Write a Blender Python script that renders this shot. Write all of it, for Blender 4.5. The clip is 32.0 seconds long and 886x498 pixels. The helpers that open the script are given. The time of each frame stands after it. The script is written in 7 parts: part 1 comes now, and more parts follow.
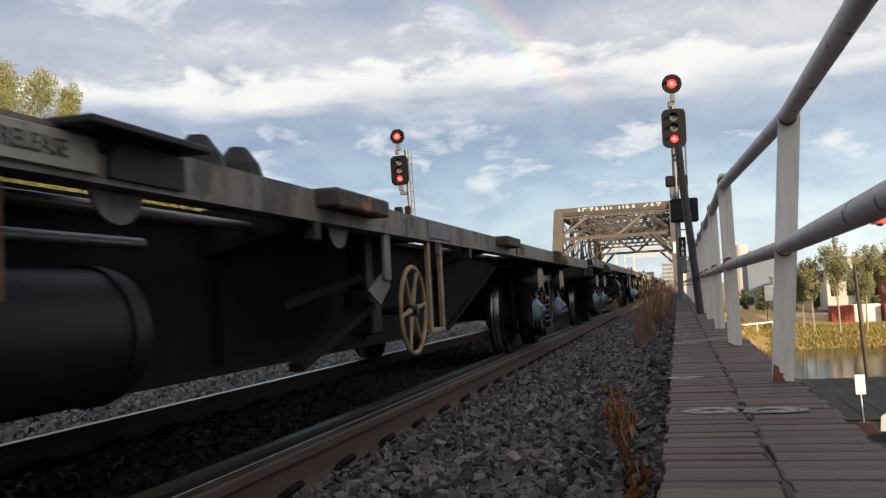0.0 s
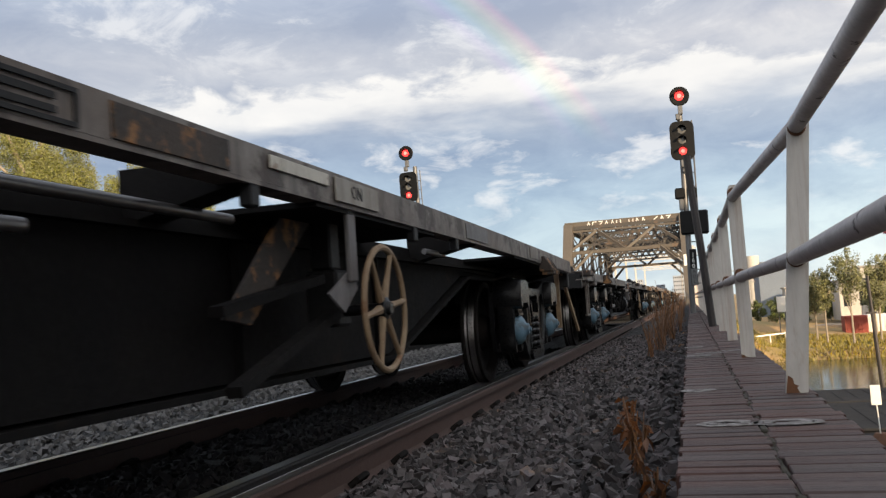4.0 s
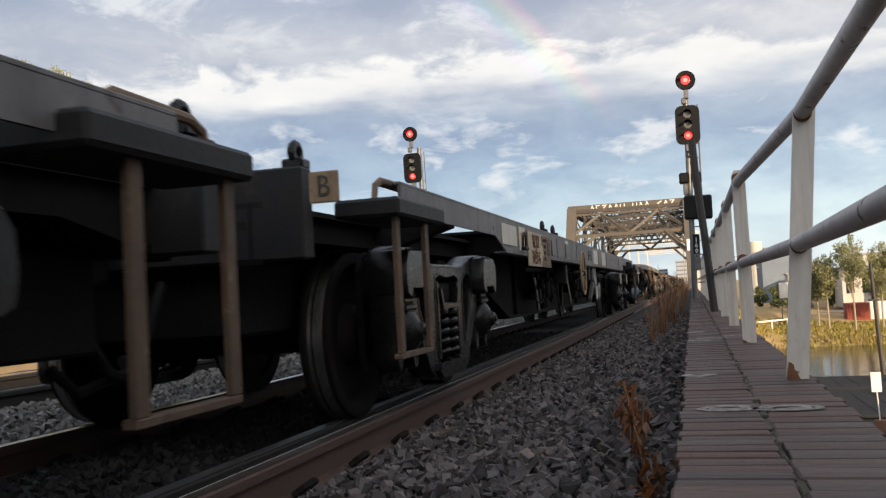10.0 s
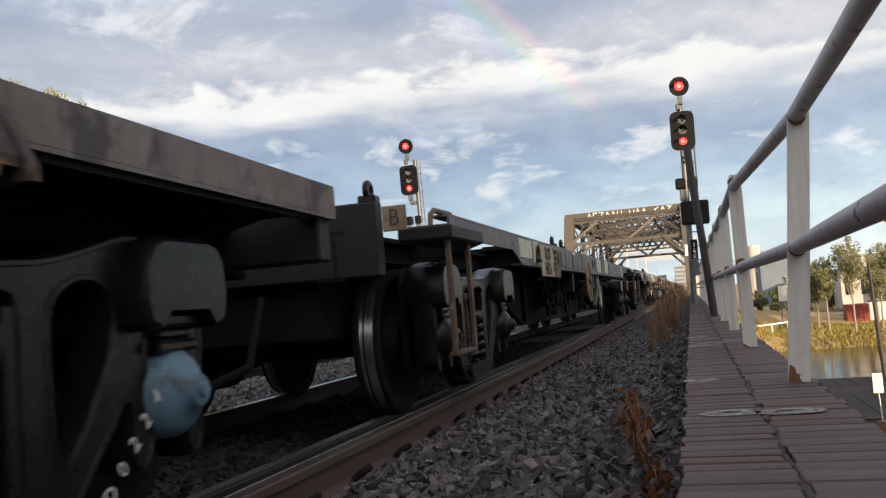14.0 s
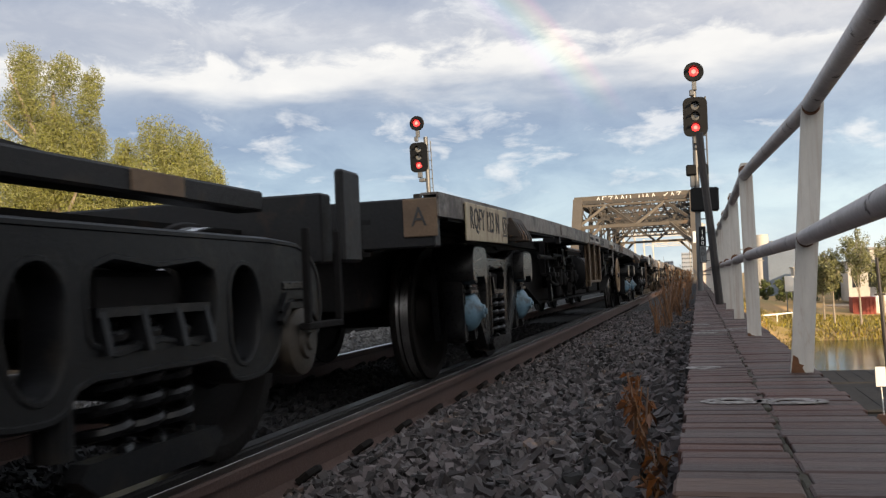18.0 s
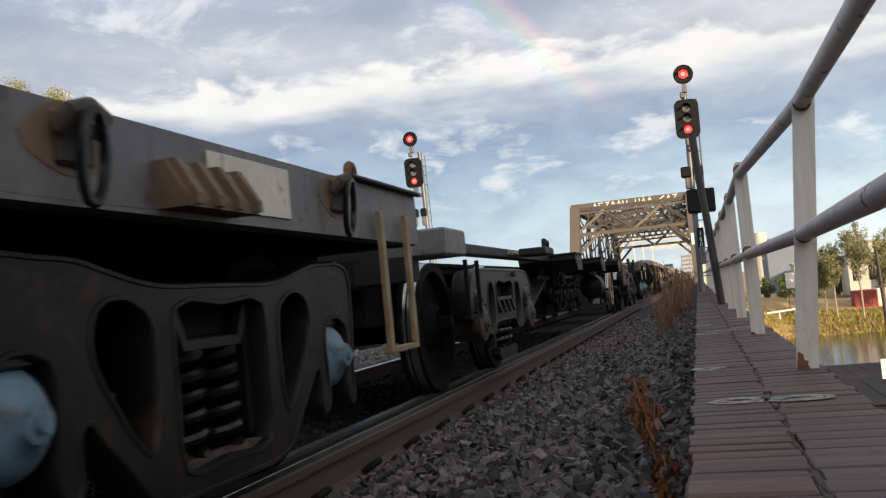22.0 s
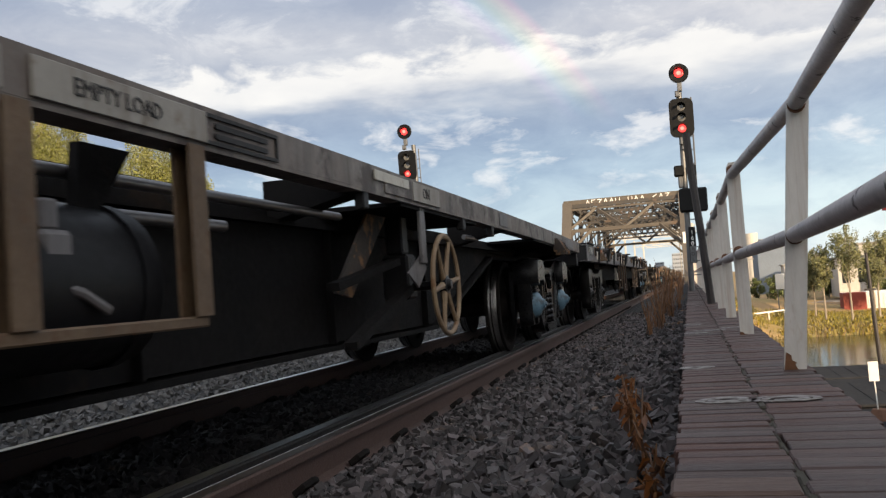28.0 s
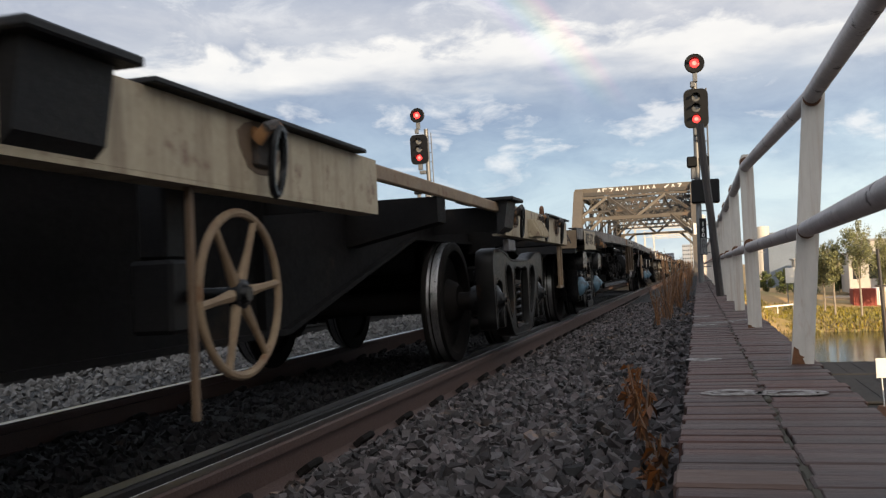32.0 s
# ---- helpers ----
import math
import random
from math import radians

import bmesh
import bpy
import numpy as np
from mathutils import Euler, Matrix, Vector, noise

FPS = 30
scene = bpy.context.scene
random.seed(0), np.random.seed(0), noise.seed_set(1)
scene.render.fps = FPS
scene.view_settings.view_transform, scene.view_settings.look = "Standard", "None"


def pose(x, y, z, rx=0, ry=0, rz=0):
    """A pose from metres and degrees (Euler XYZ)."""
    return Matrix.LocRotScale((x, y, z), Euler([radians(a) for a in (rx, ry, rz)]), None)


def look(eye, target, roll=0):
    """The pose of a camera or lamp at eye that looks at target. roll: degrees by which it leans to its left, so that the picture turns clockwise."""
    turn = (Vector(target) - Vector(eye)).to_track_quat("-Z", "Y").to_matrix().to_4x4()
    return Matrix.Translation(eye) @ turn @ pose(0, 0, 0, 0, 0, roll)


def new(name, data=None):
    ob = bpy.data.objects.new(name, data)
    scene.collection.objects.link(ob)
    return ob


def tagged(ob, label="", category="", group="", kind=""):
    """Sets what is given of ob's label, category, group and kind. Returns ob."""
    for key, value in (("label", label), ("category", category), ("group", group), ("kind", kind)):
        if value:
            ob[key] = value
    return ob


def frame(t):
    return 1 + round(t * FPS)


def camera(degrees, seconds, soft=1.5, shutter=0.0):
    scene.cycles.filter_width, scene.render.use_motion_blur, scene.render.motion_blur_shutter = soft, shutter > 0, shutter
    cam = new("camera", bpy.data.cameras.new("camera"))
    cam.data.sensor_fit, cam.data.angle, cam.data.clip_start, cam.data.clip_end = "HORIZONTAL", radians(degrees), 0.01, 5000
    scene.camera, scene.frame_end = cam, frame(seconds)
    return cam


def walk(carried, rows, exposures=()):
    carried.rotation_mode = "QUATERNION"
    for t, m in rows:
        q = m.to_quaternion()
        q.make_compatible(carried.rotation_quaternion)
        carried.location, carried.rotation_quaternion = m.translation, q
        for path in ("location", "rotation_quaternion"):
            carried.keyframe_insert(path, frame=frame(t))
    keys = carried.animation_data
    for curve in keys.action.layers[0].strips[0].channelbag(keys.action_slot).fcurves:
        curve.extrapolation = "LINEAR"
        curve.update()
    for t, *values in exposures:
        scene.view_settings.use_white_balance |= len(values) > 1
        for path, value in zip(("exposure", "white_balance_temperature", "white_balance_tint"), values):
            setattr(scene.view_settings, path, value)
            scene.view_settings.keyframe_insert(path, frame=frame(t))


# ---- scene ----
H_EYE = 0.619                     # eye over the rail heads
LENS = 52.0
TURNS = [                         # seconds, pitch, roll, yaw
    (0, 3.036, 3.111, 14.533),
    (0.5, 3.168, 2.017, 14.463),
    (1, 3.196, 2.821, 14.712),
    (1.5, 3.302, 3.751, 14.819),
    (2, 3.581, 3.719, 14.827),
    (2.5, 3.594, 3.925, 14.905),
    (3, 3.700, 3.987, 15.018),
    (3.5, 3.862, 4.091, 15.060),
    (4, 4.078, 3.944, 15.217),
    (4.5, 4.215, 3.693, 15.345),
    (6.5, 4.266, 3.235, 15.165),
    (7, 4.242, 2.998, 15.031),
    (7.5, 4.620, 2.755, 13.794),
    (8, 2.190, 4.069, 12.992),
    (8.5, 1.524, 4.517, 14.170),
    (9, 3.351, 3.117, 14.140),
    (9.5, 2.668, 3.323, 14.951),
    (10, 2.928, 3.174, 15.356),
    (10.5, 2.483, 3.710, 15.510),
    (11, 2.905, 4.293, 15.302),
    (11.5, 3.095, 4.430, 14.971),
    (12, 3.268, 4.497, 15.051),
    (12.5, 3.474, 4.390, 15.237),
    (13, 3.584, 4.400, 15.242),
    (13.5, 3.583, 4.506, 15.204),
    (14, 3.634, 4.541, 15.319),
    (14.5, 3.567, 4.764, 15.637),
    (15, 3.860, 4.955, 15.880),
    (15.5, 3.713, 5.135, 16.041),
    (17.5, 2.960, 2.622, 15.567),
    (18, 2.288, 2.535, 15.672),
    (18.5, 2.791, 3.065, 15.820),
    (19, 3.139, 3.490, 15.568),
    (19.5, 3.143, 4.363, 15.410),
    (20, 3.160, 4.544, 15.371),
    (20.5, 2.951, 5.098, 15.515),
    (21, 3.060, 5.079, 15.576),
    (21.5, 3.132, 5.177, 15.650),
    (22, 3.182, 5.407, 15.750),
    (22.5, 3.371, 5.609, 15.777),
    (23, 3.391, 5.807, 16.028),
    (23.5, 3.363, 5.764, 16.251),
    (24, 3.309, 5.801, 16.232),
    (24.5, 2.376, 4.171, 15.075),
    (25, 2.450, 3.468, 15.020),
    (25.5, 2.461, 3.827, 15.045),
    (27.5, 2.519, 4.166, 15.122),
    (28, 2.722, 4.170, 15.169),
    (28.5, 2.723, 4.217, 15.214),
    (29, 2.789, 4.168, 15.210),
    (29.5, 2.828, 4.052, 15.269),
    (30, 2.883, 4.267, 15.344),
    (30.5, 2.907, 4.137, 15.357),
    (31, 2.935, 4.069, 15.312),
    (31.5, 2.990, 3.930, 15.518),
    (32, 1.801, 2.628, 15.715),
]
cam = camera(LENS, 32.0, soft=1.3, shutter=0.15)
walk(cam, [(t, pose(0, 0, H_EYE, 90 + p, r, y)) for t, p, r, y in TURNS])
scene.view_settings.exposure = 0.6

# ---- light ----
SUN_EL, SUN_AZ = 13.5, 140.0      # degrees; azimuth clockwise from +y, the sun stands behind on the right
sun_dir = Vector((math.sin(radians(SUN_AZ)) * math.cos(radians(SUN_EL)),
                  math.cos(radians(SUN_AZ)) * math.cos(radians(SUN_EL)), math.sin(radians(SUN_EL))))
sun = new("sun", bpy.data.lights.new("sun", "SUN"))
sun.data.energy, sun.data.angle, sun.data.color = 5.0, radians(0.6), (1.0, 0.74, 0.46)
sun.matrix_world = look((0, 0, 60), Vector((0, 0, 60)) - sun_dir)


def make_world():
    w = bpy.data.worlds.new("sky")
    scene.world = w
    w.use_nodes = True
    nt = w.node_tree
    nt.nodes.clear()
    N, L = nt.nodes.new, nt.links.new

    def math_(op, a, b=None, c=None):
        n = N("ShaderNodeMath")
        n.operation = op
        for i, v in enumerate((a, b, c)):
            if v is None:
                continue
            if isinstance(v, (int, float)):
                n.inputs[i].default_value = v
            else:
                L(v, n.inputs[i])
        return n.outputs[0]

    def noise_(vec, scale, detail, rough, dist=0.0):
        n = N("ShaderNodeTexNoise")
        n.inputs["Scale"].default_value, n.inputs["Detail"].default_value = scale, detail
        n.inputs["Roughness"].default_value, n.inputs["Distortion"].default_value = rough, dist
        L(vec, n.inputs["Vector"])
        return n.outputs["Fac"]

    def ramp_(fac, stops, mode="LINEAR"):
        n = N("ShaderNodeValToRGB")
        n.color_ramp.interpolation = mode
        el = n.color_ramp.elements
        while len(el) < len(stops):
            el.new(0.5)
        for e, (p, c) in zip(el, stops):
            e.position, e.color = p, (*c, 1)
        L(fac, n.inputs[0])
        return n.outputs[0]

    def mix_(fac, a, b, mode="MIX"):
        n = N("ShaderNodeMix")
        n.data_type, n.blend_type = "RGBA", mode
        for sock, v in ((n.inputs["Factor"], fac), (n.inputs["A"], a), (n.inputs["B"], b)):
            if isinstance(v, (int, float)):
                sock.default_value = v
            elif isinstance(v, tuple):
                sock.default_value = (*v, 1)
            else:
                L(v, sock)
        return n.outputs["Result"]

    co = N("ShaderNodeTexCoord").outputs["Generated"]
    sep = N("ShaderNodeSeparateXYZ")
    L(co, sep.inputs[0])
    z = sep.outputs["Z"]
    stretch = N("ShaderNodeMapping")
    stretch.inputs["Scale"].default_value = (1, 1, 2.3)
    L(co, stretch.inputs[0])
    big = noise_(stretch.outputs[0], 3.1, 8, 0.55, 0.25)
    fine = noise_(stretch.outputs[0], 9.0, 9, 0.62, 0.4)
    wisp = N("ShaderNodeMapping")
    wisp.inputs["Scale"].default_value = (1, 1, 4.2)
    L(co, wisp.inputs[0])
    small = noise_(wisp.outputs[0], 8.0, 8, 0.5, 0.2)
    heap = N("ShaderNodeMapping")
    heap.inputs["Scale"].default_value = (1, 1, 2.6)
    L(co, heap.inputs[0])
    puffs = noise_(heap.outputs[0], 13.0, 9, 0.58, 0.3)
    az = math_("ARCTAN2", sep.outputs["X"], sep.outputs["Y"])
    el = math_("ADD", z, math_("MULTIPLY", math_("SUBTRACT", big, 0.5), 0.05))
    base = ramp_(el, [(0.0, (.62, .70, .74)), (0.06, (.50, .62, .70)), (0.115, (.38, .49, .61)), (0.165, (.30, .38, .51)),
                      (0.20, (.33, .39, .50)), (0.24, (.46, .49, .56)), (0.275, (.50, .52, .58)), (0.31, (.40, .44, .53)), (0.36, (.42, .48, .60)),
                      (0.46, (.46, .52, .61)), (0.60, (.50, .55, .64)), (1.0, (.48, .54, .64))])
    # soft grey-lavender billows over all of it
    soft = ramp_(fine, [(0.36, (.84, .86, .90)), (0.62, (1.12, 1.10, 1.06))])
    east = ramp_(math_("MULTIPLY_ADD", az, 1.0, 0.5), [(0.35, (1, 1, 1)), (0.72, (1.28, 1.22, 1.14))])
    cloud = mix_(1.0, mix_(1.0, base, soft, "MULTIPLY"), east, "MULTIPLY")
    # the long bright cumulus: ragged, puffed top and a flatter base
    curl = noise_(stretch.outputs[0], 13.0, 9, 0.6, 0.35)
    hump = math_("MULTIPLY", math_("SINE", math_("MULTIPLY", math_("ADD", az, 0.62), 5.2)), 0.012)
    top = math_("ADD", math_("ADD", 0.245, hump), math_("ADD", math_("MULTIPLY", math_("SUBTRACT", curl, 0.5), 0.11), math_("MULTIPLY", math_("SUBTRACT", big, 0.5), 0.10)))
    foot = math_("ADD", 0.204, math_("MULTIPLY", math_("SUBTRACT", small, 0.5), 0.075))
    under_top = ramp_(math_("MULTIPLY_ADD", math_("SUBTRACT", top, z), 9.0, 0.5), [(0.44, (0, 0, 0)), (0.61, (1, 1, 1))])
    over_foot = ramp_(math_("MULTIPLY_ADD", math_("SUBTRACT", z, foot), 9.0, 0.5), [(0.40, (0, 0, 0)), (0.75, (1, 1, 1))], "EASE")
    bright = math_("MULTIPLY", math_("MULTIPLY", under_top, over_foot), math_("MULTIPLY_ADD", curl, 0.5, 0.62))
    cloud = mix_(bright, cloud, (.87, .845, .81))
    # small bright cumulus in the blue-grey belt and wisps above
    puff = ramp_(puffs, [(0.55, (0, 0, 0)), (0.68, (1, 1, 1))])
    low = ramp_(z, [(0.07, (0, 0, 0)), (0.12, (1, 1, 1)), (0.18, (1, 1, 1)), (0.22, (0, 0, 0))])
    cloud = mix_(math_("MULTIPLY", puff, math_("MULTIPLY", low, 0.62)), cloud, (.90, .88, .86))
    glow = ramp_(fine, [(0.54, (0, 0, 0)), (0.66, (1, 1, 1))])
    hi = ramp_(z, [(0.26, (0, 0, 0)), (0.29, (1, 1, 1)), (0.36, (1, 1, 1)), (0.42, (0, 0, 0))])
    cloud = mix_(math_("MULTIPLY", glow, math_("MULTIPLY", hi, 0.55)), cloud, (.86, .85, .84))
    # the sky round the low sun behind the eye is bright and warm
    toward = N("ShaderNodeVectorMath")
    toward.operation = "DOT_PRODUCT"
    L(co, toward.inputs[0])
    toward.inputs[1].default_value = tuple(sun_dir)
    halo = math_("POWER", math_("MAXIMUM", toward.outputs["Value"], 0.0), 2.5)
    cloud = mix_(1.0, cloud, mix_(halo, (0.0, 0.0, 0.0), (1.0, .92, .80)), "ADD")
    # the rainbow: a faint ring 42 degrees round the antisolar point
    dot = N("ShaderNodeVectorMath")
    dot.operation = "DOT_PRODUCT"
    L(co, dot.inputs[0])
    dot.inputs[1].default_value = BOW
    ang = math_("ARCCOSINE", dot.outputs["Value"])
    t = math_("MULTIPLY", math_("SUBTRACT", ang, radians(BOW_R - 1.5)), 1 / radians(3.0))
    bow = ramp_(t, [(0.0, (0, 0, 0)), (0.2, (.025, 0, .05)), (0.4, (0, .055, .06)), (0.55, (.03, .07, 0)), (0.72, (.11, .065, 0)),
                    (0.86, (.11, .012, .012)), (1.0, (0, 0, 0))])
    fade = ramp_(z, [(0.17, (0, 0, 0)), (0.23, (1, 1, 1))])
    cloud = mix_(1.0, cloud, mix_(1.0, bow, fade, "MULTIPLY"), "ADD")
    sky = N("ShaderNodeTexSky")
    sky.sky_type, sky.sun_disc = "NISHITA", False
    sky.sun_elevation, sky.sun_rotation = radians(SUN_EL), radians(SUN_AZ)
    sky.air_density, sky.dust_density = 1.0, 1.5
    # the cloud cover lies over the clear sky; the strength scales both
    covered = mix_(0.93, sky.outputs[0], mix_(1.0, cloud, (10.0, 10.0, 10.0), "MULTIPLY"))
    bg = N("ShaderNodeBackground")
    bg.inputs["Strength"].default_value = 0.08
    L(covered, bg.inputs["Color"])
    out = N("ShaderNodeOutputWorld")
    L(bg.outputs[0], out.inputs["Surface"])


BOW = (-0.629, 0.743, -0.229)        # antisolar direction
BOW_R = 42.0
BOW = tuple(Vector(BOW).normalized())
make_world()


# ---- materials ----
def shader(name, base, rough=0.7, metal=0.0, vary=None, scale=8.0, amount=0.5, bump=0.25, bump_scale=60.0, spots=None, spot_scale=5.0,
           spot_lo=0.55, spot_hi=0.68, rand=0.0, island=0.0, emit=None, power=0.0, stretch=(1, 1, 1), spec=0.5, grain=0.35, bump_dist=0.01,
           streak=None, streak_scale=(1, 5, .5), streak_lo=.50, streak_hi=.72):
    """Painted, rusty, wooden or stony surface: two scales of noise, stains of a second colour, bump."""
    m = bpy.data.materials.new(name)
    m.use_nodes = True
    nt = m.node_tree
    N, L = nt.nodes.new, nt.links.new
    b = nt.nodes["Principled BSDF"]
    b.inputs["Roughness"].default_value, b.inputs["Metallic"].default_value = rough, metal
    b.inputs["Specular IOR Level"].default_value = spec
    tc = N("ShaderNodeTexCoord")
    mp = N("ShaderNodeMapping")
    mp.inputs["Scale"].default_value = stretch
    L(tc.outputs["Object"], mp.inputs[0])

    def noise_(s, d=6, r=0.6):
        n = N("ShaderNodeTexNoise")
        n.inputs["Scale"].default_value, n.inputs["Detail"].default_value, n.inputs["Roughness"].default_value = s, d, r
        L(mp.outputs[0], n.inputs["Vector"])
        return n.outputs["Fac"]

    def mix_(fac, a, c, mode="MIX"):
        n = N("ShaderNodeMix")
        n.data_type, n.blend_type = "RGBA", mode
        for sock, v in ((n.inputs["Factor"], fac), (n.inputs["A"], a), (n.inputs["B"], c)):
            if isinstance(v, (int, float)):
                sock.default_value = v
            elif isinstance(v, tuple):
                sock.default_value = (*v, 1)
            else:
                L(v, sock)
        return n.outputs["Result"]

    def span(fac, lo, hi, a=0.0, c=1.0):
        n = N("ShaderNodeMapRange")
        n.inputs["From Min"].default_value, n.inputs["From Max"].default_value = lo, hi
        n.inputs["To Min"].default_value, n.inputs["To Max"].default_value = a, c
        L(fac, n.inputs["Value"])
        return n.outputs[0]

    vary = vary or tuple(v * 0.55 for v in base)
    col = mix_(span(noise_(scale), 0.35, 0.65, 0, amount), base, vary)
    fine = noise_(scale * 9, 5, 0.7)
    col = mix_(span(fine, 0.3, 0.7, 0, grain), col, tuple(v * 0.5 for v in base))
    if spots:
        col = mix_(span(noise_(spot_scale, 8, 0.65), spot_lo, spot_hi), col, spots)
    if streak:
        m2_ = N("ShaderNodeMapping")
        m2_.inputs["Scale"].default_value = streak_scale
        L(tc.outputs["Object"], m2_.inputs[0])
        ns = N("ShaderNodeTexNoise")
        ns.inputs["Scale"].default_value, ns.inputs["Detail"].default_value, ns.inputs["Roughness"].default_value = 2.2, 8, .68
        L(m2_.outputs[0], ns.inputs["Vector"])
        col = mix_(span(ns.outputs["Fac"], streak_lo, streak_hi, 0, .85), col, streak)
    if rand or island:
        if island:
            r = N("ShaderNodeNewGeometry").outputs["Random Per Island"]
        else:
            r = N("ShaderNodeObjectInfo").outputs["Random"]
        k = rand or island
        hs = N("ShaderNodeHueSaturation")
        L(span(r, 0, 1, 1 - k, 1 + k), hs.inputs["Value"])
        mul = N("ShaderNodeMath")
        mul.operation = "FRACT"
        m2 = N("ShaderNodeMath")
        m2.operation = "MULTIPLY"
        m2.inputs[1].default_value = 7.31
        L(r, m2.inputs[0])
        L(m2.outputs[0], mul.inputs[0])
        L(span(mul.outputs[0], 0, 1, 0.7, 1.3), hs.inputs["Saturation"])
        L(col, hs.inputs["Color"])
        col = hs.outputs[0]
    L(col, b.inputs["Base Color"])
    if bump:
        bp = N("ShaderNodeBump")
        bp.inputs["Strength"].default_value, bp.inputs["Distance"].default_value = bump, bump_dist
        L(noise_(bump_scale, 5, 0.65), bp.inputs["Height"])
        L(bp.outputs[0], b.inputs["Normal"])
    L(span(fine, 0.2, 0.8, max(0.05, rough - 0.12), min(1, rough + 0.12)), b.inputs["Roughness"])
    if emit:
        b.inputs["Emission Color"].default_value, b.inputs["Emission Strength"].default_value = (*emit, 1), power
    return m


M = {}
M["black"] = shader("wagon_black_paint", (.017, .017, .019), .55, vary=(.026, .024, .022), spots=(.05, .033, .022), spot_scale=3, spot_lo=.6, spot_hi=.75, spec=.18)
M["tankblack"] = shader("tank_paint", (.008, .008, .0095), .42, vary=(.014, .014, .015), scale=4, bump=.08, spec=.11, grain=.15)
M["under"] = shader("underframe_grime", (.011, .0105, .011), .75, vary=(.018, .016, .015), scale=4, spots=(.034, .023, .016), spot_scale=2.5, spot_lo=.6, spot_hi=.75, spec=.06)
M["grey"] = shader("wagon_grey_paint", (.148, .138, .140), .55, vary=(.10, .092, .095), scale=2.2, amount=.8, spots=(.055, .042, .037), spot_scale=7, spot_lo=.60, spot_hi=.66, bump=.2, streak=(.050, .042, .040))
M["brown"] = shader("wagon_brown_paint", (.14, .11, .092), .6, vary=(.225, .205, .185), scale=2.2, amount=.9, spots=(.055, .040, .034), spot_scale=4.5, spot_lo=.53, spot_hi=.60, bump=.2, streak=(.045, .038, .034))
M["white"] = shader("faded_white_patch", (.60, .57, .50), .6, vary=(.46, .43, .37), scale=4, spots=(.24, .16, .11), spot_scale=9, spot_lo=.60, spot_hi=.70, bump=.1, streak=(.20, .16, .12), streak_lo=.54)
M["palegrey"] = shader("dirty_pale_paint", (.34, .315, .28), .6, vary=(.26, .24, .21), scale=3, spots=(.15, .105, .075), spot_scale=8, spot_lo=.58, spot_hi=.68, bump=.1, streak=(.14, .11, .085), streak_lo=.48)
M["cream"] = shader("faded_cream_patch", (.46, .38, .26), .65, vary=(.34, .28, .20), scale=4, spots=(.20, .13, .09), spot_scale=8, spot_lo=.58, spot_hi=.68, bump=.1, streak=(.15, .095, .06))
M["rust"] = shader("rusty_steel", (.19, .082, .035), .85, vary=(.085, .04, .022), scale=9, amount=.8, bump=.4)
M["tan"] = shader("tan_rusty_paint", (.28, .20, .12), .65, vary=(.17, .10, .055), scale=10, amount=.8, spots=(.16, .08, .035), spot_scale=14, spot_lo=.55, spot_hi=.66, bump=.2)
M["stake"] = shader("tan_step_post", (.145, .094, .054), .7, vary=(.085, .054, .032), scale=9, amount=.9, spots=(.10, .055, .028), spot_scale=16, spot_lo=.54, spot_hi=.64, bump=.2)
M["iron"] = shader("cast_iron_frame", (.0065, .0065, .0075), .30, vary=(.012, .012, .013), scale=5, amount=.8, spots=(.018, .014, .012), spot_scale=5, spot_lo=.60, spot_hi=.72, bump=.14, bump_scale=26, spec=.20, grain=.2)
M["wornframe"] = shader("rusty_cast_frame", (.0055, .0054, .0056), .42, vary=(.018, .016, .015), scale=5, amount=.8, spots=(.045, .026, .015), spot_scale=4, spot_lo=.58, spot_hi=.70, bump=.2, bump_scale=30, spec=.15, grain=.2)
M["tancap"] = shader("rusty_bearing_end", (.040, .030, .020), .6, vary=(.022, .018, .015), scale=12, amount=.9, bump=.3)
M["wheel"] = shader("wheel_steel", (.011, .0095, .009), .7, vary=(.018, .014, .012), scale=6, spec=.1)
M["tread"] = shader("polished_tread", (.42, .41, .41), .30, metal=1.0, vary=(.55, .52, .50), scale=3, bump=.08, stretch=(20, 1, 1), grain=.2)
M["greyiron"] = shader("grey_cast_frame", (.009, .0098, .0115), .42, vary=(.012, .012, .013), scale=4, amount=.8, spots=(.022, .02, .018), spot_scale=6, spot_lo=.55, spot_hi=.68, bump=.2, spec=.14)
M["lip"] = shader("rust_streaked_casting", (.05, .036, .028), .75, vary=(.025, .022, .02), scale=6, amount=.9, spots=(.26, .125, .045), spot_scale=9, spot_lo=.52, spot_hi=.60, bump=.3)
M["stain"] = shader("rust_stain", (.165, .105, .062), .7, vary=(.075, .05, .034), scale=9, bump=.15)
M["blue"] = shader("blue_bearing_paint", (.115, .205, .28), .5, vary=(.06, .11, .15), scale=7, spots=(.03, .03, .03), spot_scale=9, spot_lo=.52, spot_hi=.66)
M["rustpost"] = shader("rusty_dark_post", (.105, .062, .036), .75, vary=(.05, .032, .022), scale=9, amount=.9, spots=(.17, .13, .09), spot_scale=14, spot_lo=.60, spot_hi=.68, bump=.25)
M["orange"] = shader("orange_paint", (.62, .22, .07), .6, vary=(.48, .16, .06), scale=10)
M["ink"] = shader("stencil_black", (.045, .042, .042), .7, bump=0)
M["chalk"] = shader("white_lettering", (.62, .61, .58), .75, vary=(.45, .44, .42), scale=30, bump=0)
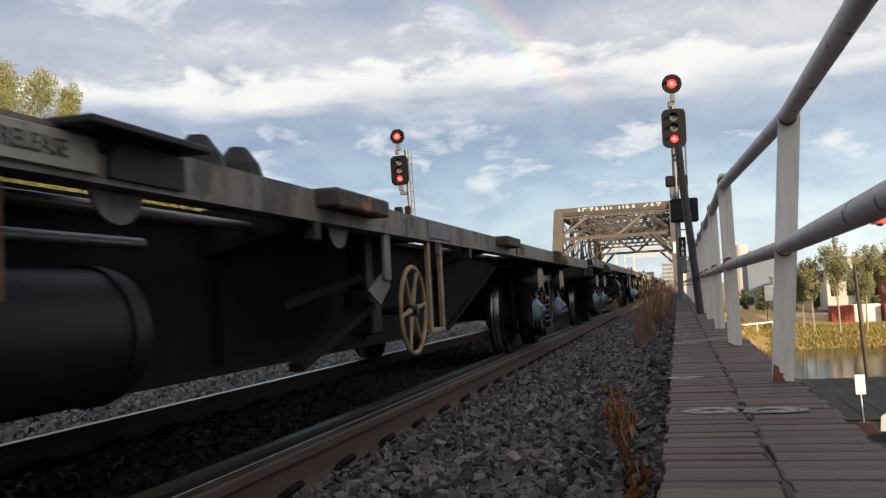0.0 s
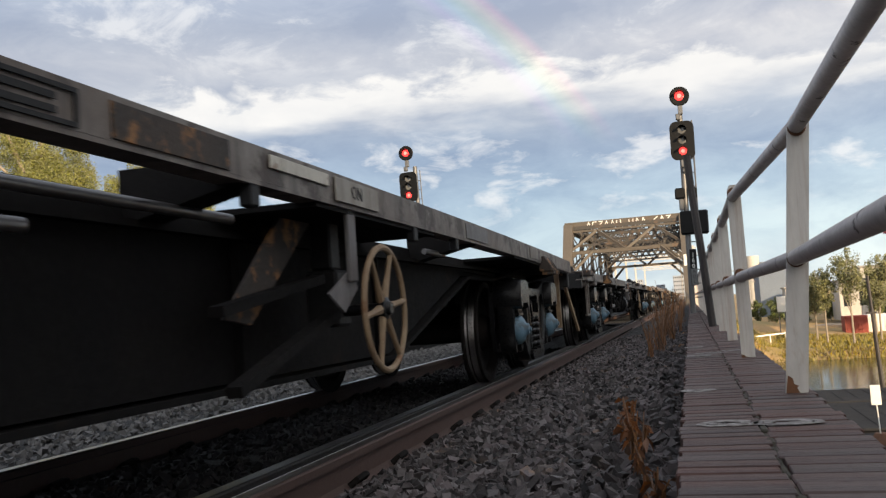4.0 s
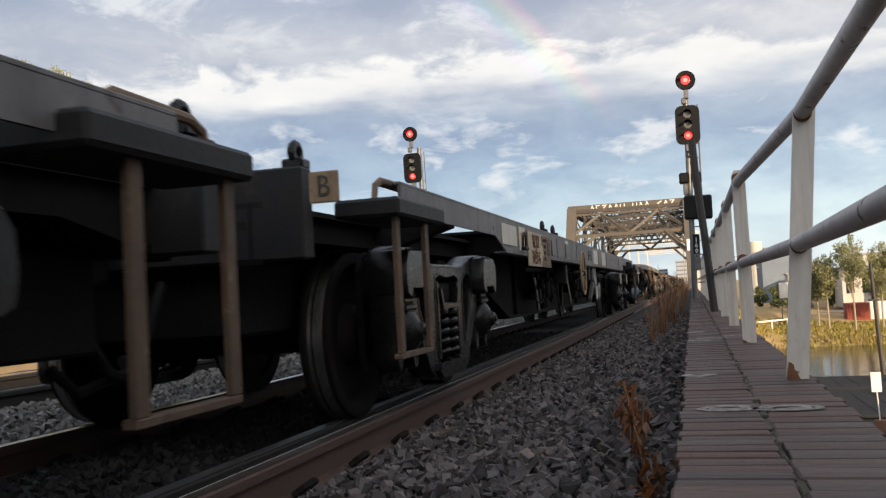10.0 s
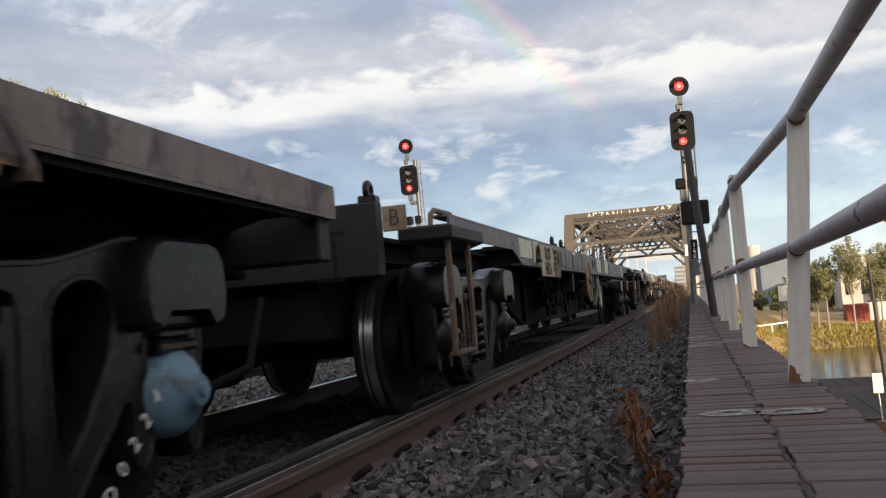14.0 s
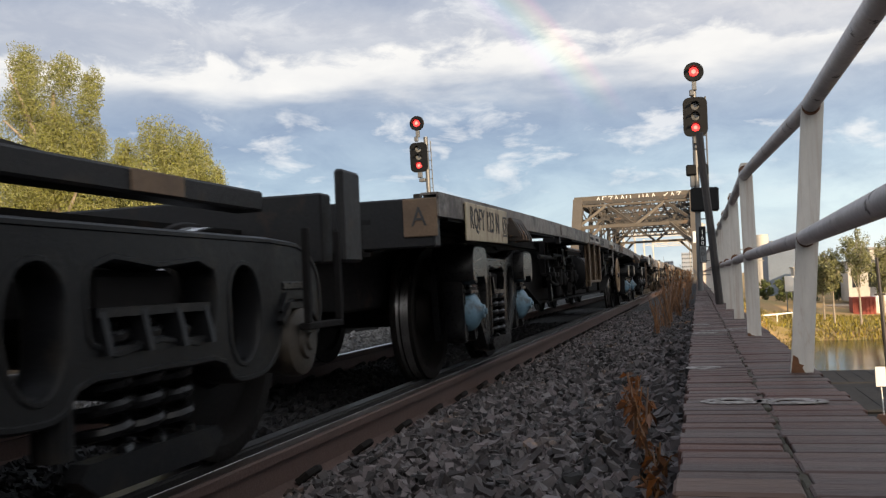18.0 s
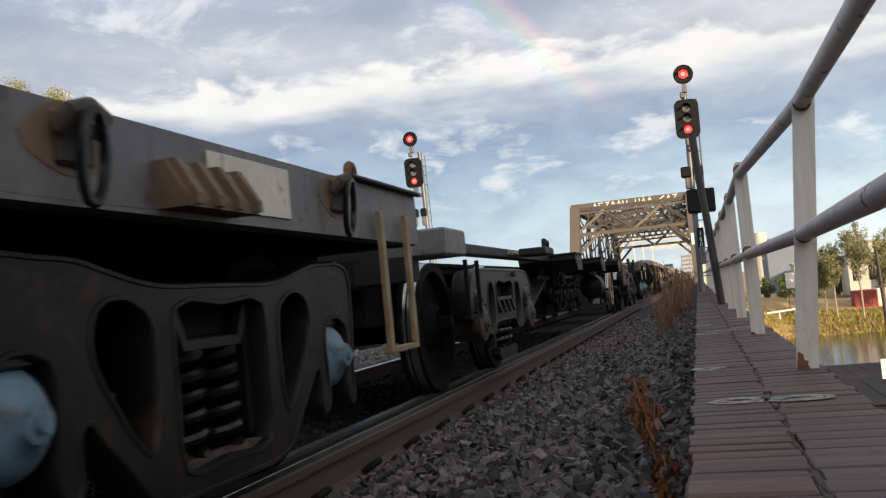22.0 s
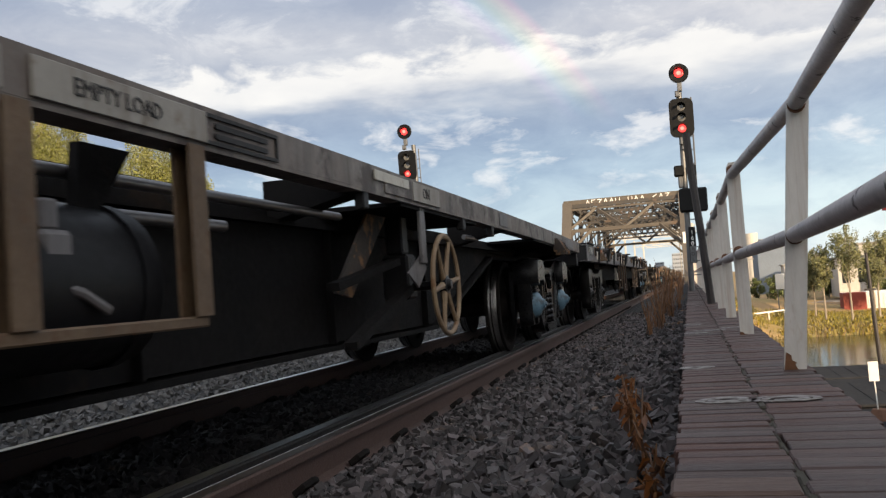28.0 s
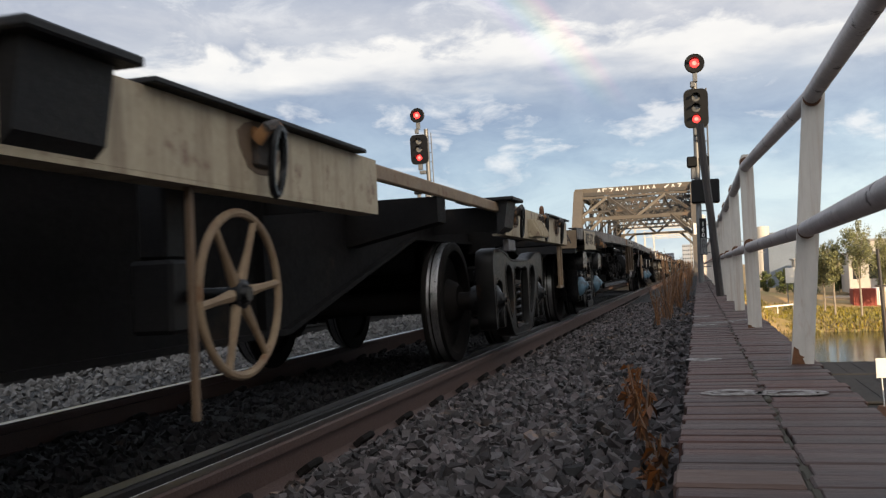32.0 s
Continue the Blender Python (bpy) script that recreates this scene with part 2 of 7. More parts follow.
M["plank"] = shader("weathered_plank", (.112, .065, .056), .6, vary=(.058, .037, .033), scale=5, amount=.9, rand=.22, spots=(.12, .085, .075), spot_scale=9, spot_lo=.60, spot_hi=.78,
                    stretch=(.35, 3, 3), bump=.6, bump_scale=35, spec=.3)
M["plank_red"] = shader("red_brown_plank", (.115, .068, .052), .7, vary=(.09, .06, .05), scale=5, stretch=(.35, 3, 3), bump=.45, bump_scale=35)
M["moss"] = shader("moss_and_dirt", (.055, .047, .032), .95, vary=(.05, .045, .035), scale=25, bump=.5)
M["paintmark"] = shader("worn_white_paint", (.38, .36, .345), .8, vary=(.09, .07, .065), scale=38, amount=1.0, bump=.1)
M["post"] = shader("cream_post_paint", (.62, .585, .54), .5, vary=(.54, .50, .45), scale=3, spots=(.33, .19, .10), spot_scale=6, spot_lo=.64, spot_hi=.76, bump=.1, stretch=(1, 1, .3), streak=(.33, .21, .13), streak_scale=(14, 2, .5), streak_lo=.50, streak_hi=.8)
M["pipe"] = shader("grey_pipe_paint", (.56, .49, .465), .5, vary=(.36, .315, .30), scale=4, amount=.9, spots=(.085, .055, .05), spot_scale=13, spot_lo=.61, spot_hi=.65, bump=.15)
M["railrust"] = shader("rail_rust", (.078, .043, .034), .7, vary=(.06, .036, .03), scale=12, bump=.3)
M["railhead"] = shader("rail_head", (.064, .046, .040), .45, metal=.2, vary=(.050, .034, .030), scale=3, stretch=(6, .6, 1), bump=.06)
M["guard"] = shader("old_guard_rail_steel", (.030, .029, .029), .6, vary=(.018, .017, .017), scale=6, spots=(.03, .022, .018), spot_scale=7, bump=.25, spec=.12)
M["runningsteel"] = shader("worn_running_steel", (.20, .19, .19), .42, metal=.85, vary=(.10, .095, .095), scale=3, stretch=(6, .6, 1), bump=.05)
M["farshine"] = shader("polished_rail_head", (.25, .245, .245), .33, metal=1.0, vary=(.24, .23, .23), scale=2, stretch=(5, .5, 1), bump=.05, grain=.1)
M["railshine"] = shader("polished_rail_edge", (.50, .48, .47), .3, metal=1.0, bump=0, grain=.1)
M["sleeper"] = shader("timber_sleeper", (.075, .06, .05), .9, vary=(.045, .038, .033), scale=6, stretch=(.3, 3, 3), bump=.5)
M["stone"] = shader("bluestone_ballast", (.082, .071, .072), .72, vary=(.050, .043, .044), scale=11, spots=(.15, .098, .064), spot_scale=3, spot_lo=.60, spot_hi=.70, island=.85, bump=.4, spec=.3)
# the shade under the train is put into this darker stone colour
M["stone_shaded"] = shader("shaded_ballast", (.030, .028, .029), .75, vary=(.018, .017, .018), scale=11, spots=(.05, .038, .03), spot_scale=4, spot_lo=.62, spot_hi=.72, island=.6, bump=.4, spec=.2)
M["stone_far"] = shader("pale_ballast", (.145, .138, .134), .9, vary=(.085, .082, .08), scale=11, island=.4, bump=.4)
# bed coloured darker than its stones, to deepen the shade in their gaps
M["bed"] = shader("ballast_bed", (.026, .025, .026), .95, vary=(.012, .012, .013), scale=30, amount=.9, bump=1.0, bump_scale=26, bump_dist=.04)
M["ground"] = shader("dry_earth_and_grass", (.42, .26, .115), .95, vary=(.26, .20, .075), scale=.35, amount=1.0, spots=(.20, .155, .10), spot_scale=.12, bump=.6, bump_scale=3, bump_dist=.1)
# shade over yard and landing is put into this dark bluish colour
M["yard"] = shader("yard_in_shade", (.026, .028, .032), .95, vary=(.048, .047, .050), scale=.5, bump=.4, spec=.1)
M["truss"] = shader("truss_paint", (.105, .090, .073), .7, vary=(.070, .061, .052), scale=1.2, spots=(.13, .08, .05), spot_scale=1.1, spot_lo=.58, spot_hi=.72, bump=.1)
M["lattice"] = shader("grey_truss_paint", (.060, .056, .053), .7, vary=(.038, .036, .034), scale=1.2, spots=(.13, .085, .055), spot_scale=1.3, bump=.1)
M["signal"] = shader("signal_black", (.0045, .005, .006), .5, spec=.2)
# galvanised grey, darkened because the signal masts should stand in shade
M["mast"] = shader("galvanised_mast", (.17, .175, .18), .5, metal=.5, vary=(.11, .11, .115), scale=8)
M["darkpole"] = shader("dark_pole", (.036, .030, .029), .6, vary=(.025, .021, .02), scale=3)
M["red"] = shader("red_lamp", (.6, .02, .02), .3, emit=(1.0, .05, .045), power=1.5, bump=0)
M["redcore"] = shader("red_lamp_core", (.8, .1, .08), .3, emit=(1.0, .16, .12), power=2.2, bump=0)
M["lens"] = shader("dull_lens", (.16, .165, .17), .15, bump=0)
M["bark"] = shader("pale_bark", (.34, .29, .23), .85, vary=(.20, .16, .12), scale=4)
M["leaf"] = shader("gum_leaf", (.22, .22, .10), .7, vary=(.15, .155, .075), scale=2, island=.5, bump=0)
M["leaf2"] = shader("pepper_leaf", (.215, .22, .07), .75, vary=(.145, .17, .06), scale=.8, island=.28, bump=0)
M["shrub"] = shader("shrub_leaf", (.10, .125, .04), .7, vary=(.06, .08, .03), scale=2, island=.45, bump=0)
M["weed"] = shader("dry_weed", (.15, .058, .022), .85, vary=(.08, .033, .015), scale=12, island=.3, bump=0)
M["straw"] = shader("straw_weed", (.19, .105, .06), .85, vary=(.11, .06, .035), scale=6, island=.4, bump=0)
M["grass"] = shader("bank_grass", (.27, .235, .06), .9, vary=(.28, .19, .075), scale=.5, island=.35, bump=0)
M["concrete"] = shader("weathered_concrete", (.36, .345, .32), .85, vary=(.26, .25, .235), scale=1.5, bump=.2)
M["pale"] = shader("pale_wall", (.58, .55, .50), .8, vary=(.46, .44, .40), scale=.4, bump=.05)
# distance haze is mixed into this cool wall colour
M["haze"] = shader("haze_tinted_wall", (.34, .37, .42), .9, vary=(.28, .31, .36), scale=.3, bump=0)
M["redwall"] = shader("red_wall", (.30, .065, .045), .7, vary=(.30, .06, .04), scale=.5, bump=.05)
M["bluewall"] = shader("blue_grey_wall", (.17, .21, .27), .7, vary=(.12, .15, .2), scale=.5, bump=.05)
M["yellow"] = shader("yellow_wall", (.62, .42, .06), .7, bump=.05)
M["window"] = shader("dark_glass", (.03, .035, .04), .12, bump=0)
M["asphalt"] = shader("grey_road", (.37, .30, .23), .9, vary=(.22, .18, .14), scale=.7, bump=.3)
M["carwhite"] = shader("white_car_paint", (.72, .71, .69), .25, bump=0, vary=(.66, .65, .63))
M["tyre"] = shader("black_rubber", (.025, .025, .025), .8)
M["lampred"] = shader("red_enamel", (.52, .06, .04), .35, bump=0)
M["signwhite"] = shader("white_sign", (.80, .79, .76), .5, bump=0, vary=(.74, .73, .7))


def water_material():
    m = shader("river_water", (.030, .032, .020), .08, bump=.16, bump_scale=.9, bump_dist=.06, stretch=(.5, 2.5, 1), vary=(.04, .04, .022), scale=.1)
    m.node_tree.nodes["Principled BSDF"].inputs["IOR"].default_value = 1.33
    return m


M["water"] = water_material()


# ---- building blocks ----
class Geo:
    """Collects points and faces of one mesh."""

    def __init__(self):
        self.v, self.f = [], []

    def add(self, pts, faces):
        n = len(self.v)
        self.v += [tuple(p) for p in pts]
        self.f += [tuple(i + n for i in q) for q in faces]
        return self

    def box(self, x0, x1, y0, y1, z0, z1, c=0.0):
        if c <= 0:
            pts = [(x, y, z) for x in (x0, x1) for y in (y0, y1) for z in (z0, z1)]
            return self.add(pts, [(0, 1, 3, 2), (4, 6, 7, 5), (0, 4, 5, 1), (2, 3, 7, 6), (0, 2, 6, 4), (1, 5, 7, 3)])
        c = min(c, (x1 - x0) * .45, (y1 - y0) * .45, (z1 - z0) * .45)
        pts, idx = [], {}
        for i, x in enumerate((x0, x1)):
            for j, y in enumerate((y0, y1)):
                for k, z in enumerate((z0, z1)):
                    sx, sy, sz = (1 if i == 0 else -1), (1 if j == 0 else -1), (1 if k == 0 else -1)
                    idx[i, j, k] = len(pts)
                    pts += [(x, y + sy * c, z + sz * c), (x + sx * c, y, z + sz * c), (x + sx * c, y + sy * c, z)]
        A = lambda i, j, k, a: idx[i, j, k] + a
        F = []
        for i in (0, 1):
            q = [A(i, 0, 0, 0), A(i, 1, 0, 0), A(i, 1, 1, 0), A(i, 0, 1, 0)]
            F.append(q if i else q[::-1])
            q = [A(0, i, 0, 1), A(1, i, 0, 1), A(1, i, 1, 1), A(0, i, 1, 1)]
            F.append(q[::-1] if i else q)
            q = [A(0, 0, i, 2), A(1, 0, i, 2), A(1, 1, i, 2), A(0, 1, i, 2)]
            F.append(q if i else q[::-1])
        for a in (0, 1):
            for b in (0, 1):
                F.append([A(a, b, 0, 0), A(a, b, 1, 0), A(a, b, 1, 1), A(a, b, 0, 1)])
                F.append([A(a, 0, b, 0), A(a, 1, b, 0), A(a, 1, b, 2), A(a, 0, b, 2)])
                F.append([A(0, a, b, 1), A(1, a, b, 1), A(1, a, b, 2), A(0, a, b, 2)])
        for i in (0, 1):
            for j in (0, 1):
                for k in (0, 1):
                    F.append([A(i, j, k, 0), A(i, j, k, 1), A(i, j, k, 2)])
        return self.add(pts, F)

    def prism(self, pts, a, b, axis="x"):
        """Polygon pts (two numbers a point) drawn out from a to b along the axis."""
        put = {"x": lambda p, t: (t, p[0], p[1]), "y": lambda p, t: (p[0], t, p[1]), "z": lambda p, t: (p[0], p[1], t)}[axis]
        n = len(pts)
        return self.add([put(p, a) for p in pts] + [put(p, b) for p in pts],
                        [tuple(range(n))[::-1], tuple(range(n, 2 * n))] + [(i, (i + 1) % n, n + (i + 1) % n, n + i) for i in range(n)])

    def strip(self, pts, w, a, b, axis="x"):
        """A band of width w along an open line, drawn out from a to b."""
        P = [Vector(p) for p in pts]
        up, dn = [], []
        for i, p in enumerate(P):
            d0 = (p - P[i - 1]).normalized() if i else (P[1] - p).normalized()
            d1 = (P[i + 1] - p).normalized() if i < len(P) - 1 else d0
            t = (d0 + d1).normalized()
            nrm = Vector((-t.y, t.x)) * (w[i] if isinstance(w, (list, tuple)) else w) / 2 / max(.4, t.dot(d0))
            up.append(p + nrm), dn.append(p - nrm)
        put = {"x": lambda p, t: (t, p[0], p[1]), "y": lambda p, t: (p[0], t, p[1]), "z": lambda p, t: (p[0], p[1], t)}[axis]
        k = len(P)
        q = [put(p, t) for d, u in zip(dn, up) for p, t in ((d, a), (u, a), (u, b), (d, b))]
        F = [(4 * i + j, 4 * i + (j + 1) % 4, 4 * i + 4 + (j + 1) % 4, 4 * i + 4 + j) for i in range(k - 1) for j in range(4)]
        return self.add(q, F + [(3, 2, 1, 0), (4 * k - 4, 4 * k - 3, 4 * k - 2, 4 * k - 1)])

    def tube(self, pts, r, n=8, close=False, caps=True):
        P = [Vector(p) for p in pts]
        k = len(P)
        rings = []
        ref = None
        for i, p in enumerate(P):
            if close:
                t = (P[(i + 1) % k] - P[i - 1]).normalized()
            else:
                t = (P[min(i + 1, k - 1)] - P[max(i - 1, 0)]).normalized()
            if ref is None:
                ref = t.orthogonal().normalized()
            ref = (ref - t * ref.dot(t)).normalized()
            bi = t.cross(ref)
            rr = r[i] if isinstance(r, (list, tuple)) else r
            rings.append([p + (ref * math.cos(2 * math.pi * j / n) + bi * math.sin(2 * math.pi * j / n)) * rr for j in range(n)])
        pts = [q for ring in rings for q in ring]
        F = []
        for i in range(k if close else k - 1):
            for j in range(n):
                a, b = i * n, ((i + 1) % k) * n
                F.append((a + j, a + (j + 1) % n, b + (j + 1) % n, b + j))
        if caps and not close:
            F += [tuple(range(n))[::-1], tuple(range((k - 1) * n, k * n))]
        return self.add(pts, F)

    def lathe(self, prof, n=24, axis="x", at=(0, 0, 0)):
        """prof: (radius, along) pairs, turned round the axis."""
        pts, F, k = [], [], len(prof)
        for j in range(n):
            c, s_ = math.cos(2 * math.pi * j / n), math.sin(2 * math.pi * j / n)
            for r, a in prof:
                q = {"x": (a, r * c, r * s_), "y": (r * c, a, r * s_), "z": (r * c, r * s_, a)}[axis]
                pts.append((q[0] + at[0], q[1] + at[1], q[2] + at[2]))
        for j in range(n):
            for i in range(k - 1):
                a, b = j * k + i, ((j + 1) % n) * k + i
                F.append((a, a + 1, b + 1, b))
        return self.add(pts, F)

    def beam(self, p, q, w, d, up=(0, 0, 1)):
        """A straight bar of w across and d deep from p to q."""
        p, q = Vector(p), Vector(q)
        t = (q - p).normalized()
        s_ = t.cross(Vector(up))
        s_ = (s_ if s_.length > 1e-4 else t.cross(Vector((1, 0, 0)))).normalized()
        u = s_.cross(t)
        pts = [e + s_ * a * w / 2 + u * b * d / 2 for e in (p, q) for a, b in ((-1, -1), (1, -1), (1, 1), (-1, 1))]
        return self.add(pts, [(0, 1, 2, 3), (7, 6, 5, 4), (0, 4, 5, 1), (1, 5, 6, 2), (2, 6, 7, 3), (3, 7, 4, 0)])

    def mesh(self, name, mat, smooth=False):
        me = bpy.data.meshes.new(name)
        me.from_pydata(self.v, [], self.f)
        me.materials.append(mat)
        if smooth:
            me.shade_smooth()
            me.set_sharp_from_angle(angle=radians(38))
        me.validate()
        me.update()
        return me


CACHE = {}


def shared(key, make):
    if key not in CACHE:
        CACHE[key] = make()
    return CACHE[key]


def part(name, geo, material=None, parent=None, label="", smooth=False, at=None):
    """One mesh object under a thing or a part. geo: a Geo, or a mesh that several parts share."""
    me = geo.mesh(name, material, smooth) if isinstance(geo, Geo) else geo
    ob = new(name, me)
    if parent is not None:
        ob.parent = parent
    if at is not None:
        ob.matrix_basis = at
    if label:
        ob["label"] = label
    return ob


def thing(name, label, category, group="", m=None, kind=""):
    ob = new(name)
    ob.empty_display_size = 0.1
    if m is not None:
        ob.matrix_basis = m
    return tagged(ob, label, category, group, kind)


def lettering(text, size, material, parent, at, name="lettering", label="", depth=0.0015):
    """Flat raised letters; they lie in the local x-y plane of `at`."""
    cu = bpy.data.curves.new("text", "FONT")
    cu.body, cu.size, cu.extrude, cu.align_x, cu.align_y = text, size, depth, "CENTER", "CENTER"
    cu.resolution_u = 2
    tmp = bpy.data.objects.new("text", cu)
    scene.collection.objects.link(tmp)
    me = bpy.data.meshes.new_from_object(tmp.evaluated_get(bpy.context.evaluated_depsgraph_get()))
    bpy.data.objects.remove(tmp)
    me.materials.clear()
    me.materials.append(material)
    return part(name, me, None, parent, label, at=at)


# a pose on a wagon's near side: x of the letters runs towards the front, which lies to the right as seen
def on_side(x, y, z, sx=1.0, sy=1.0):
    return Matrix(((0, 0, 1, x), (sx, 0, 0, y), (0, sy, 0, z), (0, 0, 0, 1)))


# ---- the track ----
X_OUT, X_NEAR, X_FAR = -1.640, -1.803, -3.305    # broad-gauge rail, and the two rails that carry the train
X_MID = (X_NEAR + X_FAR) / 2
X_SIDE = -6.55                    # middle of the second track
WALK_Z = 0.259                    # top of the boardwalk
BRIDGE_Y = 60.0
RIVER_Z = -5.8


def ease(a, b, t):
    t = min(1, max(0, (t - a) / (b - a)))
    return t * t * (3 - 2 * t)


def ground_height(x, y):
    """Railway formation on a wall above the yard, the river across, banks beyond it."""
    if x < -13:
        near = -0.45 - 1.2 * ease(13, 24, -x)
    else:
        near = -0.45 - 4.7 * ease(0.50, 0.95, x)
    far_flat = -4.6 + 1.3 * ease(92, 135, y) + 2.0 * ease(150, 400, y)
    if x < -13:
        far = far_flat + 1.5
    else:
        far = far_flat + (-0.45 - far_flat) * (1 - ease(0.6, 7.5, x))
    edge = 84 + 0.05 * x
    far += 2.0 * math.exp(-((x - 7) / 5) ** 2 - ((y - 107) / 7) ** 2)
    if x > 1.2 and y < 64:
        return near + (-7.6 - near) * ease(52.8, 56.5, y)
    if y < 64:
        return near + (-7.6 - near) * ease(60.5, 65.5, y)
    return -7.6 + (far + 7.6) * ease(edge - 1.5, edge + 6, y)


def make_ground():
    xs = [-2500, -900, -400, -200, -110, -70, -45, -30, -24, -19, -15, -13, -10, -7, -4.5, -2, -.5, .3, .5, .6, .72, .85, .95, 1.3, 2.2, 3.2, 4.5, 6, 8, 10, 13, 17, 22, 28, 36, 48, 65, 90, 130, 200, 400, 900, 2500]
    ys = [-2500, -800, -250, -100, -50, -25, -10, 0, 8, 16, 24, 32, 40, 46, 50, 52, 53.5, 55, 57, 59, 60.5, 61.5, 62.5, 63.5, 64.5, 65.5, 70, 76, 81, 82.5, 83.5, 84.5, 85.5, 86.5, 87.5, 89, 91, 94, 98, 104, 115, 130, 160, 220, 350, 700, 1200, 2500]
    g = Geo()
    rnd = random.Random(4)
    pts = [(x, y, ground_height(x, y) + (rnd.uniform(-.10, .10) if (x > 1.3 and y > 82) or x < -14 else 0)) for y in ys for x in xs]
    n = len(xs)
    g.add(pts, [(j * n + i, j * n + i + 1, (j + 1) * n + i + 1, (j + 1) * n + i) for j in range(len(ys) - 1) for i in range(n - 1)])
    tagged(part("ground", g, M["ground"], smooth=True), "dry grassy earth around the railway and river bank", "ground", kind="structure")
    w = Geo()
    w.add([(-600, 50, RIVER_Z), (900, 50, RIVER_Z), (900, 92, RIVER_Z), (-600, 92, RIVER_Z)], [(0, 1, 2, 3)])
    tagged(part("water", w, M["water"]), "calm brown-green river reflecting the far bank", "river", kind="structure")
    y_ = Geo()
    y_.box(1.1, 70, -30, 54.0, -6.6, -5.02, .05)
    tagged(part("pavement", y_, M["yard"]), "paved yard below the railway beside the river, coloured dark for shade", "yard", kind="structure")
    r = Geo()
    r.prism([(9, 118), (26, 101), (90, 104), (90, 108), (27, 106), (13, 124), (9, 124)], -4.2, -3.72, "z")
    tagged(part("road", r, M["asphalt"]), "pale grey path across the far bank", "path", kind="structure")


def bed_profile(x):
    """Height of the ballast surface across the track."""
    P = [(-14, -.5), (-9.2, -.30), (-8.0, -.14), (-5.0, -.14), (-4.3, -.20), (-3.9, -.13), (-3.4, -.13), (-3.2, -.15), (-2.1, -.15), (-1.95, -.165), (-1.7, -.172), (-1.58, -.168), (-1.47, -.150), (-1.36, -.088), (-.8, -.02), (-.3, .04), (-.05, .06), (.6, .0)]
    return float(np.interp(x, [p[0] for p in P], [p[1] for p in P]))


def make_bed():
    g = Geo()
    xs = [-14, -11, -9.2, -8.6, -8, -7, -6, -5, -4.6, -4.3, -4.1, -3.9, -3.5, -3.2, -3.0, -2.6, -2.2, -1.85, -1.7, -1.56, -1.46, -1.3, -1.1, -.8, -.5, -.3, -.05, .3, .6]
    ys = [-40, -20, -10, -5, -2] + [i * .5 for i in range(0, 40)] + [20 + 2 * i for i in range(0, 20)] + [60, 80, 110, 160, 300, 600, 1200]
    rnd = random.Random(7)
    pts = [(x, y, bed_profile(x) + rnd.uniform(-.012, .012)) for y in ys for x in xs]
    n = len(xs)
    g.add(pts, [(j * n + i, j * n + i + 1, (j + 1) * n + i + 1, (j + 1) * n + i) for j in range(len(ys) - 1) for i in range(n - 1)])
    bed = part("ballast_bed", g, M["bed"], smooth=True)
    tagged(bed, "crushed stone bed under the tracks", "ballast", kind="structure")


def stones(name, n, xr, yr, size, mat, seed, label, power=1.0, rise=.0):
    """Loose angular stones as one mesh."""
    rng = np.random.default_rng(seed)
    cube = np.array([(a, b, c) for a in (-1, 1) for b in (-1, 1) for c in (-1, 1)], float) * .72
    tri = np.array([(0, 1, 3), (0, 3, 2), (4, 6, 7), (4, 7, 5), (0, 4, 5), (0, 5, 1), (2, 3, 7), (2, 7, 6), (0, 2, 6), (0, 6, 4), (1, 5, 7), (1, 7, 3)])
    x = rng.uniform(*xr, n)
    y = yr[0] + (yr[1] - yr[0]) * rng.uniform(0, 1, n) ** power
    r = size * rng.uniform(.55, 1.25, n)
    V = cube[None] * (1 + rng.uniform(-.62, .34, (n, 8, 3)))
    V = V * np.stack([rng.uniform(.9, 1.5, n), rng.uniform(.7, 1.15, n), rng.uniform(.4, .8, n)], 1)[:, None]
    q = rng.normal(size=(n, 4))
    q /= np.linalg.norm(q, axis=1, keepdims=True)
    w, a, b, c = q.T
    R = np.stack([1 - 2 * (b * b + c * c), 2 * (a * b - c * w), 2 * (a * c + b * w), 2 * (a * b + c * w), 1 - 2 * (a * a + c * c), 2 * (b * c - a * w),
                  2 * (a * c - b * w), 2 * (b * c + a * w), 1 - 2 * (a * a + b * b)], 1).reshape(n, 3, 3)
    V = np.einsum("nij,nkj->nki", R, V) * r[:, None, None]
    z = np.array([bed_profile(v) for v in x]) + rng.uniform(-.2, .75, n) * r + rise
    V += np.stack([x, y, z], 1)[:, None]
    me = bpy.data.meshes.new(name)
    F = (tri[None] + (np.arange(n) * 8)[:, None, None]).reshape(-1)
    me.vertices.add(n * 8)
    me.vertices.foreach_set("co", V.reshape(-1))
    me.loops.add(len(F))
    me.loops.foreach_set("vertex_index", F)
    me.polygons.add(len(F) // 3)
    me.polygons.foreach_set("loop_start", np.arange(0, len(F), 3))
    me.polygons.foreach_set("loop_total", np.full(len(F) // 3, 3))
    me.materials.append(mat)
    me.update(calc_edges=True)
    me.shade_flat()
    ob = new(name, me)
    tagged(ob, label, "ballast", kind="stuff")


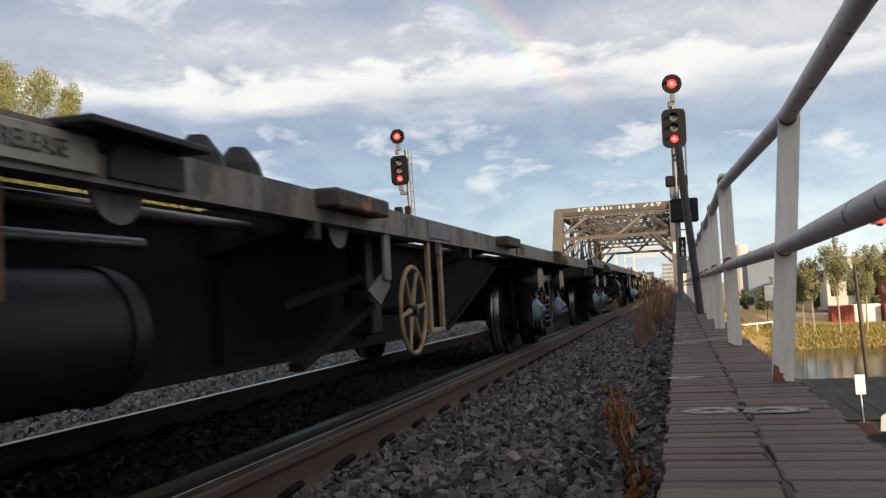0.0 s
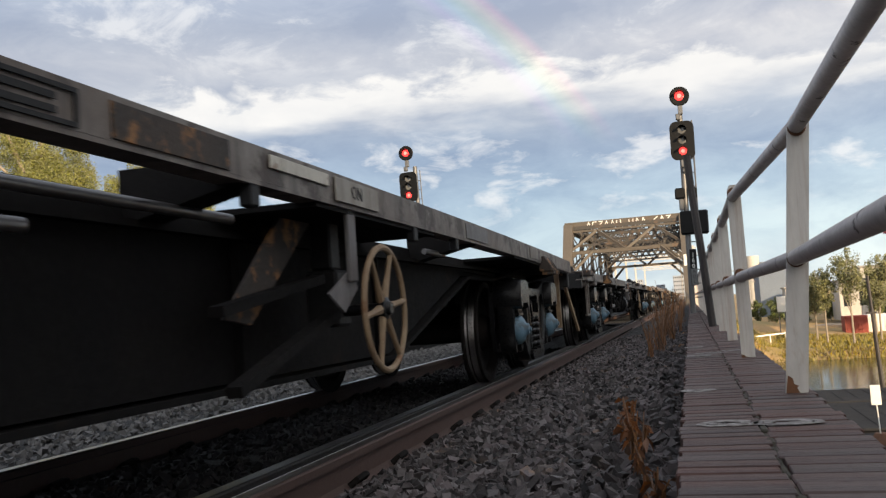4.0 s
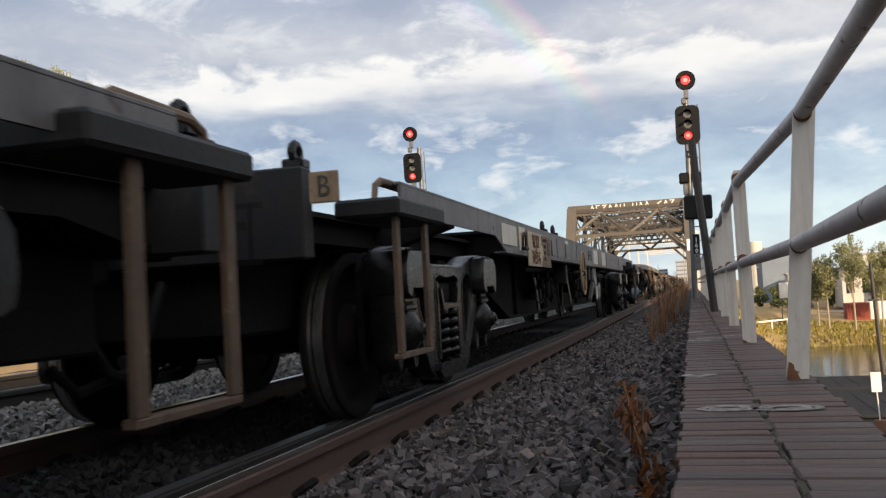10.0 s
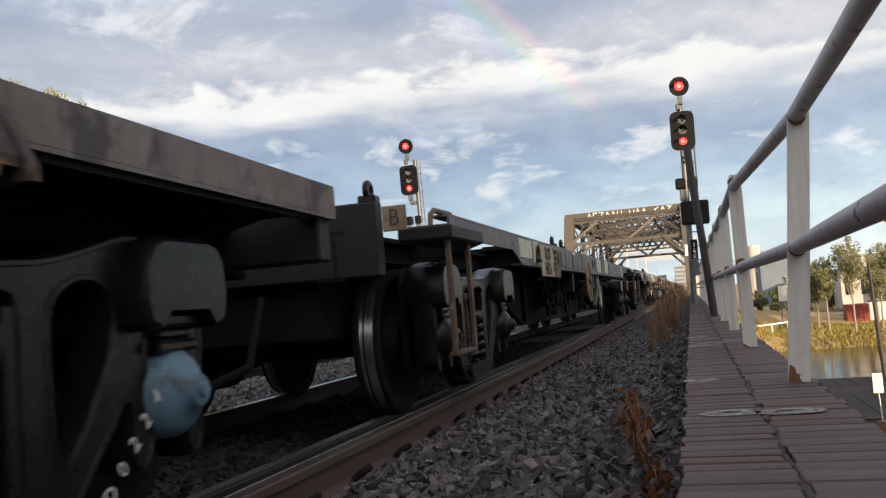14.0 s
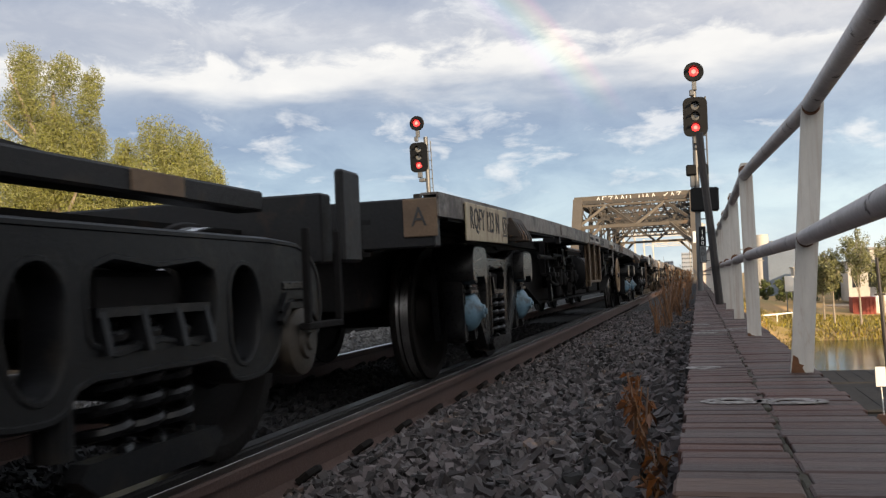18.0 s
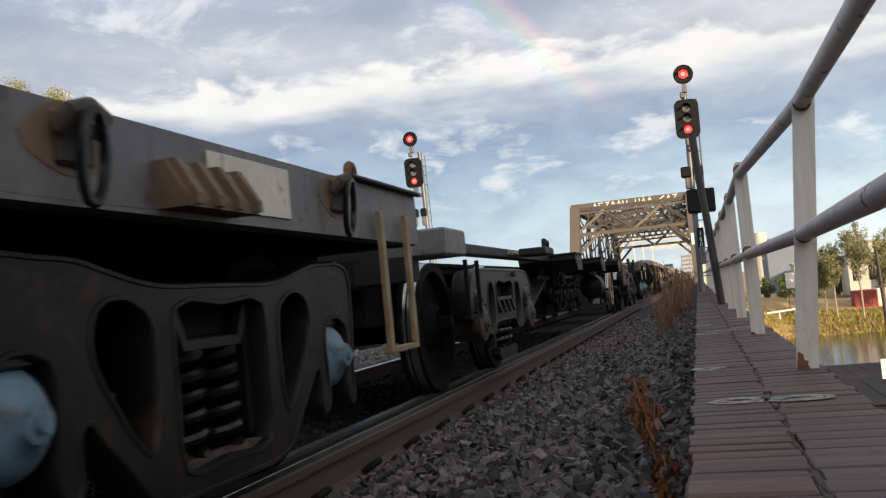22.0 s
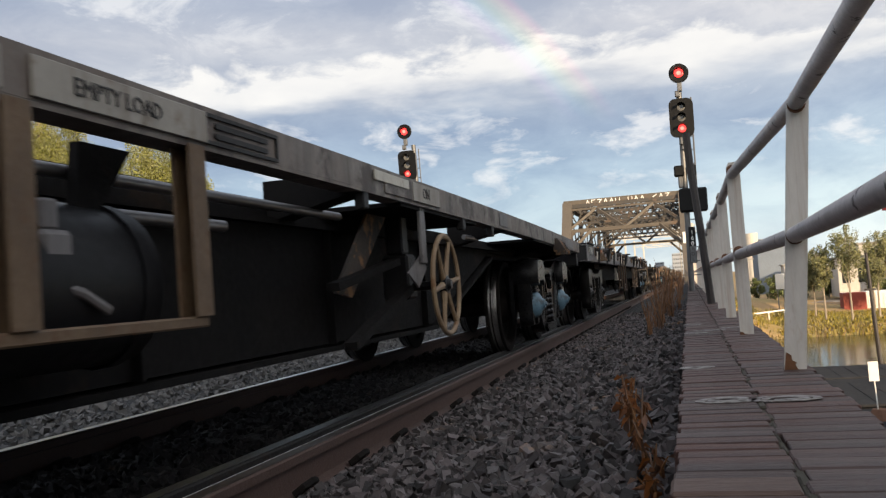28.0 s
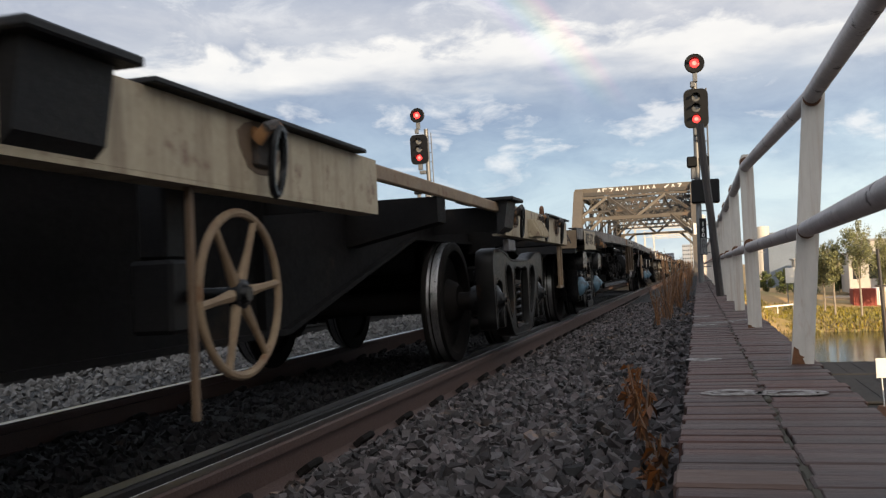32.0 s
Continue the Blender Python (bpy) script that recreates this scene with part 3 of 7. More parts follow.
def rail(x, shine, label, web="railrust", head="railhead", edge="railshine"):
    """A flat-bottomed rail with its head, web and foot; the running edge is polished."""
    y0, y1 = -40, 900
    prof = [(-.073, -.170), (.073, -.170), (.073, -.160), (.012, -.140), (.009, -.050), (.036, -.040), (.036, -.008), (.028, 0), (-.028, 0), (-.036, -.008), (-.036, -.040), (-.009, -.050), (-.012, -.140), (-.073, -.160)]
    r = thing("rail", label, "rail", "rails of the tracks", pose(x, 0, 0), "structure")
    g = Geo()
    g.prism(prof, y0, y1, "y")
    part("rail_web", g, M[web], r, "rust-brown web and foot")
    h = Geo()
    h.prism([(-.0285, .0005), (.0285, .0005), (.0285, .003), (-.0285, .003)], y0, y1, "y")
    part("rail_head", h, M[head], r, "worn brown running surface")
    s_ = Geo()
    if shine > 0:
        s_.prism([(-.0355, .0005), (-.0345, -.001), (-.0300, .003), (-.0306, .0044)], y0, y1, "y")
    else:
        s_.prism([(-.030, .003), (.030, .003), (.030, .0055), (-.030, .0055)], y0, y1, "y")
    part("polished_edge", s_, M[edge], r, "worn strip on the running surface")
    return r


def make_track():
    rail(X_OUT, .5, "rust-brown steel rail with a bright worn edge on stone ballast")
    rail(X_NEAR, -1, "dark grey worn steel running rail beside the rusty outer rail", "guard", "guard", "runningsteel")
    rail(X_FAR, -1, "steel rail with a bright polished head on stone ballast", edge="farshine")
    rail(X_SIDE - .7525, 1, "steel rail of the second track on pale ballast", "guard", "guard")
    rail(X_SIDE + .7525, 1, "steel rail of the second track on pale ballast", "guard", "guard")
    me = shared("sleeper", lambda: Geo().box(-1.3, 1.3, -.12, .12, -.14, 0, .012).mesh("sleeper", M["sleeper"]))
    clip = shared("clip", lambda: Geo().tube([(.05, -.075, .012), (.085, -.06, .04), (.10, 0, .052), (.088, .055, .045), (.05, .065, .02), (.035, .025, .012), (.05, -.025, .016)], .017, 7).mesh("rail_clip", M["wheel"], True))
    plate = shared("plate", lambda: Geo().box(-.16, .16, -.085, .085, 0, .018, .004).mesh("base_plate", M["railrust"]))
    for i in range(70):
        y = .35 + i * .62
        s_ = part("sleeper", me, at=pose(X_MID, y, -.172))
        tagged(s_, "dark timber sleeper half sunk in the ballast", "sleeper", "sleepers under the track", "structure")
        for x in (X_OUT, X_NEAR, X_FAR):
            part("base_plate", plate, parent=s_, at=pose(x - X_MID, 0, -.004))
            if i < 40:
                for sx in ((1,) if x == X_OUT else (-1,) if x == X_NEAR else (1, -1)):
                    part("rail_clip", clip, parent=s_, at=pose(x - X_MID, 0, .012, 0, 0, 0 if sx > 0 else 180))


# ---- boardwalk and handrail ----
def make_boardwalk():
    walk_ = thing("boardwalk", "narrow timber boardwalk of dark weathered planks beside the track", "boardwalk", kind="structure")
    left = [shared("pl%d" % k, lambda k=k: Geo().box(-.104, .104, -.0322, .0322, -.05, 0, .002 + .0012 * k).mesh("plank", M["plank"])) for k in range(3)]
    right = [shared("pr%d" % k, lambda k=k: Geo().box(-.113, .113, -.0442, .0442, -.05, 0, .002 + .0012 * k).mesh("plank", M["plank"])) for k in range(3)]
    red = Geo().box(-.104, .104, -.055, .055, -.05, .004, .006).mesh("plank", M["plank_red"])
    rnd = random.Random(3)
    rest = Geo()
    for x, kinds, pitch, half in ((.0515, left, .0705, .104), (.277, right, .0945, .113)):
        y = -1.8
        while y < 60:
            if -.5 < y < 12:
                wide = kinds is left and 1.55 < y < 1.62
                part("plank", red if wide else kinds[rnd.randrange(3)], parent=walk_,
                     at=pose(x + rnd.uniform(-.007, .007), y + (.02 if wide else 0), WALK_Z + rnd.uniform(-.0025, .001), rnd.uniform(-.45, .45), rnd.uniform(-.2, .2), rnd.uniform(-.5, .5)))
                y += .115 if wide else pitch
            else:
                rest.box(x - half, x + half, y - pitch * .46, y + pitch * .46, WALK_Z - .05, WALK_Z + rnd.uniform(-.005, .003), .003)
                y += pitch
    tagged(part("plank_run", rest, M["plank"], walk_), kind="stuff")
    under = Geo()
    under.box(-.045, .03, -2, 60, WALK_Z - .16, WALK_Z - .055)
    under.box(.12, .20, -2, 60, WALK_Z - .16, WALK_Z - .055)
    under.box(.31, .37, -2, 60, WALK_Z - .16, WALK_Z - .055)
    part("stringer", under, M["sleeper"], walk_, "dark timber bearers under the planks")
    j = Geo()
    rnd2 = random.Random(12)
    yy = .3
    while yy < 9:
        j.box(.153 + rnd2.uniform(-.004, .004), .166 + rnd2.uniform(-.004, .008), yy, yy + .075, WALK_Z - .03, WALK_Z - .006 + rnd2.uniform(-.004, .006), .004)
        yy += .07
    part("joint_filling", j, M["moss"], walk_, "mossy dirt in the joint between the planks")
    # worn paint marks
    rp = random.Random(5)
    for x, y, w, d in ((.075, 2.67, .075, .050), (.225, 2.66, .085, .048), (.0, 3.62, .055, .05), (.02, 5.72, .07, .06), (.10, 5.95, .09, .06), (.0, 6.7, .055, .07), (.25, 6.1, .07, .05)):
        for turn in range(2):
            k = 22
            pts = []
            for i in range(k):
                a = 2 * math.pi * (i / (k - 1)) * .93 + turn * 2.1 + x * 9
                rr = 1 - .42 * turn + .07 * math.sin(3 * a + x * 40)
                pts.append((x + w * rr * math.cos(a), y + d * rr * math.sin(a)))
            m = Geo().strip(pts, [.014 + .012 * rp.random() for _ in pts], WALK_Z + .0008 + .001 * turn, WALK_Z + .0028 + .001 * turn, "z")
            part("paint_mark", m, M["paintmark"], walk_, "worn brush stroke of white paint")


def make_handrail():
    rail_ = thing("handrail", "cream steel posts carrying two grey pipe rails, paint chipped and rusting", "railing", kind="structure")
    ys = [1.42] + [3.41 + 1.99 * i for i in range(28)]
    base = lambda i: .345 if i == 0 else (.333, .290, .292, .29)[min(i - 1, 3)]
    lean = lambda i: .086 if i <= 1 else 0.0
    top = 1.235
    for i, y in enumerate(ys):
        x, l = base(i), lean(i)
        g = Geo()
        w, d = .037, .008
        # flat bar facing the walker with a return flange behind, rounded head
        prof = [(-w, WALK_Z - .12), (w, WALK_Z - .12), (w, top - .03), (w * .6, top), (-w * .6, top), (-w, top - .03)]
        shift = lambda z: l * (z - WALK_Z) / (1.19 - WALK_Z)
        g.prism([(x + px + shift(pz), pz) for px, pz in prof], y - d, y + d, "y")
        g.prism([(x + px + shift(pz), pz) for px, pz in ((w - .010, WALK_Z - .12), (w, WALK_Z - .12), (w, top - .05), (w - .010, top - .05))], y + d, y + .065, "y")
        p = part("post", g, M["post"], rail_, "cream painted steel post with rust at the foot")
        if i in (1, 2):
            rg = Geo()
            rnd = random.Random(i)
            pts = [(-w - .001, WALK_Z - .02), (w * .9, WALK_Z - .02), (w * .75, WALK_Z + .012), (w * .2, WALK_Z + .018), (-w * .1, WALK_Z + .05), (w * .05, WALK_Z + .062), (-w * .4, WALK_Z + .075), (-w * .55, WALK_Z + .11), (-w - .001, WALK_Z + .13)]
            s_ = .55 if i == 1 else .25
            rg.prism([(x + px + shift(pz), WALK_Z - .02 + (pz - WALK_Z + .02) * s_) for px, pz in pts], y - d - .0025, y - d + .001, "y")
            part("rust_patch", rg, M["rust"], p, "flaking rust at the foot of the post")
        for z in (.727, 1.188):
            c = Geo()
            xs_ = x + shift(z)
            c.tube([(xs_ - .006, y - .022, z), (xs_ - .006, y - .012, z)], .0312, 14)
            part("clamp", c, M["rust"], p, "rusty collar")
    for z0, r in ((1.188, .0295), (.722, .0290)):
        pts = [(.395 if z0 > 1 else .31, -1.0, z0 + (.02 if z0 > 1 else .05))]
        for i, y in enumerate(ys):
            pts.append((base(i) - .006 + lean(i) * (z0 - WALK_Z) / (1.19 - WALK_Z) - ((.016 if z0 > 1 else .040) if i == 0 else 0), y - .035, z0 + ((.004 if z0 > 1 else .022) if i == 0 else .008 if i == 1 else -.02 if z0 > 1 else -.012)))
        # swing gently through the posts
        fine = []
        for a, b in zip(pts, pts[1:]):
            for k in range(4):
                t = k / 4
                fine.append(tuple(a[c] + (b[c] - a[c]) * t for c in range(3)))
        fine.append(pts[-1])
        part("pipe_rail", Geo().tube(fine, r, 14), M["pipe"], rail_, "grey painted pipe with dark chips", smooth=True)


# ---- wagons ----
def dome(r, depth, n=6):
    return [(r * math.cos(a), depth * math.sin(a)) for a in [math.pi / 2 * k / n for k in range(n + 1)]]


def cast_plate(name, outline, holes, half, round_, mat):
    """A casting of even thickness with rounded edges, standing in the y-z plane."""
    cu = bpy.data.curves.new(name, "CURVE")
    cu.dimensions, cu.fill_mode, cu.extrude, cu.bevel_depth, cu.bevel_resolution, cu.resolution_u = "2D", "BOTH", half, round_, 1, 3
    for line in [outline] + holes:
        sp = cu.splines.new("BEZIER")
        sp.bezier_points.add(len(line) - 1)
        for q, (y, z) in zip(sp.bezier_points, line):
            q.co, q.handle_left_type, q.handle_right_type = (y, z, 0), "AUTO", "AUTO"
        sp.use_cyclic_u = True
    rim = cu.copy()
    rim.dimensions, rim.fill_mode, rim.extrude, rim.bevel_depth = "3D", "FULL", 0.0, .011
    bm = bmesh.new()
    for data, shift in ((cu, 0), (rim, half + round_ * .7)):
        tmp = bpy.data.objects.new(name, data)
        scene.collection.objects.link(tmp)
        me = bpy.data.meshes.new_from_object(tmp.evaluated_get(bpy.context.evaluated_depsgraph_get()))
        bpy.data.objects.remove(tmp)
        me.transform(Matrix.Translation((0, 0, shift)))
        bm.from_mesh(me)
        if shift:
            me.transform(Matrix.Translation((0, 0, -2 * shift)))
            bm.from_mesh(me)
    me = bpy.data.meshes.new(name)
    bm.to_mesh(me)
    bm.free()
    me.transform(Matrix(((0, 0, 1, 0), (1, 0, 0, 0), (0, 1, 0, 0), (0, 0, 0, 1))))
    me.materials.clear()
    me.materials.append(mat)
    me.shade_smooth()
    me.set_sharp_from_angle(angle=radians(40))
    return me


def mirrored(half):
    return half + [(-y, z) for y, z in half[::-1]]


def frame_mesh():
    """Cast side frame of a three-piece truck: pedestal jaws round the bearings, leaning windows and the spring nest."""
    out = mirrored([(-.10, .795), (-.30, .795), (-.42, .808), (-.56, .84), (-.68, .868), (-.80, .873), (-.99, .87), (-1.045, .83), (-1.06, .74), (-1.05, .58), (-1.03, .40), (-1.015, .26), (-.985, .25), (-.98, .42),
                    (-.99, .57), (-.96, .62), (-.79, .62), (-.765, .57), (-.765, .42), (-.76, .27), (-.715, .25), (-.70, .36), (-.675, .44), (-.61, .385), (-.50, .27), (-.41, .175), (-.31, .145), (-.15, .14)])
    win = [(-.37, .62), (-.385, .70), (-.44, .745), (-.52, .765), (-.60, .74), (-.635, .67), (-.625, .58), (-.56, .47), (-.47, .345), (-.41, .305), (-.38, .36), (-.37, .48)]
    nest = [(-.275, .69), (-.26, .73), (0, .735), (.26, .73), (.275, .69), (.275, .45), (.27, .25), (.25, .215), (0, .212), (-.25, .215), (-.27, .25), (-.275, .45)]
    return cast_plate("side_frame", out, [win, [(-y, z) for y, z in win], nest], .048, .014, M["iron"])


def frame_mesh_worn():
    """The same casting with heavier rust, of the older trucks."""
    me = frame_mesh().copy()
    me.transform(Matrix(((1, 0, 0, 0), (0, 1, 0, 0), (0, 0, .90, .012), (0, 0, 0, 1))))
    me.materials[0] = M["wornframe"]
    return me


def frame_mesh_long():
    """Long straight-topped cast side frame with three windows."""
    out = mirrored([(-.10, .80), (-.45, .80), (-.80, .795), (-.96, .775), (-1.07, .70), (-1.10, .60), (-1.09, .50), (-1.05, .46), (-1.02, .54), (-.97, .585), (-.82, .585), (-.76, .54), (-.74, .44),
                    (-.66, .37), (-.52, .345), (-.40, .36), (-.35, .41), (-.15, .425)])
    win = [(-.39, .56), (-.395, .66), (-.44, .71), (-.50, .72), (-.56, .69), (-.60, .60), (-.595, .50), (-.55, .42), (-.48, .39), (-.41, .43)]
    nest = [(-.31, .66), (-.29, .705), (0, .71), (.29, .705), (.31, .66), (.31, .58), (.29, .51), (0, .505), (-.29, .51), (-.31, .58)]
    return cast_plate("side_frame", out, [win, [(-y, z) for y, z in win], nest], .045, .014, M["greyiron"])


def coil_mesh():
    n, turns = 10, 5.2
    pts = []
    for i in range(int(n * turns) + 1):
        t = i / n
        pts.append((.068 * math.cos(2 * math.pi * t), .068 * math.sin(2 * math.pi * t), .225 + .31 * t / turns))
    return Geo().tube(pts, .0185, 7).mesh("spring", M["iron"], True)


R_WHEEL = .437


def wheel_mesh():
    g = Geo()
    prof = [(.06, -.09), (.12, -.08), (.13, -.05), (.16, -.035), (.34, -.045), (.362, -.073), (.464, -.073), (.466, -.060), (.460, -.046), (.443, -.038), (R_WHEEL, .064), (.43, .068), (.38, .066), (.365, .05), (.34, .0), (.17, .01), (.14, .07), (.12, .09), (.06, .09)]
    return g.lathe(prof, 56).mesh("wheel", M["wheel"], True)


def tread_mesh():
    g = Geo()
    g.lathe([(.4455, -.038), (.4415, -.018), (R_WHEEL + .0035, .030), (R_WHEEL + .002, .040)], 56)
    return g.mesh("tread", M["tread"], True)


def cap_mesh(mat, flat):
    g = Geo()
    if flat:
        g.lathe([(.0, .10), (.03, .10), (.034, .088), (.06, .088), (.066, .075), (.105, .070), (.122, .062), (.128, .04), (.128, .0), (.115, -.01), (.115, -.14)], 24)
    else:
        g.lathe([(.0, .118), (.020, .118), (.022, .104), (.044, .102), (.048, .088)] + [(r, -.01 + d) for r, d in dome(.132, .092, 7)[::-1] if r > .05] + [(.132, -.035), (.112, -.045), (.112, -.14)], 28)
    return g.mesh("bearing_cap", mat, True)


def hood_mesh(mat):
    """Deep box over the bearing at the end of the side frame, with rounded shoulders and the inner jaw wall."""
    g = Geo()
    prof = [(-.20, .64), (-.215, .70), (-.205, .80), (-.17, .862), (-.12, .878), (.12, .878), (.17, .865), (.205, .82), (.215, .72), (.20, .64), (.15, .615), (.11, .665), (-.11, .665), (-.15, .615)]
    xs = ((-.155, .95), (-.13, 1.0), (.072, 1.0), (.095, .95))
    n = len(prof)
    pts = [(x, y * k, .70 + (z - .70) * (1 if k == 1 else .90)) for x, k in xs for y, z in prof]
    F = [tuple(range(n))[::-1], tuple(range(3 * n, 4 * n))]
    for j in range(3):
        F += [(j * n + i, j * n + (i + 1) % n, j * n + n + (i + 1) % n, j * n + n + i) for i in range(n)]
    return g.add(pts, F).mesh("axle_hood", mat, True)


def jaw_mesh(mat):
    """Rounded inner wall of the pedestal with its long hole."""
    g = Geo()
    line = [(-.13, .26), (-.16, .45), (-.165, .62), (-.15, .76), (-.10, .84), (-.03, .845), (.0, .78), (-.01, .62), (-.02, .50), (-.07, .40), (-.13, .34)]
    return g.strip(line, .05, -.02, .02).mesh("inner_jaw", mat)


def lever_mesh():
    g = Geo()
    g.beam((0, -.62, .34), (0, .62, .34), .05, .07)
    g.beam((0, -.40, .34), (0, -.30, .74), .03, .07)
    g.beam((0, .40, .34), (0, .30, .74), .03, .07)
    return g.mesh("brake_beam", M["under"])


WHEELSETS = []


def bogie(wagon, yc, caps="blue", style=0, base=1.75):
    bol = Geo()
    bol.box(-1.05, 1.05, -.20, .20, .56, .70, .02)
    bol.box(-.35, .35, -.16, .16, .70, .86, .02)
    bg = part("bogie", bol, M["under"], wagon, "cast steel bogie with coil springs", at=pose(0, yc, 0))
    fm = shared("frame%d" % style, (frame_mesh, frame_mesh_long, frame_mesh_worn)[style])
    iron = M[("iron", "greyiron", "wornframe")[style]]
    for sx in (1, -1):
        turn = 0 if sx > 0 else 180
        part("side_frame", fm, parent=bg, at=pose(sx * (1.02, 1.06, 1.08)[style], 0, 0))
        for dy in ((-.105, .105) if style != 1 else (-.15, .0, .15)):
            part("spring", shared("coil", coil_mesh), parent=bg, at=pose(sx * 1.03, dy, 0, 0, 0, 60 * dy))
        br = Geo()
        br.box(-.035, .055, -.20, .20, .535, .575, .01)
        br.strip([(-.21, .66), (-.16, .555), (.16, .555), (.21, .66)], .03, .03, .075)
        br.box(-.03, .062, -.26, -.215, .24, .70, .006)
        br.box(-.03, .062, .215, .26, .24, .70, .006)
        if style == 1:
            br = Geo()
            br.prism([(-.27, .60), (.27, .60), (.27, .575), (-.27, .575)], -.05, .09)
            br.prism([(-.25, .50), (.25, .50), (.25, .475), (-.25, .475)], -.05, .09)
            for yy in (-.26, -.085, .085, .235):
                br.prism([(.09, .59), (.02, .59), (.02, .48), (.115, .48)], yy, yy + .025, "y")
            br.lathe([(.0, .24), (.05, .24), (.05, .42), (.032, .43), (.032, .56), (0, .56)], 12, "z", (.02, -.36, 0))
        part("spring_plate", shared("sp%d" % style, lambda: br.mesh("spring_plate", iron)), parent=bg, at=pose(sx * 1.03, 0, 0, 0, 0, turn))
        part("spring_seat", shared("seat%d" % style, lambda: Geo().prism([(-.30, .222), (.30, .222), (.34, .185), (.27, .135), (-.27, .135), (-.34, .185)], .030, .092).mesh("spring_seat", M["lip"] if style == 2 else iron)), parent=bg, at=pose(sx * 1.02, 0, 0, 0, 0, turn), label="rust-streaked spring seat" if style == 2 else "")
        part("brake_beam", shared("brakebeam", lever_mesh), parent=bg, at=pose(sx * .55, 0, 0))
        for dy in (-base / 2, base / 2):
            cm = shared("cap_" + caps, lambda: cap_mesh(M["blue"] if caps == "blue" else M["iron"] if caps == "dark" else M["tancap"], caps == "tan"))
            part("adapter", shared("adapter", lambda: Geo().box(-.10, .05, -.105, .105, .115, .150, .01).box(-.09, .04, -.09, .09, .150, .185, .012).box(-.10, .05, -.11, .11, .185, .225, .01).mesh("adapter", M["iron"])), parent=bg, at=pose(sx * 1.075, dy, R_WHEEL, 0, 0, turn))
            if style == 0:
                part("axle_hood", shared("hood%d" % style, lambda: hood_mesh(iron)), parent=bg, at=pose(sx * 1.075, dy, 0, 0, 0, turn), label="deep cast hood over the bearing")
                part("inner_jaw", shared("jaw%d" % style, lambda: jaw_mesh(iron)), parent=bg, at=pose(sx * .90, dy, 0, 0, 0, 0 if dy < 0 else 180))
            elif style == 1:
                ch = Geo()
                for k in range(3):
                    ch.strip([(-.15 + .02 * k, .075 + .035 * k), (-.085, .135 + .035 * k), (.085, .135 + .035 * k), (.15 - .02 * k, .075 + .035 * k)], .022, -.08, .07 - .012 * k)
                part("rubber_chevron", shared("chevron", lambda: ch.mesh("rubber_chevron", M["greyiron"])), parent=bg, at=pose(sx * 1.075, dy, R_WHEEL, 0, 0, turn), label="layered rubber spring over the bearing")
            part("bearing_cap", cm, parent=bg, at=pose(sx * 1.085, dy, R_WHEEL, 0, 0, turn), label="blue painted axle bearing" if caps == "blue" else "")
    for dy in (-base / 2, base / 2):
        ax = part("wheelset", shared("axle", lambda: Geo().lathe([(0, -1.06), (.07, -1.06), (.07, -.8), (.085, -.6), (.085, .6), (.07, .8), (.07, 1.06), (0, 1.06)], 16).mesh("axle", M["wheel"], True)), parent=wagon, label="steel wheelset", at=pose(0, yc + dy, R_WHEEL))
        for sx in (1, -1):
            part("wheel", shared("wheel", wheel_mesh), parent=ax, at=pose(sx * .751, 0, 0, 0, 0, 0 if sx > 0 else 180))
            part("tread", shared("tread", tread_mesh), parent=ax, at=pose(sx * .751, 0, 0, 0, 0, 0 if sx > 0 else 180), label="polished wheel tread")
        WHEELSETS.append((ax, dy))


def rim_mesh():
    n = 36
    return Geo().tube([(0, .235 * math.cos(2 * math.pi * i / n), .235 * math.sin(2 * math.pi * i / n)) for i in range(n)], .0135, 8, close=True).mesh("rim", M["tan"], True)


def spoke_mesh():
    return Geo().tube([(-.012, .035, 0), (-.004, .14, 0), (0, .235, 0)], [.020, .0125, .0125], 7).mesh("spoke", M["tan"], True)


def hub_mesh():
    return Geo().lathe([(0, .03), (.022, .03), (.03, .012), (.043, .008), (.043, -.03), (.022, -.04), (.022, -.20), (0, -.20)], 16).mesh("hub", M["iron"], True)


def handwheel(w, y, z, x=1.27, size=1.0):
    h = part("handwheel", shared("hub", hub_mesh), parent=w, label="tan painted spoked brake handwheel", at=pose(x, y, z, 7) @ Matrix.Scale(size, 4))
    part("rim", shared("rim", rim_mesh), parent=h)
    for k in range(6):
        part("spoke", shared("spoke", spoke_mesh), parent=h, at=pose(0, 0, 0, 60 * k))
    part("wheel_bracket", Geo().box(x - .34, x - .19, y - .07, y + .07, z - .10, z + .10, .012), M["black"], w)
    part("bracket_post", Geo().box(x - .32, x - .22, y - .05, y + .05, z + .10, .98, .01), M["black"], w)


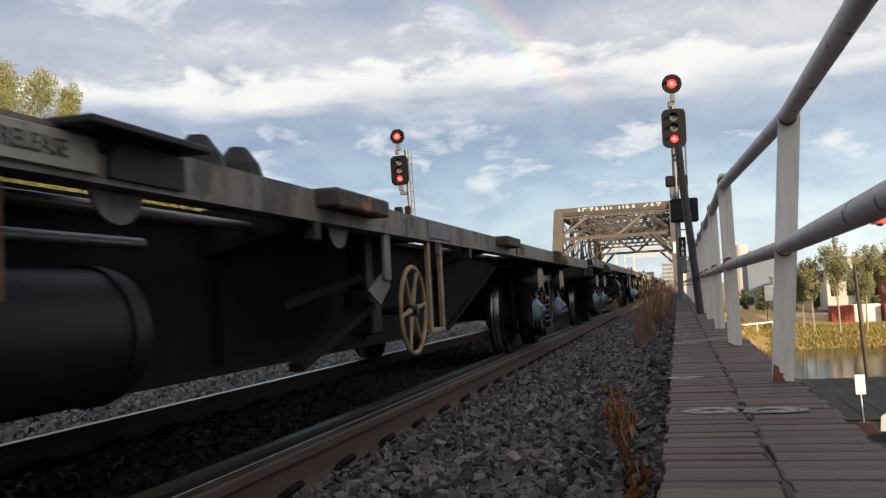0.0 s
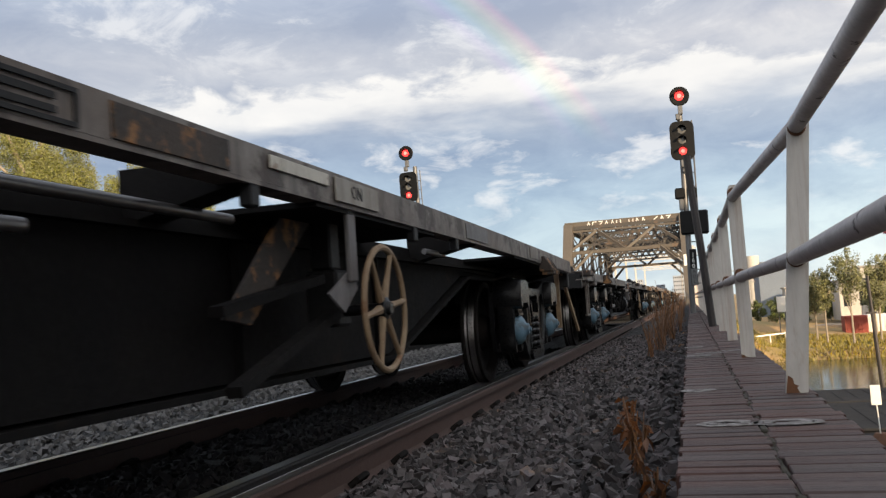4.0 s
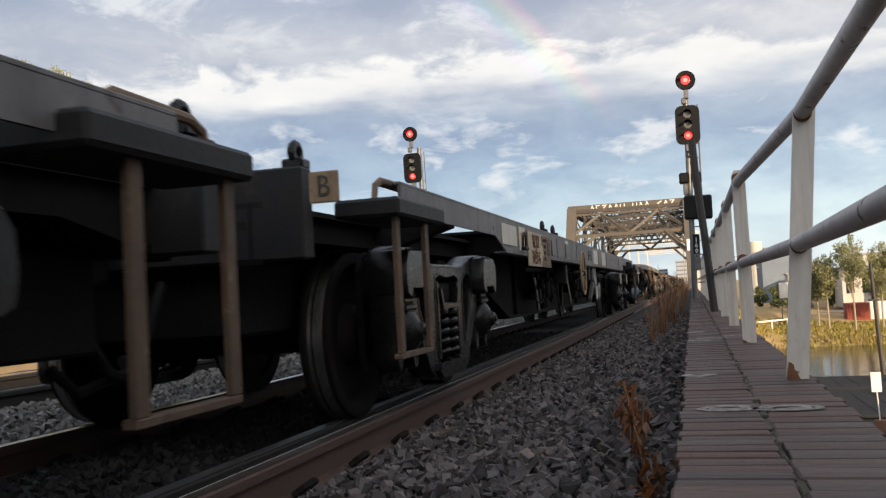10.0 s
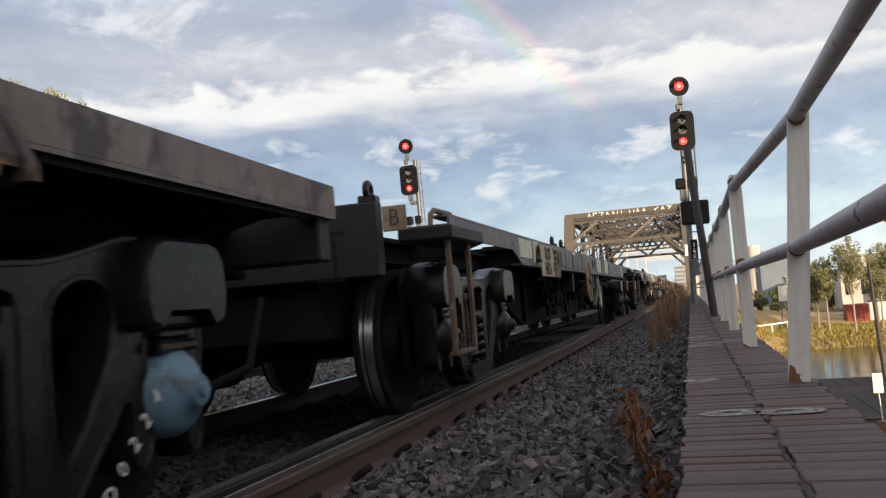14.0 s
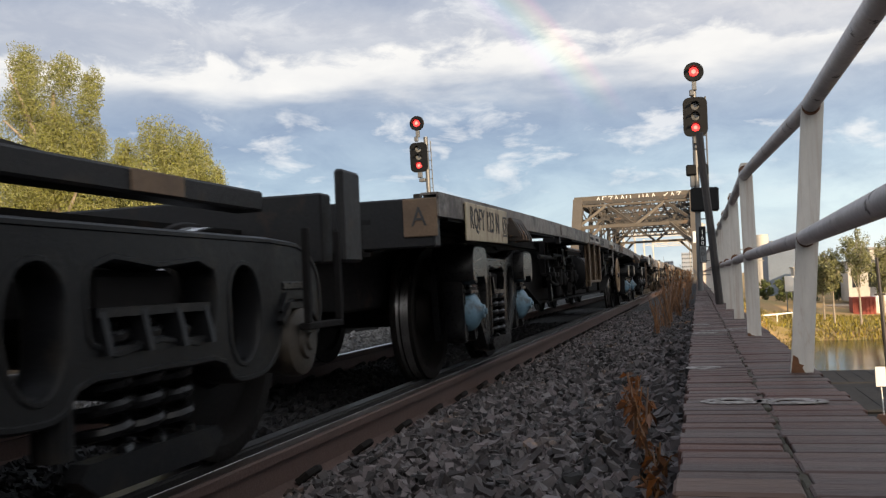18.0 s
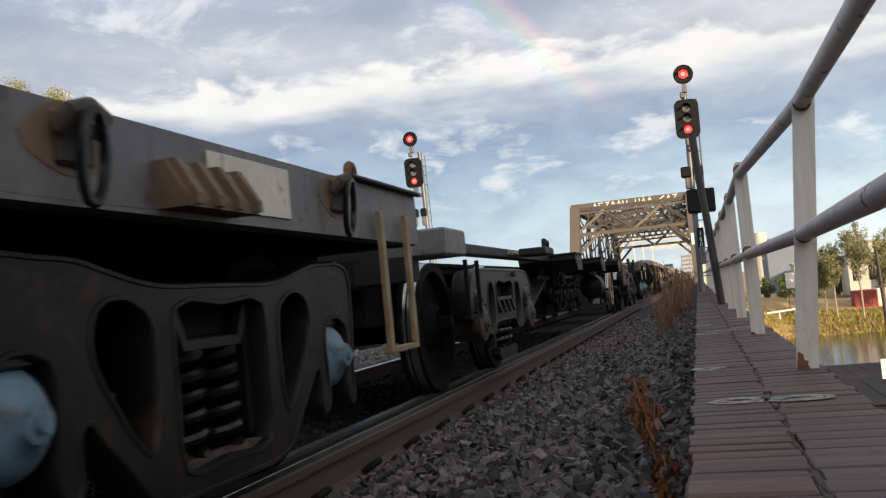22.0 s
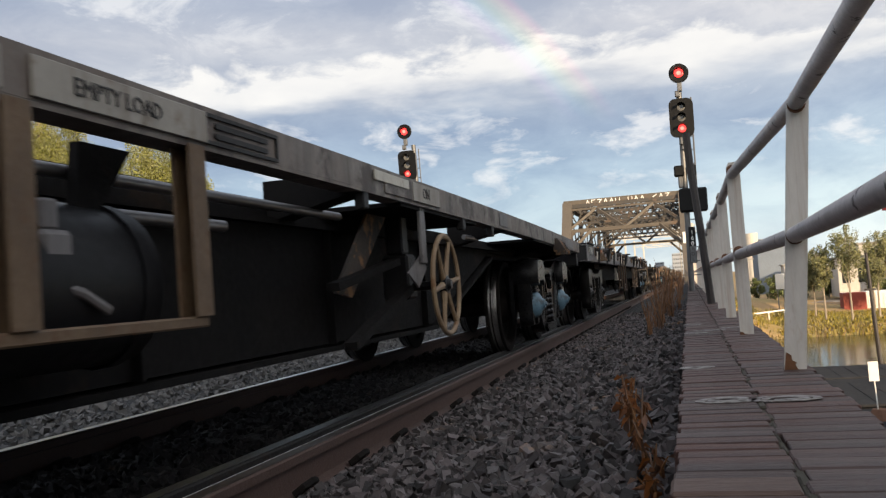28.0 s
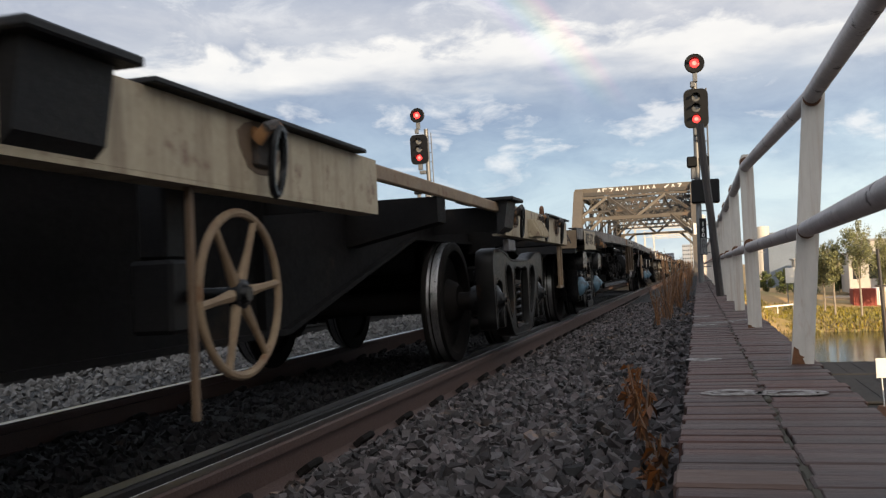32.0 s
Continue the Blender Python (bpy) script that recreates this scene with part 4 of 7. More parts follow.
def ring(w, y, z, x):
    """Lashing ring: a welded lug with a loose iron ring."""
    g = Geo()
    g.tube([(x + .02, y - .055, z + .015), (x + .05, y - .05, z + .05), (x + .055, y, z + .065), (x + .05, y + .05, z + .05), (x + .02, y + .055, z + .015)], .019, 7)
    g.box(x - .01, x + .018, y - .055, y + .055, z - .05, z + .06, .008)
    st = [(y + .13 * math.cos(a) * (1 + .15 * math.sin(3 * a + y)), z + .005 + .075 * math.sin(a)) for a in [2 * math.pi * k / 14 for k in range(14)]]
    part("rust_stain", Geo().prism(st, x - .004, x + .0022), M["stain"], w, "brown rust stain round the ring")
    lug = part("lashing_lug", g, M["lip"], w, "rust-brown lashing lug", smooth=False)
    r = Geo()
    n = 16
    r.tube([(x + .058 + .01 * math.sin(2 * math.pi * i / n), y + .036 * math.cos(2 * math.pi * i / n), z - .035 + .092 * math.sin(2 * math.pi * i / n)) for i in range(n)], .0125, 6, close=True)
    part("ring", r, M["iron"], lug, "dark iron lashing ring", smooth=True)


def eye(w, y, x, z, mat="rust"):
    """Twist-lock eye standing on the deck."""
    g = Geo()
    n = 16
    g.tube([(x, y + .034 * math.cos(2 * math.pi * i / n), z + .062 + .034 * math.sin(2 * math.pi * i / n)) for i in range(n)], .019, 7, close=True)
    g.box(x - .05, x + .05, y - .04, y + .04, z, z + .04, .008)
    part("twist_lock", g, M[mat], w, "iron twist lock eye on the deck", smooth=False)


def ribbed_block(w, y, z0, z1, x, mat="tan"):
    """Ribbed corner casting under the sill."""
    g = Geo()
    g.prism([(x - .02, z0), (x + .09, z0), (x + .09, z0 + .02), (x + .03, z1), (x - .02, z1)], y - .17, y + .17, "y")
    blk = part("ribbed_block", g, M[mat], w, "rusty ribbed steel corner block")
    for k in range(4):
        yy = y - .14 + k * .095
        part("rib", Geo().prism([(x, z0), (x + .11, z0 + .005), (x + .11, z0 + .03), (x + .05, z1 + .005), (x, z1 + .005)], yy - .012, yy + .012, "y"), M[mat], blk)


def patch(w, y0, y1, z0, z1, mat, x, label="", name="painted_panel"):
    g = Geo().box(x - .004, x + .004, min(y0, y1), max(y0, y1), z0, z1, .0015)
    return part(name, g, M[mat], w, label)


def bracket(w, y, x, z, wide=.34, mat="black", drop=.20):
    """Flared container bracket standing proud of the sill, with an overhanging plate on top."""
    g = Geo()
    g.box(x - .30, x + .11, y - wide / 2, y + wide / 2, z, z + .022, .005)
    g.prism([(x - .02, z), (x + .06, z), (x + .03, z - drop * .8), (x - .02, z - drop)], y - wide * .38, y + wide * .38, "y")
    part("container_bracket", g, M[mat], w, "overhanging black steel container bracket")


def step_frame(w, y0, y1, z0, z1, x, mat="tan", bar=.035):
    g = Geo()
    y0, y1 = min(y0, y1), max(y0, y1)
    for y in (y0, y1):
        g.box(x - .012, x + .012, y - bar / 2, y + bar / 2, z0, z1, .003)
    g.box(x - .03, x + .012, y0 - bar / 2, y1 + bar / 2, z0 - .022, z0, .003)
    part("step", g, M[mat], w, "tan painted shunter's step")


def tank(w, y0, y1, x, z, r):
    g = Geo()
    g.lathe([(0, y0 - .05), (r * .6, y0 - .035), (r, y0), (r, y1), (r * .6, y1 + .035), (0, y1 + .05)], 24, "y", (x, 0, z))
    for yy in (y0 + .06, y1 - .06):
        g.lathe([(r, yy - .02), (r + .008, yy - .02), (r + .008, yy + .02), (r, yy + .02)], 24, "y", (x, 0, z))
    part("brake_reservoir", g, M["tankblack"], w, "black cylindrical brake reservoir", smooth=True)


def valve_gear(w, y, x, z):
    """Brake valve, hoses, brackets and levers under the deck."""
    rnd = random.Random(int(abs(y) * 100))
    part("brake_valve", Geo().lathe([(0, .15), (.022, .15), (.035, .135), (.062, .125), (.074, .09), (.07, .04), (.086, .03), (.086, -.02), (.07, -.04), (.07, -.14)], 18, "x", (x - .05, y + .05, z - .02)), M["under"], w, "dark round brake valve", smooth=True)
    body = Geo().box(x - .10, x + .06, y - .14, y - .05, z - .08, z + .10, .02)
    body.box(x - .12, x + .08, y - .16, y - .03, z + .08, z + .105, .005)
    body.lathe([(0, -.05), (.035, -.05), (.045, -.03), (.045, .05), (.03, .06), (0, .06)], 12, "z", (x, y - .10, z - .12))
    part("valve_body", body, M["under"], w)
    for k in range(3):
        yy = y + rnd.uniform(-.55, .45)
        part("pipe_bracket", Geo().box(x - .12, x - .06, yy - .03, yy + .03, z + .02, z + .34, .006).box(x - .10, x + .05, yy - .045, yy + .045, z + .01, z + .05, .006), M["under"], w)
    for k in range(7):
        y2, z2 = y + rnd.uniform(-.7, .7), z + rnd.uniform(-.16, .24)
        sag = rnd.uniform(.04, .20)
        pts = [Vector((x, y + rnd.uniform(-.1, .1), z + rnd.uniform(-.05, .08))), Vector((x + .05, (y + y2) / 2, min(z, z2) - sag)), Vector((x - .03, y2, z2))]
        line = [(pts[0] * (1 - t) ** 2 + pts[1] * 2 * t * (1 - t) + pts[2] * t * t) for t in [i / 8 for i in range(9)]]
        part("brake_pipe", Geo().tube(line, rnd.choice((.008, .011, .015)), 7), M["under"], w, smooth=True)
        j = Geo().box(x - .035, x + .015, y2 - .022, y2 + .022, z2 - .03, z2 + .03, .008)
        j.lathe([(.028, -.035), (.028, .035)], 10, "y", (x - .01, y2, z2))
        part("pipe_joint", j, M["under"], w)
    for k in range(2):
        yy, zz = y + rnd.uniform(-.5, .5), z + rnd.uniform(-.1, .1)
        part("brake_lever", Geo().beam((x - .04, yy, zz + .16), (x - .02, yy + rnd.uniform(-.10, .10), zz - .14), .018, .045), M["iron"], w)
    part("train_pipe", Geo().tube([(x - .06, y - .8, z + .19), (x - .06, y + .8, z + .19)], .020, 8), M["guard"], w, "worn steel train pipe", smooth=True)


def coupler(w, y, sgn):
    g = Geo()
    g.box(-.11, .11, min(y, y + sgn * .42), max(y, y + sgn * .42), .72, .94, .03)
    g.box(-.17, .17, min(y + sgn * .36, y + sgn * .52), max(y + sgn * .36, y + sgn * .52), .68, 1.0, .05)
    part("coupler", g, M["iron"], w, "cast iron knuckle coupler")
    h = Geo()
    h.tube([(.35, y, .72), (.38, y + sgn * .22, .42), (.30, y + sgn * .45, .36), (.22, y + sgn * .5, .45)], .022, 7)
    part("brake_hose", h, M["under"], w)


def girder(w, L, b1, b2, half, top, belly, up=.90, end_z=.78):
    """Fish-bellied main girders from end to end; local y runs from 0 at the front back to -L."""
    pts = [(0, end_z), (-.5, up), (b1 - 1.25, up), (b1 - 3.0, belly), (b2 + 3.0, belly), (b2 + 1.25, up), (-L + .5, up), (-L, end_z)]
    tops = [(-L + L * k / 14, top) for k in range(15)]
    prof = [*pts, *tops]
    for sx in (1, -1):
        g = Geo()
        g.prism(prof, sx * half - .012, sx * half + .012)
        ribs = []
        for y in np.arange(b1 - 3.2, b2 + 3.0, -1.45):
            ribs.append(Geo().box(sx * half + .012 if sx > 0 else sx * half - .05, sx * half + .05 if sx > 0 else sx * half - .012, y - .008, y + .008, belly + .02, top - .02))
        mg = part("main_girder", g, M["under"], w, "dark fish-bellied steel girder")
        for q in ribs:
            part("stiffener", q, M["under"], mg)
        part("girder_flange", Geo().strip([(y, z - .011) for y, z in tops], .022, sx * half - .09, sx * half + .06), M["under"], mg)
        part("girder_flange", Geo().strip(pts, .022, sx * half - (.10 if sx > 0 else .02), sx * half + (.05 if sx > 0 else .10)), M["under"], mg)
    f = Geo()
    f.box(-half + .02, half - .02, -L, 0, up + .02, up + .05)
    part("centre_sill", Geo().box(-.28, .28, -L + .3, -.3, .66, up + .015, .01), M["under"], w, "dark steel centre sill")
    part("centre_plate", f, M["under"], w)


def headstock(w, y, sgn, half, z0, z1, mat):
    g = Geo()
    g.box(-half, half, min(y, y - sgn * .10), max(y, y - sgn * .10), z0, z1, .008)
    part("headstock", g, M[mat], w, "steel end beam")
    part("draft_box", Geo().box(-.62, .62, min(y - sgn * .12, y - sgn * .95), max(y - sgn * .12, y - sgn * .95), .50, z0 + .02, .012), M["under"], w, "dark draft gear housing")


def side_sills(w, L, z0, z1, mat, half=1.25, segs=None, lip=True):
    for sx in (1, -1):
        for a, b in (segs or [(0, -L)]):
            x0, x1 = (half - .012, half) if sx > 0 else (-half, -half + .012)
            n = max(1, int((a - b) / 1.0))
            def band(xa, xb, za, zb):
                g = Geo()
                ys = [a + (b - a) * k / n for k in range(n + 1)]
                pts = [(x, y, z) for y in ys for x, z in ((xa, za), (xb, za), (xb, zb), (xa, zb))]
                F = [(k * 4 + i, k * 4 + (i + 1) % 4, k * 4 + 4 + (i + 1) % 4, k * 4 + 4 + i) for k in range(n) for i in range(4)]
                return g.add(pts, F + [(0, 1, 2, 3), (4 * n + 3, 4 * n + 2, 4 * n + 1, 4 * n)])
            part("side_sill", band(x0, x1, z0, z1), M[mat], w, "weathered steel side sill")
            if lip:
                t0, t1 = (half - .10, half - .001) if sx > 0 else (-half + .001, -half + .10)
                part("top_flange", band(t0, t1, z1, z1 + .012), M[mat], w)
                part("bottom_flange", band(t0, t1, z0 - .012, z0), M[mat], w)


def cambered(w, L, c):
    """Bends an empty wagon's frame up in the middle, as it is built."""
    f = lambda y: c * (1 - (2 * y / L + 1) ** 2) if -L <= y <= 0 else 0.0
    for o in w.children:
        if o.name.split(".")[0] in ("bogie", "wheelset", "chalk_figure", "coupler", "brake_hose", "handwheel"):
            continue
        if o.matrix_basis != Matrix() or o.data.users > 1:
            o.location.z += f(o.location.y)
            continue
        n = len(o.data.vertices)
        co = np.empty(n * 3)
        o.data.vertices.foreach_get("co", co)
        co = co.reshape(-1, 3)
        y = np.clip(co[:, 1], -L, 0)
        co[:, 2] += c * (1 - (2 * y / L + 1) ** 2) * np.clip((co[:, 2] - .15) / .7, 0, 1)
        o.data.vertices.foreach_set("co", co.reshape(-1))
        o.data.update()


def cross_bearers(w, ys, half_in, half_out, top, depth_in, depth_out, mat="under"):
    for y in ys:
        for sx in (1, -1):
            g = Geo()
            g.prism([(sx * half_in, top), (sx * half_out, top), (sx * half_out, top - depth_out), (sx * half_in, top - depth_in)], y - .07, y + .07, "y")
            part("cross_bearer", g, M[mat], w)


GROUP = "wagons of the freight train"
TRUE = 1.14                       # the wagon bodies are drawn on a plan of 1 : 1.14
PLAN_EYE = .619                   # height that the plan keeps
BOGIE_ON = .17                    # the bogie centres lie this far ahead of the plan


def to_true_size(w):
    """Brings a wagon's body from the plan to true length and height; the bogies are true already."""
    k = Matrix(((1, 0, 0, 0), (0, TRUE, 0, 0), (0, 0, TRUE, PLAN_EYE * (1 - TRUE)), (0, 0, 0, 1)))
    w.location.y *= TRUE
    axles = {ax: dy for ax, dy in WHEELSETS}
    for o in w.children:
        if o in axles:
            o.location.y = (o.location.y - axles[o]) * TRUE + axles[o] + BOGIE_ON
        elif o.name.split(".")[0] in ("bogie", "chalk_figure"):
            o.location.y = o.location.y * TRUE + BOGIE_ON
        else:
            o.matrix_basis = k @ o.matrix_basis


def skeletal_wagon(u0, u1, ub1, ub2, uhw, sill="brown", plate=None, caps="blue", label="", hwz=.655, hws=1.0, z0=.955, z1=1.045, drop=.10):
    """Open skeletal container wagon with a thin side sill."""
    L, b1, b2, hw = u0 - u1, ub1 - u0, ub2 - u0, uhw - u0
    w = thing("freight_wagon", label, "freight wagon", GROUP, pose(X_MID, u0, 0))
    girder(w, L, b1, b2, .80, z1 - drop, .41, up=.86)
    side_sills(w, L, z0, z1, sill)
    headstock(w, 0, 1, 1.22, .80, z1 - .01, "black")
    headstock(w, -L, -1, 1.22, .80, z1 - .01, "black")
    ys = [b1 + 1.35, b1 - .1, hw + 1.73, hw - 1.0, hw - 4.0, b2 + .1, b2 - 1.2]
    cross_bearers(w, ys, .80, 1.24, z1 - .03, .16, .07)
    for ya, yb in ((hw - .55, hw + .89), (hw - 4.7, hw - 3.4), (b1 - 1.25, b1 + 1.45), (b2 - 1.5, b2 + 1.9)):
        for sx in (1, -1):
            part("deck_plate", Geo().box(.76 if sx > 0 else -1.235, 1.235 if sx > 0 else -.76, ya, yb, z1 - drop - .018, z1 - drop + .002), M["under"], w, "dark deck plate")
    bogie(w, b1, caps)
    bogie(w, b2, caps)
    coupler(w, 0, 1)
    coupler(w, -L, -1)
    handwheel(w, hw, hwz, size=hws)
    for p, q in (((1.02, hw - .9, .62), (1.05, hw - .18, .72)), ((1.12, hw - .98, .41), (1.12, hw - .20, .60))):
        part("brake_lever", Geo().beam(p, q, .06, .03), M["under"], w, "steel brake lever")
    for ya, yb, zz, xx in ((hw - 3.6, hw - .75, .885, 1.0), (hw - 3.9, hw - 1.6, .81, .93), (b1 - 2.4, hw + 1.4, .90, 1.0)):
        part("brake_rod", Geo().tube([(xx, ya, zz), (xx, yb, zz)], .017, 10), M["runningsteel"], w, "worn steel brake rod", smooth=True)
    part("rod_hanger", Geo().prism([(hw - 2.45, .95), (hw - 2.25, .95), (hw - 2.38, .80), (hw - 2.40, .62), (hw - 2.50, .62)], 1.02, 1.05), M["under"], w)
    part("wheel_strap", Geo().box(1.215, 1.235, hw - .27, hw - .19, .70, .955, .005).prism([(hw - .30, .60), (hw - .44, .66), (hw - .20, .75), (hw - .16, .68)], 1.205, 1.215), M["grey"], w, "pale grey strap beside the handwheel")
    if hws == 1.0:
        tank(w, hw - 3.1, hw - 2.3, 1.0, .64, .17)
    valve_gear(w, hw - 3.6, 1.02, .62)
    valve_gear(w, hw - 4.3, 1.0, .60)
    ribbed_block(w, b1 + .02, .88, 1.0, 1.25, "lip")
    ribbed_block(w, b2 + .05, .88, 1.0, 1.25, "lip")
    # paint patches along the sill
    rnd = random.Random(int(-u0 * 10))
    for k in range(6):
        y = -L * (k + rnd.uniform(.2, .8)) / 6
        patch(w, y, y - rnd.uniform(.25, .8), z0 + .004, z1 - .004, rnd.choice(["brown", "grey", "grey", "brown", "lip"]), 1.252 + .0004 * k)
    for y in (hw + .55, hw + 1.3, hw - 1.0, b2 + 2.2):
        part("hanger", Geo().box(1.20, 1.245, y - .03, y + .03, z0 - .075, z0 + .01, .006), M["black"], w)
    return w, L, b1, b2, hw


def box_sill_wagon(u0, u1, ub1, ub2, uhw, code, number, label, top=1.072, ubd=None):
    """Container flat with a deep grey side sill and a hanging number board."""
    L, b1, b2, hw = u0 - u1, ub1 - u0, ub2 - u0, uhw - u0
    w = thing("freight_wagon", label, "freight wagon", GROUP, pose(X_MID, u0, 0))
    girder(w, L, b1, b2, .78, 1.0, .40, up=.88)
    z0, z1 = .885, top
    for sx in (1, -1):
        g = Geo()
        x0, x1 = (1.236, 1.25) if sx > 0 else (-1.25, -1.236)
        prof = [(-.55, z1), (-.55, .97), (b1 - .84, .97), (b1 - 1.0, z0), (b2 + 1.12, z0), (b2 + .82, .97), (-L + .55, .97), (-L + .55, z1)]
        g.prism(prof, x0, x1)
        g.box(x0 - (.10 if sx > 0 else 0), x1 + (0 if sx > 0 else .10), -L + .55, -.55, z1, z1 + .014, .003)
        g.box(x0 - (.08 if sx > 0 else 0), x1 + (0 if sx > 0 else .08), b2 + 1.14, b1 - 1.02, z0 - .014, z0, .003)
        part("side_sill", g, M["grey"], w, "weathered grey steel side sill")
        for y, s_ in ((0, 1), (-L, -1)):
            e = Geo()
            e.box(1.02 if sx > 0 else -1.33, 1.33 if sx > 0 else -1.02, min(y - s_ * .30, y - s_ * .98), max(y - s_ * .30, y - s_ * .98), .94, 1.015, .012)
            part("end_platform", e, M["black"], w, "dark steel end step platform")
    deck = Geo().box(-1.22, 1.22, b2 + 1.6, b1 - 1.6, z1 - .05, z1 - .03)
    part("deck_plate", deck, M["under"], w)
    headstock(w, 0, 1, 1.02, .78, 1.12, "black")
    headstock(w, -L, -1, 1.02, .78, 1.12, "black")
    cross_bearers(w, [b1 + .2, b1 - 2, hw - 1, hw + 1.5, hw - 3.4, b2 + 2, b2 - .2], .78, 1.235, 1.06, .22, .10)
    bogie(w, b1, "dark")
    bogie(w, b2, "dark")
    coupler(w, 0, 1)
    coupler(w, -L, -1)
    handwheel(w, hw - .62, .765, 1.36, .9)
    ribbed_block(w, b1 + .12, .92, 1.04, 1.25, "black")
    ribbed_block(w, b1 + .47, .92, 1.04, 1.25, "black")
    for y in (0, -L):
        s_ = 1 if y == 0 else -1
        step_frame(w, y - s_ * .78, y - s_ * .38, .40, .95, 1.28, "rustpost", .05)
        g = Geo().tube([(1.2, y - s_ * .34, 1.0), (1.2, y - s_ * .36, 1.07), (1.2, y - s_ * .42, 1.095), (1.2, y - s_ * .74, 1.10), (1.2, y - s_ * .80, 1.07), (1.2, y - s_ * .82, 1.0)], .015, 8)
        part("grab_rail", g, M["stain"], w, "brown rusty grab rail", smooth=True)
        eye(w, y - s_ * .10, .95, 1.12, "iron")
    # number board hanging below the sill, towards the rear
    pm = b2 + 2.16 if ubd is None else ubd - u0
    board = Geo().box(1.252, 1.262, pm - .54, pm + .54, .80, 1.058, .003)
    bd = part("number_board", board, M["cream"], w, "stained number board with stencilled lettering")
    shade = M["ink" if "22" in number else "rust"]
    lettering(code, .150, shade, w, on_side(1.2655, pm - .20, .985, .86), label="faded stencilled class code")
    lettering(number, .150, shade, w, on_side(1.2655, pm - .21, .862, .74), label="faded stencilled number")
    for text, zz in (("CAPACITY", 1.015), ("56.75T", .965), ("TARE", .915), ("14.2T", .865)):
        lettering(text, .042, M["lip"], w, on_side(1.2655, pm + .22, zz), label="faint small stencilling")
    fr2 = Geo()
    fr2.strip([(pm + .36, .90), (pm + .36, 1.02), (pm + .48, 1.02), (pm + .48, .90), (pm + .36, .90)], .012, 1.263, 1.2655)
    fr2.strip([(pm + .42, .915), (pm + .38, .96), (pm + .42, 1.005), (pm + .46, .96), (pm + .42, .915)], .010, 1.263, 1.2655)
    part("diamond_sign", fr2, M["lip"], w, "faint framed diamond sign")
    rb = random.Random(int(abs(u0)))
    ph = rb.random() * 6
    left = [(pm + .11 + .05 * math.sin(ph + .35 * k) + .018 * math.sin(ph * 2 + 1.3 * k), .805 + .248 * k / 23) for k in range(24)]
    part("rust_stain", Geo().prism(left + [(pm + .53, 1.053), (pm + .53, .805)], 1.2618, 1.2632), M["stain"], w, "brown rust stain across the board")
    patch(w, pm - .95, pm - 1.45, .925, 1.06, "white", 1.253, "blank off-white panel")
    patch(w, pm - .64, pm - .86, .90, 1.07, "white", 1.254, "off-white panel with an orange mark")
    patch(w, pm - .69, pm - .80, .94, 1.03, "orange", 1.256)
    part("label_clip", Geo().tube([(1.27, pm - .80, .93), (1.275, pm - .79, 1.0), (1.275, pm - .745, 1.03), (1.275, pm - .70, 1.0), (1.27, pm - .69, .93)], .009, 6).box(1.258, 1.30, pm - .81, pm - .69, .905, .93, .006), M["black"], w, "card clip on the sill")
    eye(w, pm + .68, 1.17, z1 + .01, "black"), eye(w, pm + 1.29, 1.17, z1 + .01, "black")
    for k, (y, wd, mat) in enumerate(((pm + 1.0, .3, "grey"), (pm + 1.55, .2, "white"), (hw - .3, .25, "grey"), (hw + 1.36, .5, "white"), (hw + 1.95, .35, "brown"), (hw + 2.39, .52, "white"), (hw + 3.1, .25, "grey"), (hw + 5.3, .43, "cream" if "22" in number else "grey"))):
        patch(w, y, y + wd, .90, 1.075, mat, 1.252 + .0005 * k)
    for y, zz in ((hw - 1.1, .62), (hw + 1.2, .66)):
        valve_gear(w, y, 1.0, zz)
    tank(w, hw + 2.9, hw + 3.6, .90, .62, .13)
    ch = Geo()
    for i in range(26):
        t = i / 25
        a, b = math.sin(math.pi * t), math.sin(math.pi * (t + .045))
        ch.tube([(1.1, hw - 1.0 + .45 * t, .70 - .34 * a), (1.1 + .006 * (i % 2), hw - 1.0 + .45 * (t + .045), .70 - .34 * b)], .011, 5)
    part("brake_chain", ch, M["iron"], w)
    part("brake_lever", Geo().beam((1.05, hw - .5, .78), (1.05, hw - .18, .80), .05, .03), M["black"], w, "steel brake lever")
    part("brake_strut", Geo().beam((1.05, hw + 2.3, .45), (1.05, hw + 3.1, .86), .05, .05), M["grey"], w, "grey diagonal brake strut")
    for y in (hw + 1.19, hw + 1.54):
        part("hanger_bar", Geo().box(1.19, 1.21, y - .022, y + .022, .70, .875, .004), M["grey"], w, "grey hanger bar")
    part("hanger_plate", Geo().prism([(hw + 1.92, .86), (hw + 2.22, .86), (hw + 2.30, .70), (hw + 2.22, .63), (hw + 2.12, .63), (hw + 1.94, .74)], 1.16, 1.172), M["grey"], w, "pale grey hanger plate")
    part("lever_quadrant", Geo().box(1.16, 1.18, hw + 2.18, hw + 2.26, .46, .64, .004), M["white"], w, "white lever quadrant")
    part("board_rest", Geo().box(1.10, 1.14, hw + 2.6, hw + 3.6, .74, .79, .006), M["under"], w)
    fr = Geo()
    for a in ((hw + .80, hw + 1.13, .935, .947), (hw + .80, hw + 1.13, 1.033, 1.045), (hw + .80, hw + .812, .935, 1.045), (hw + 1.118, hw + 1.13, .935, 1.045)):
        fr.box(1.25, 1.256, *a)
    part("plate_frame", fr, M["black"], w, "embossed frame of the number plate")
    lettering(number[:5], .075, M["grey"], w, on_side(1.2545, hw + .965, .99), label="embossed number")
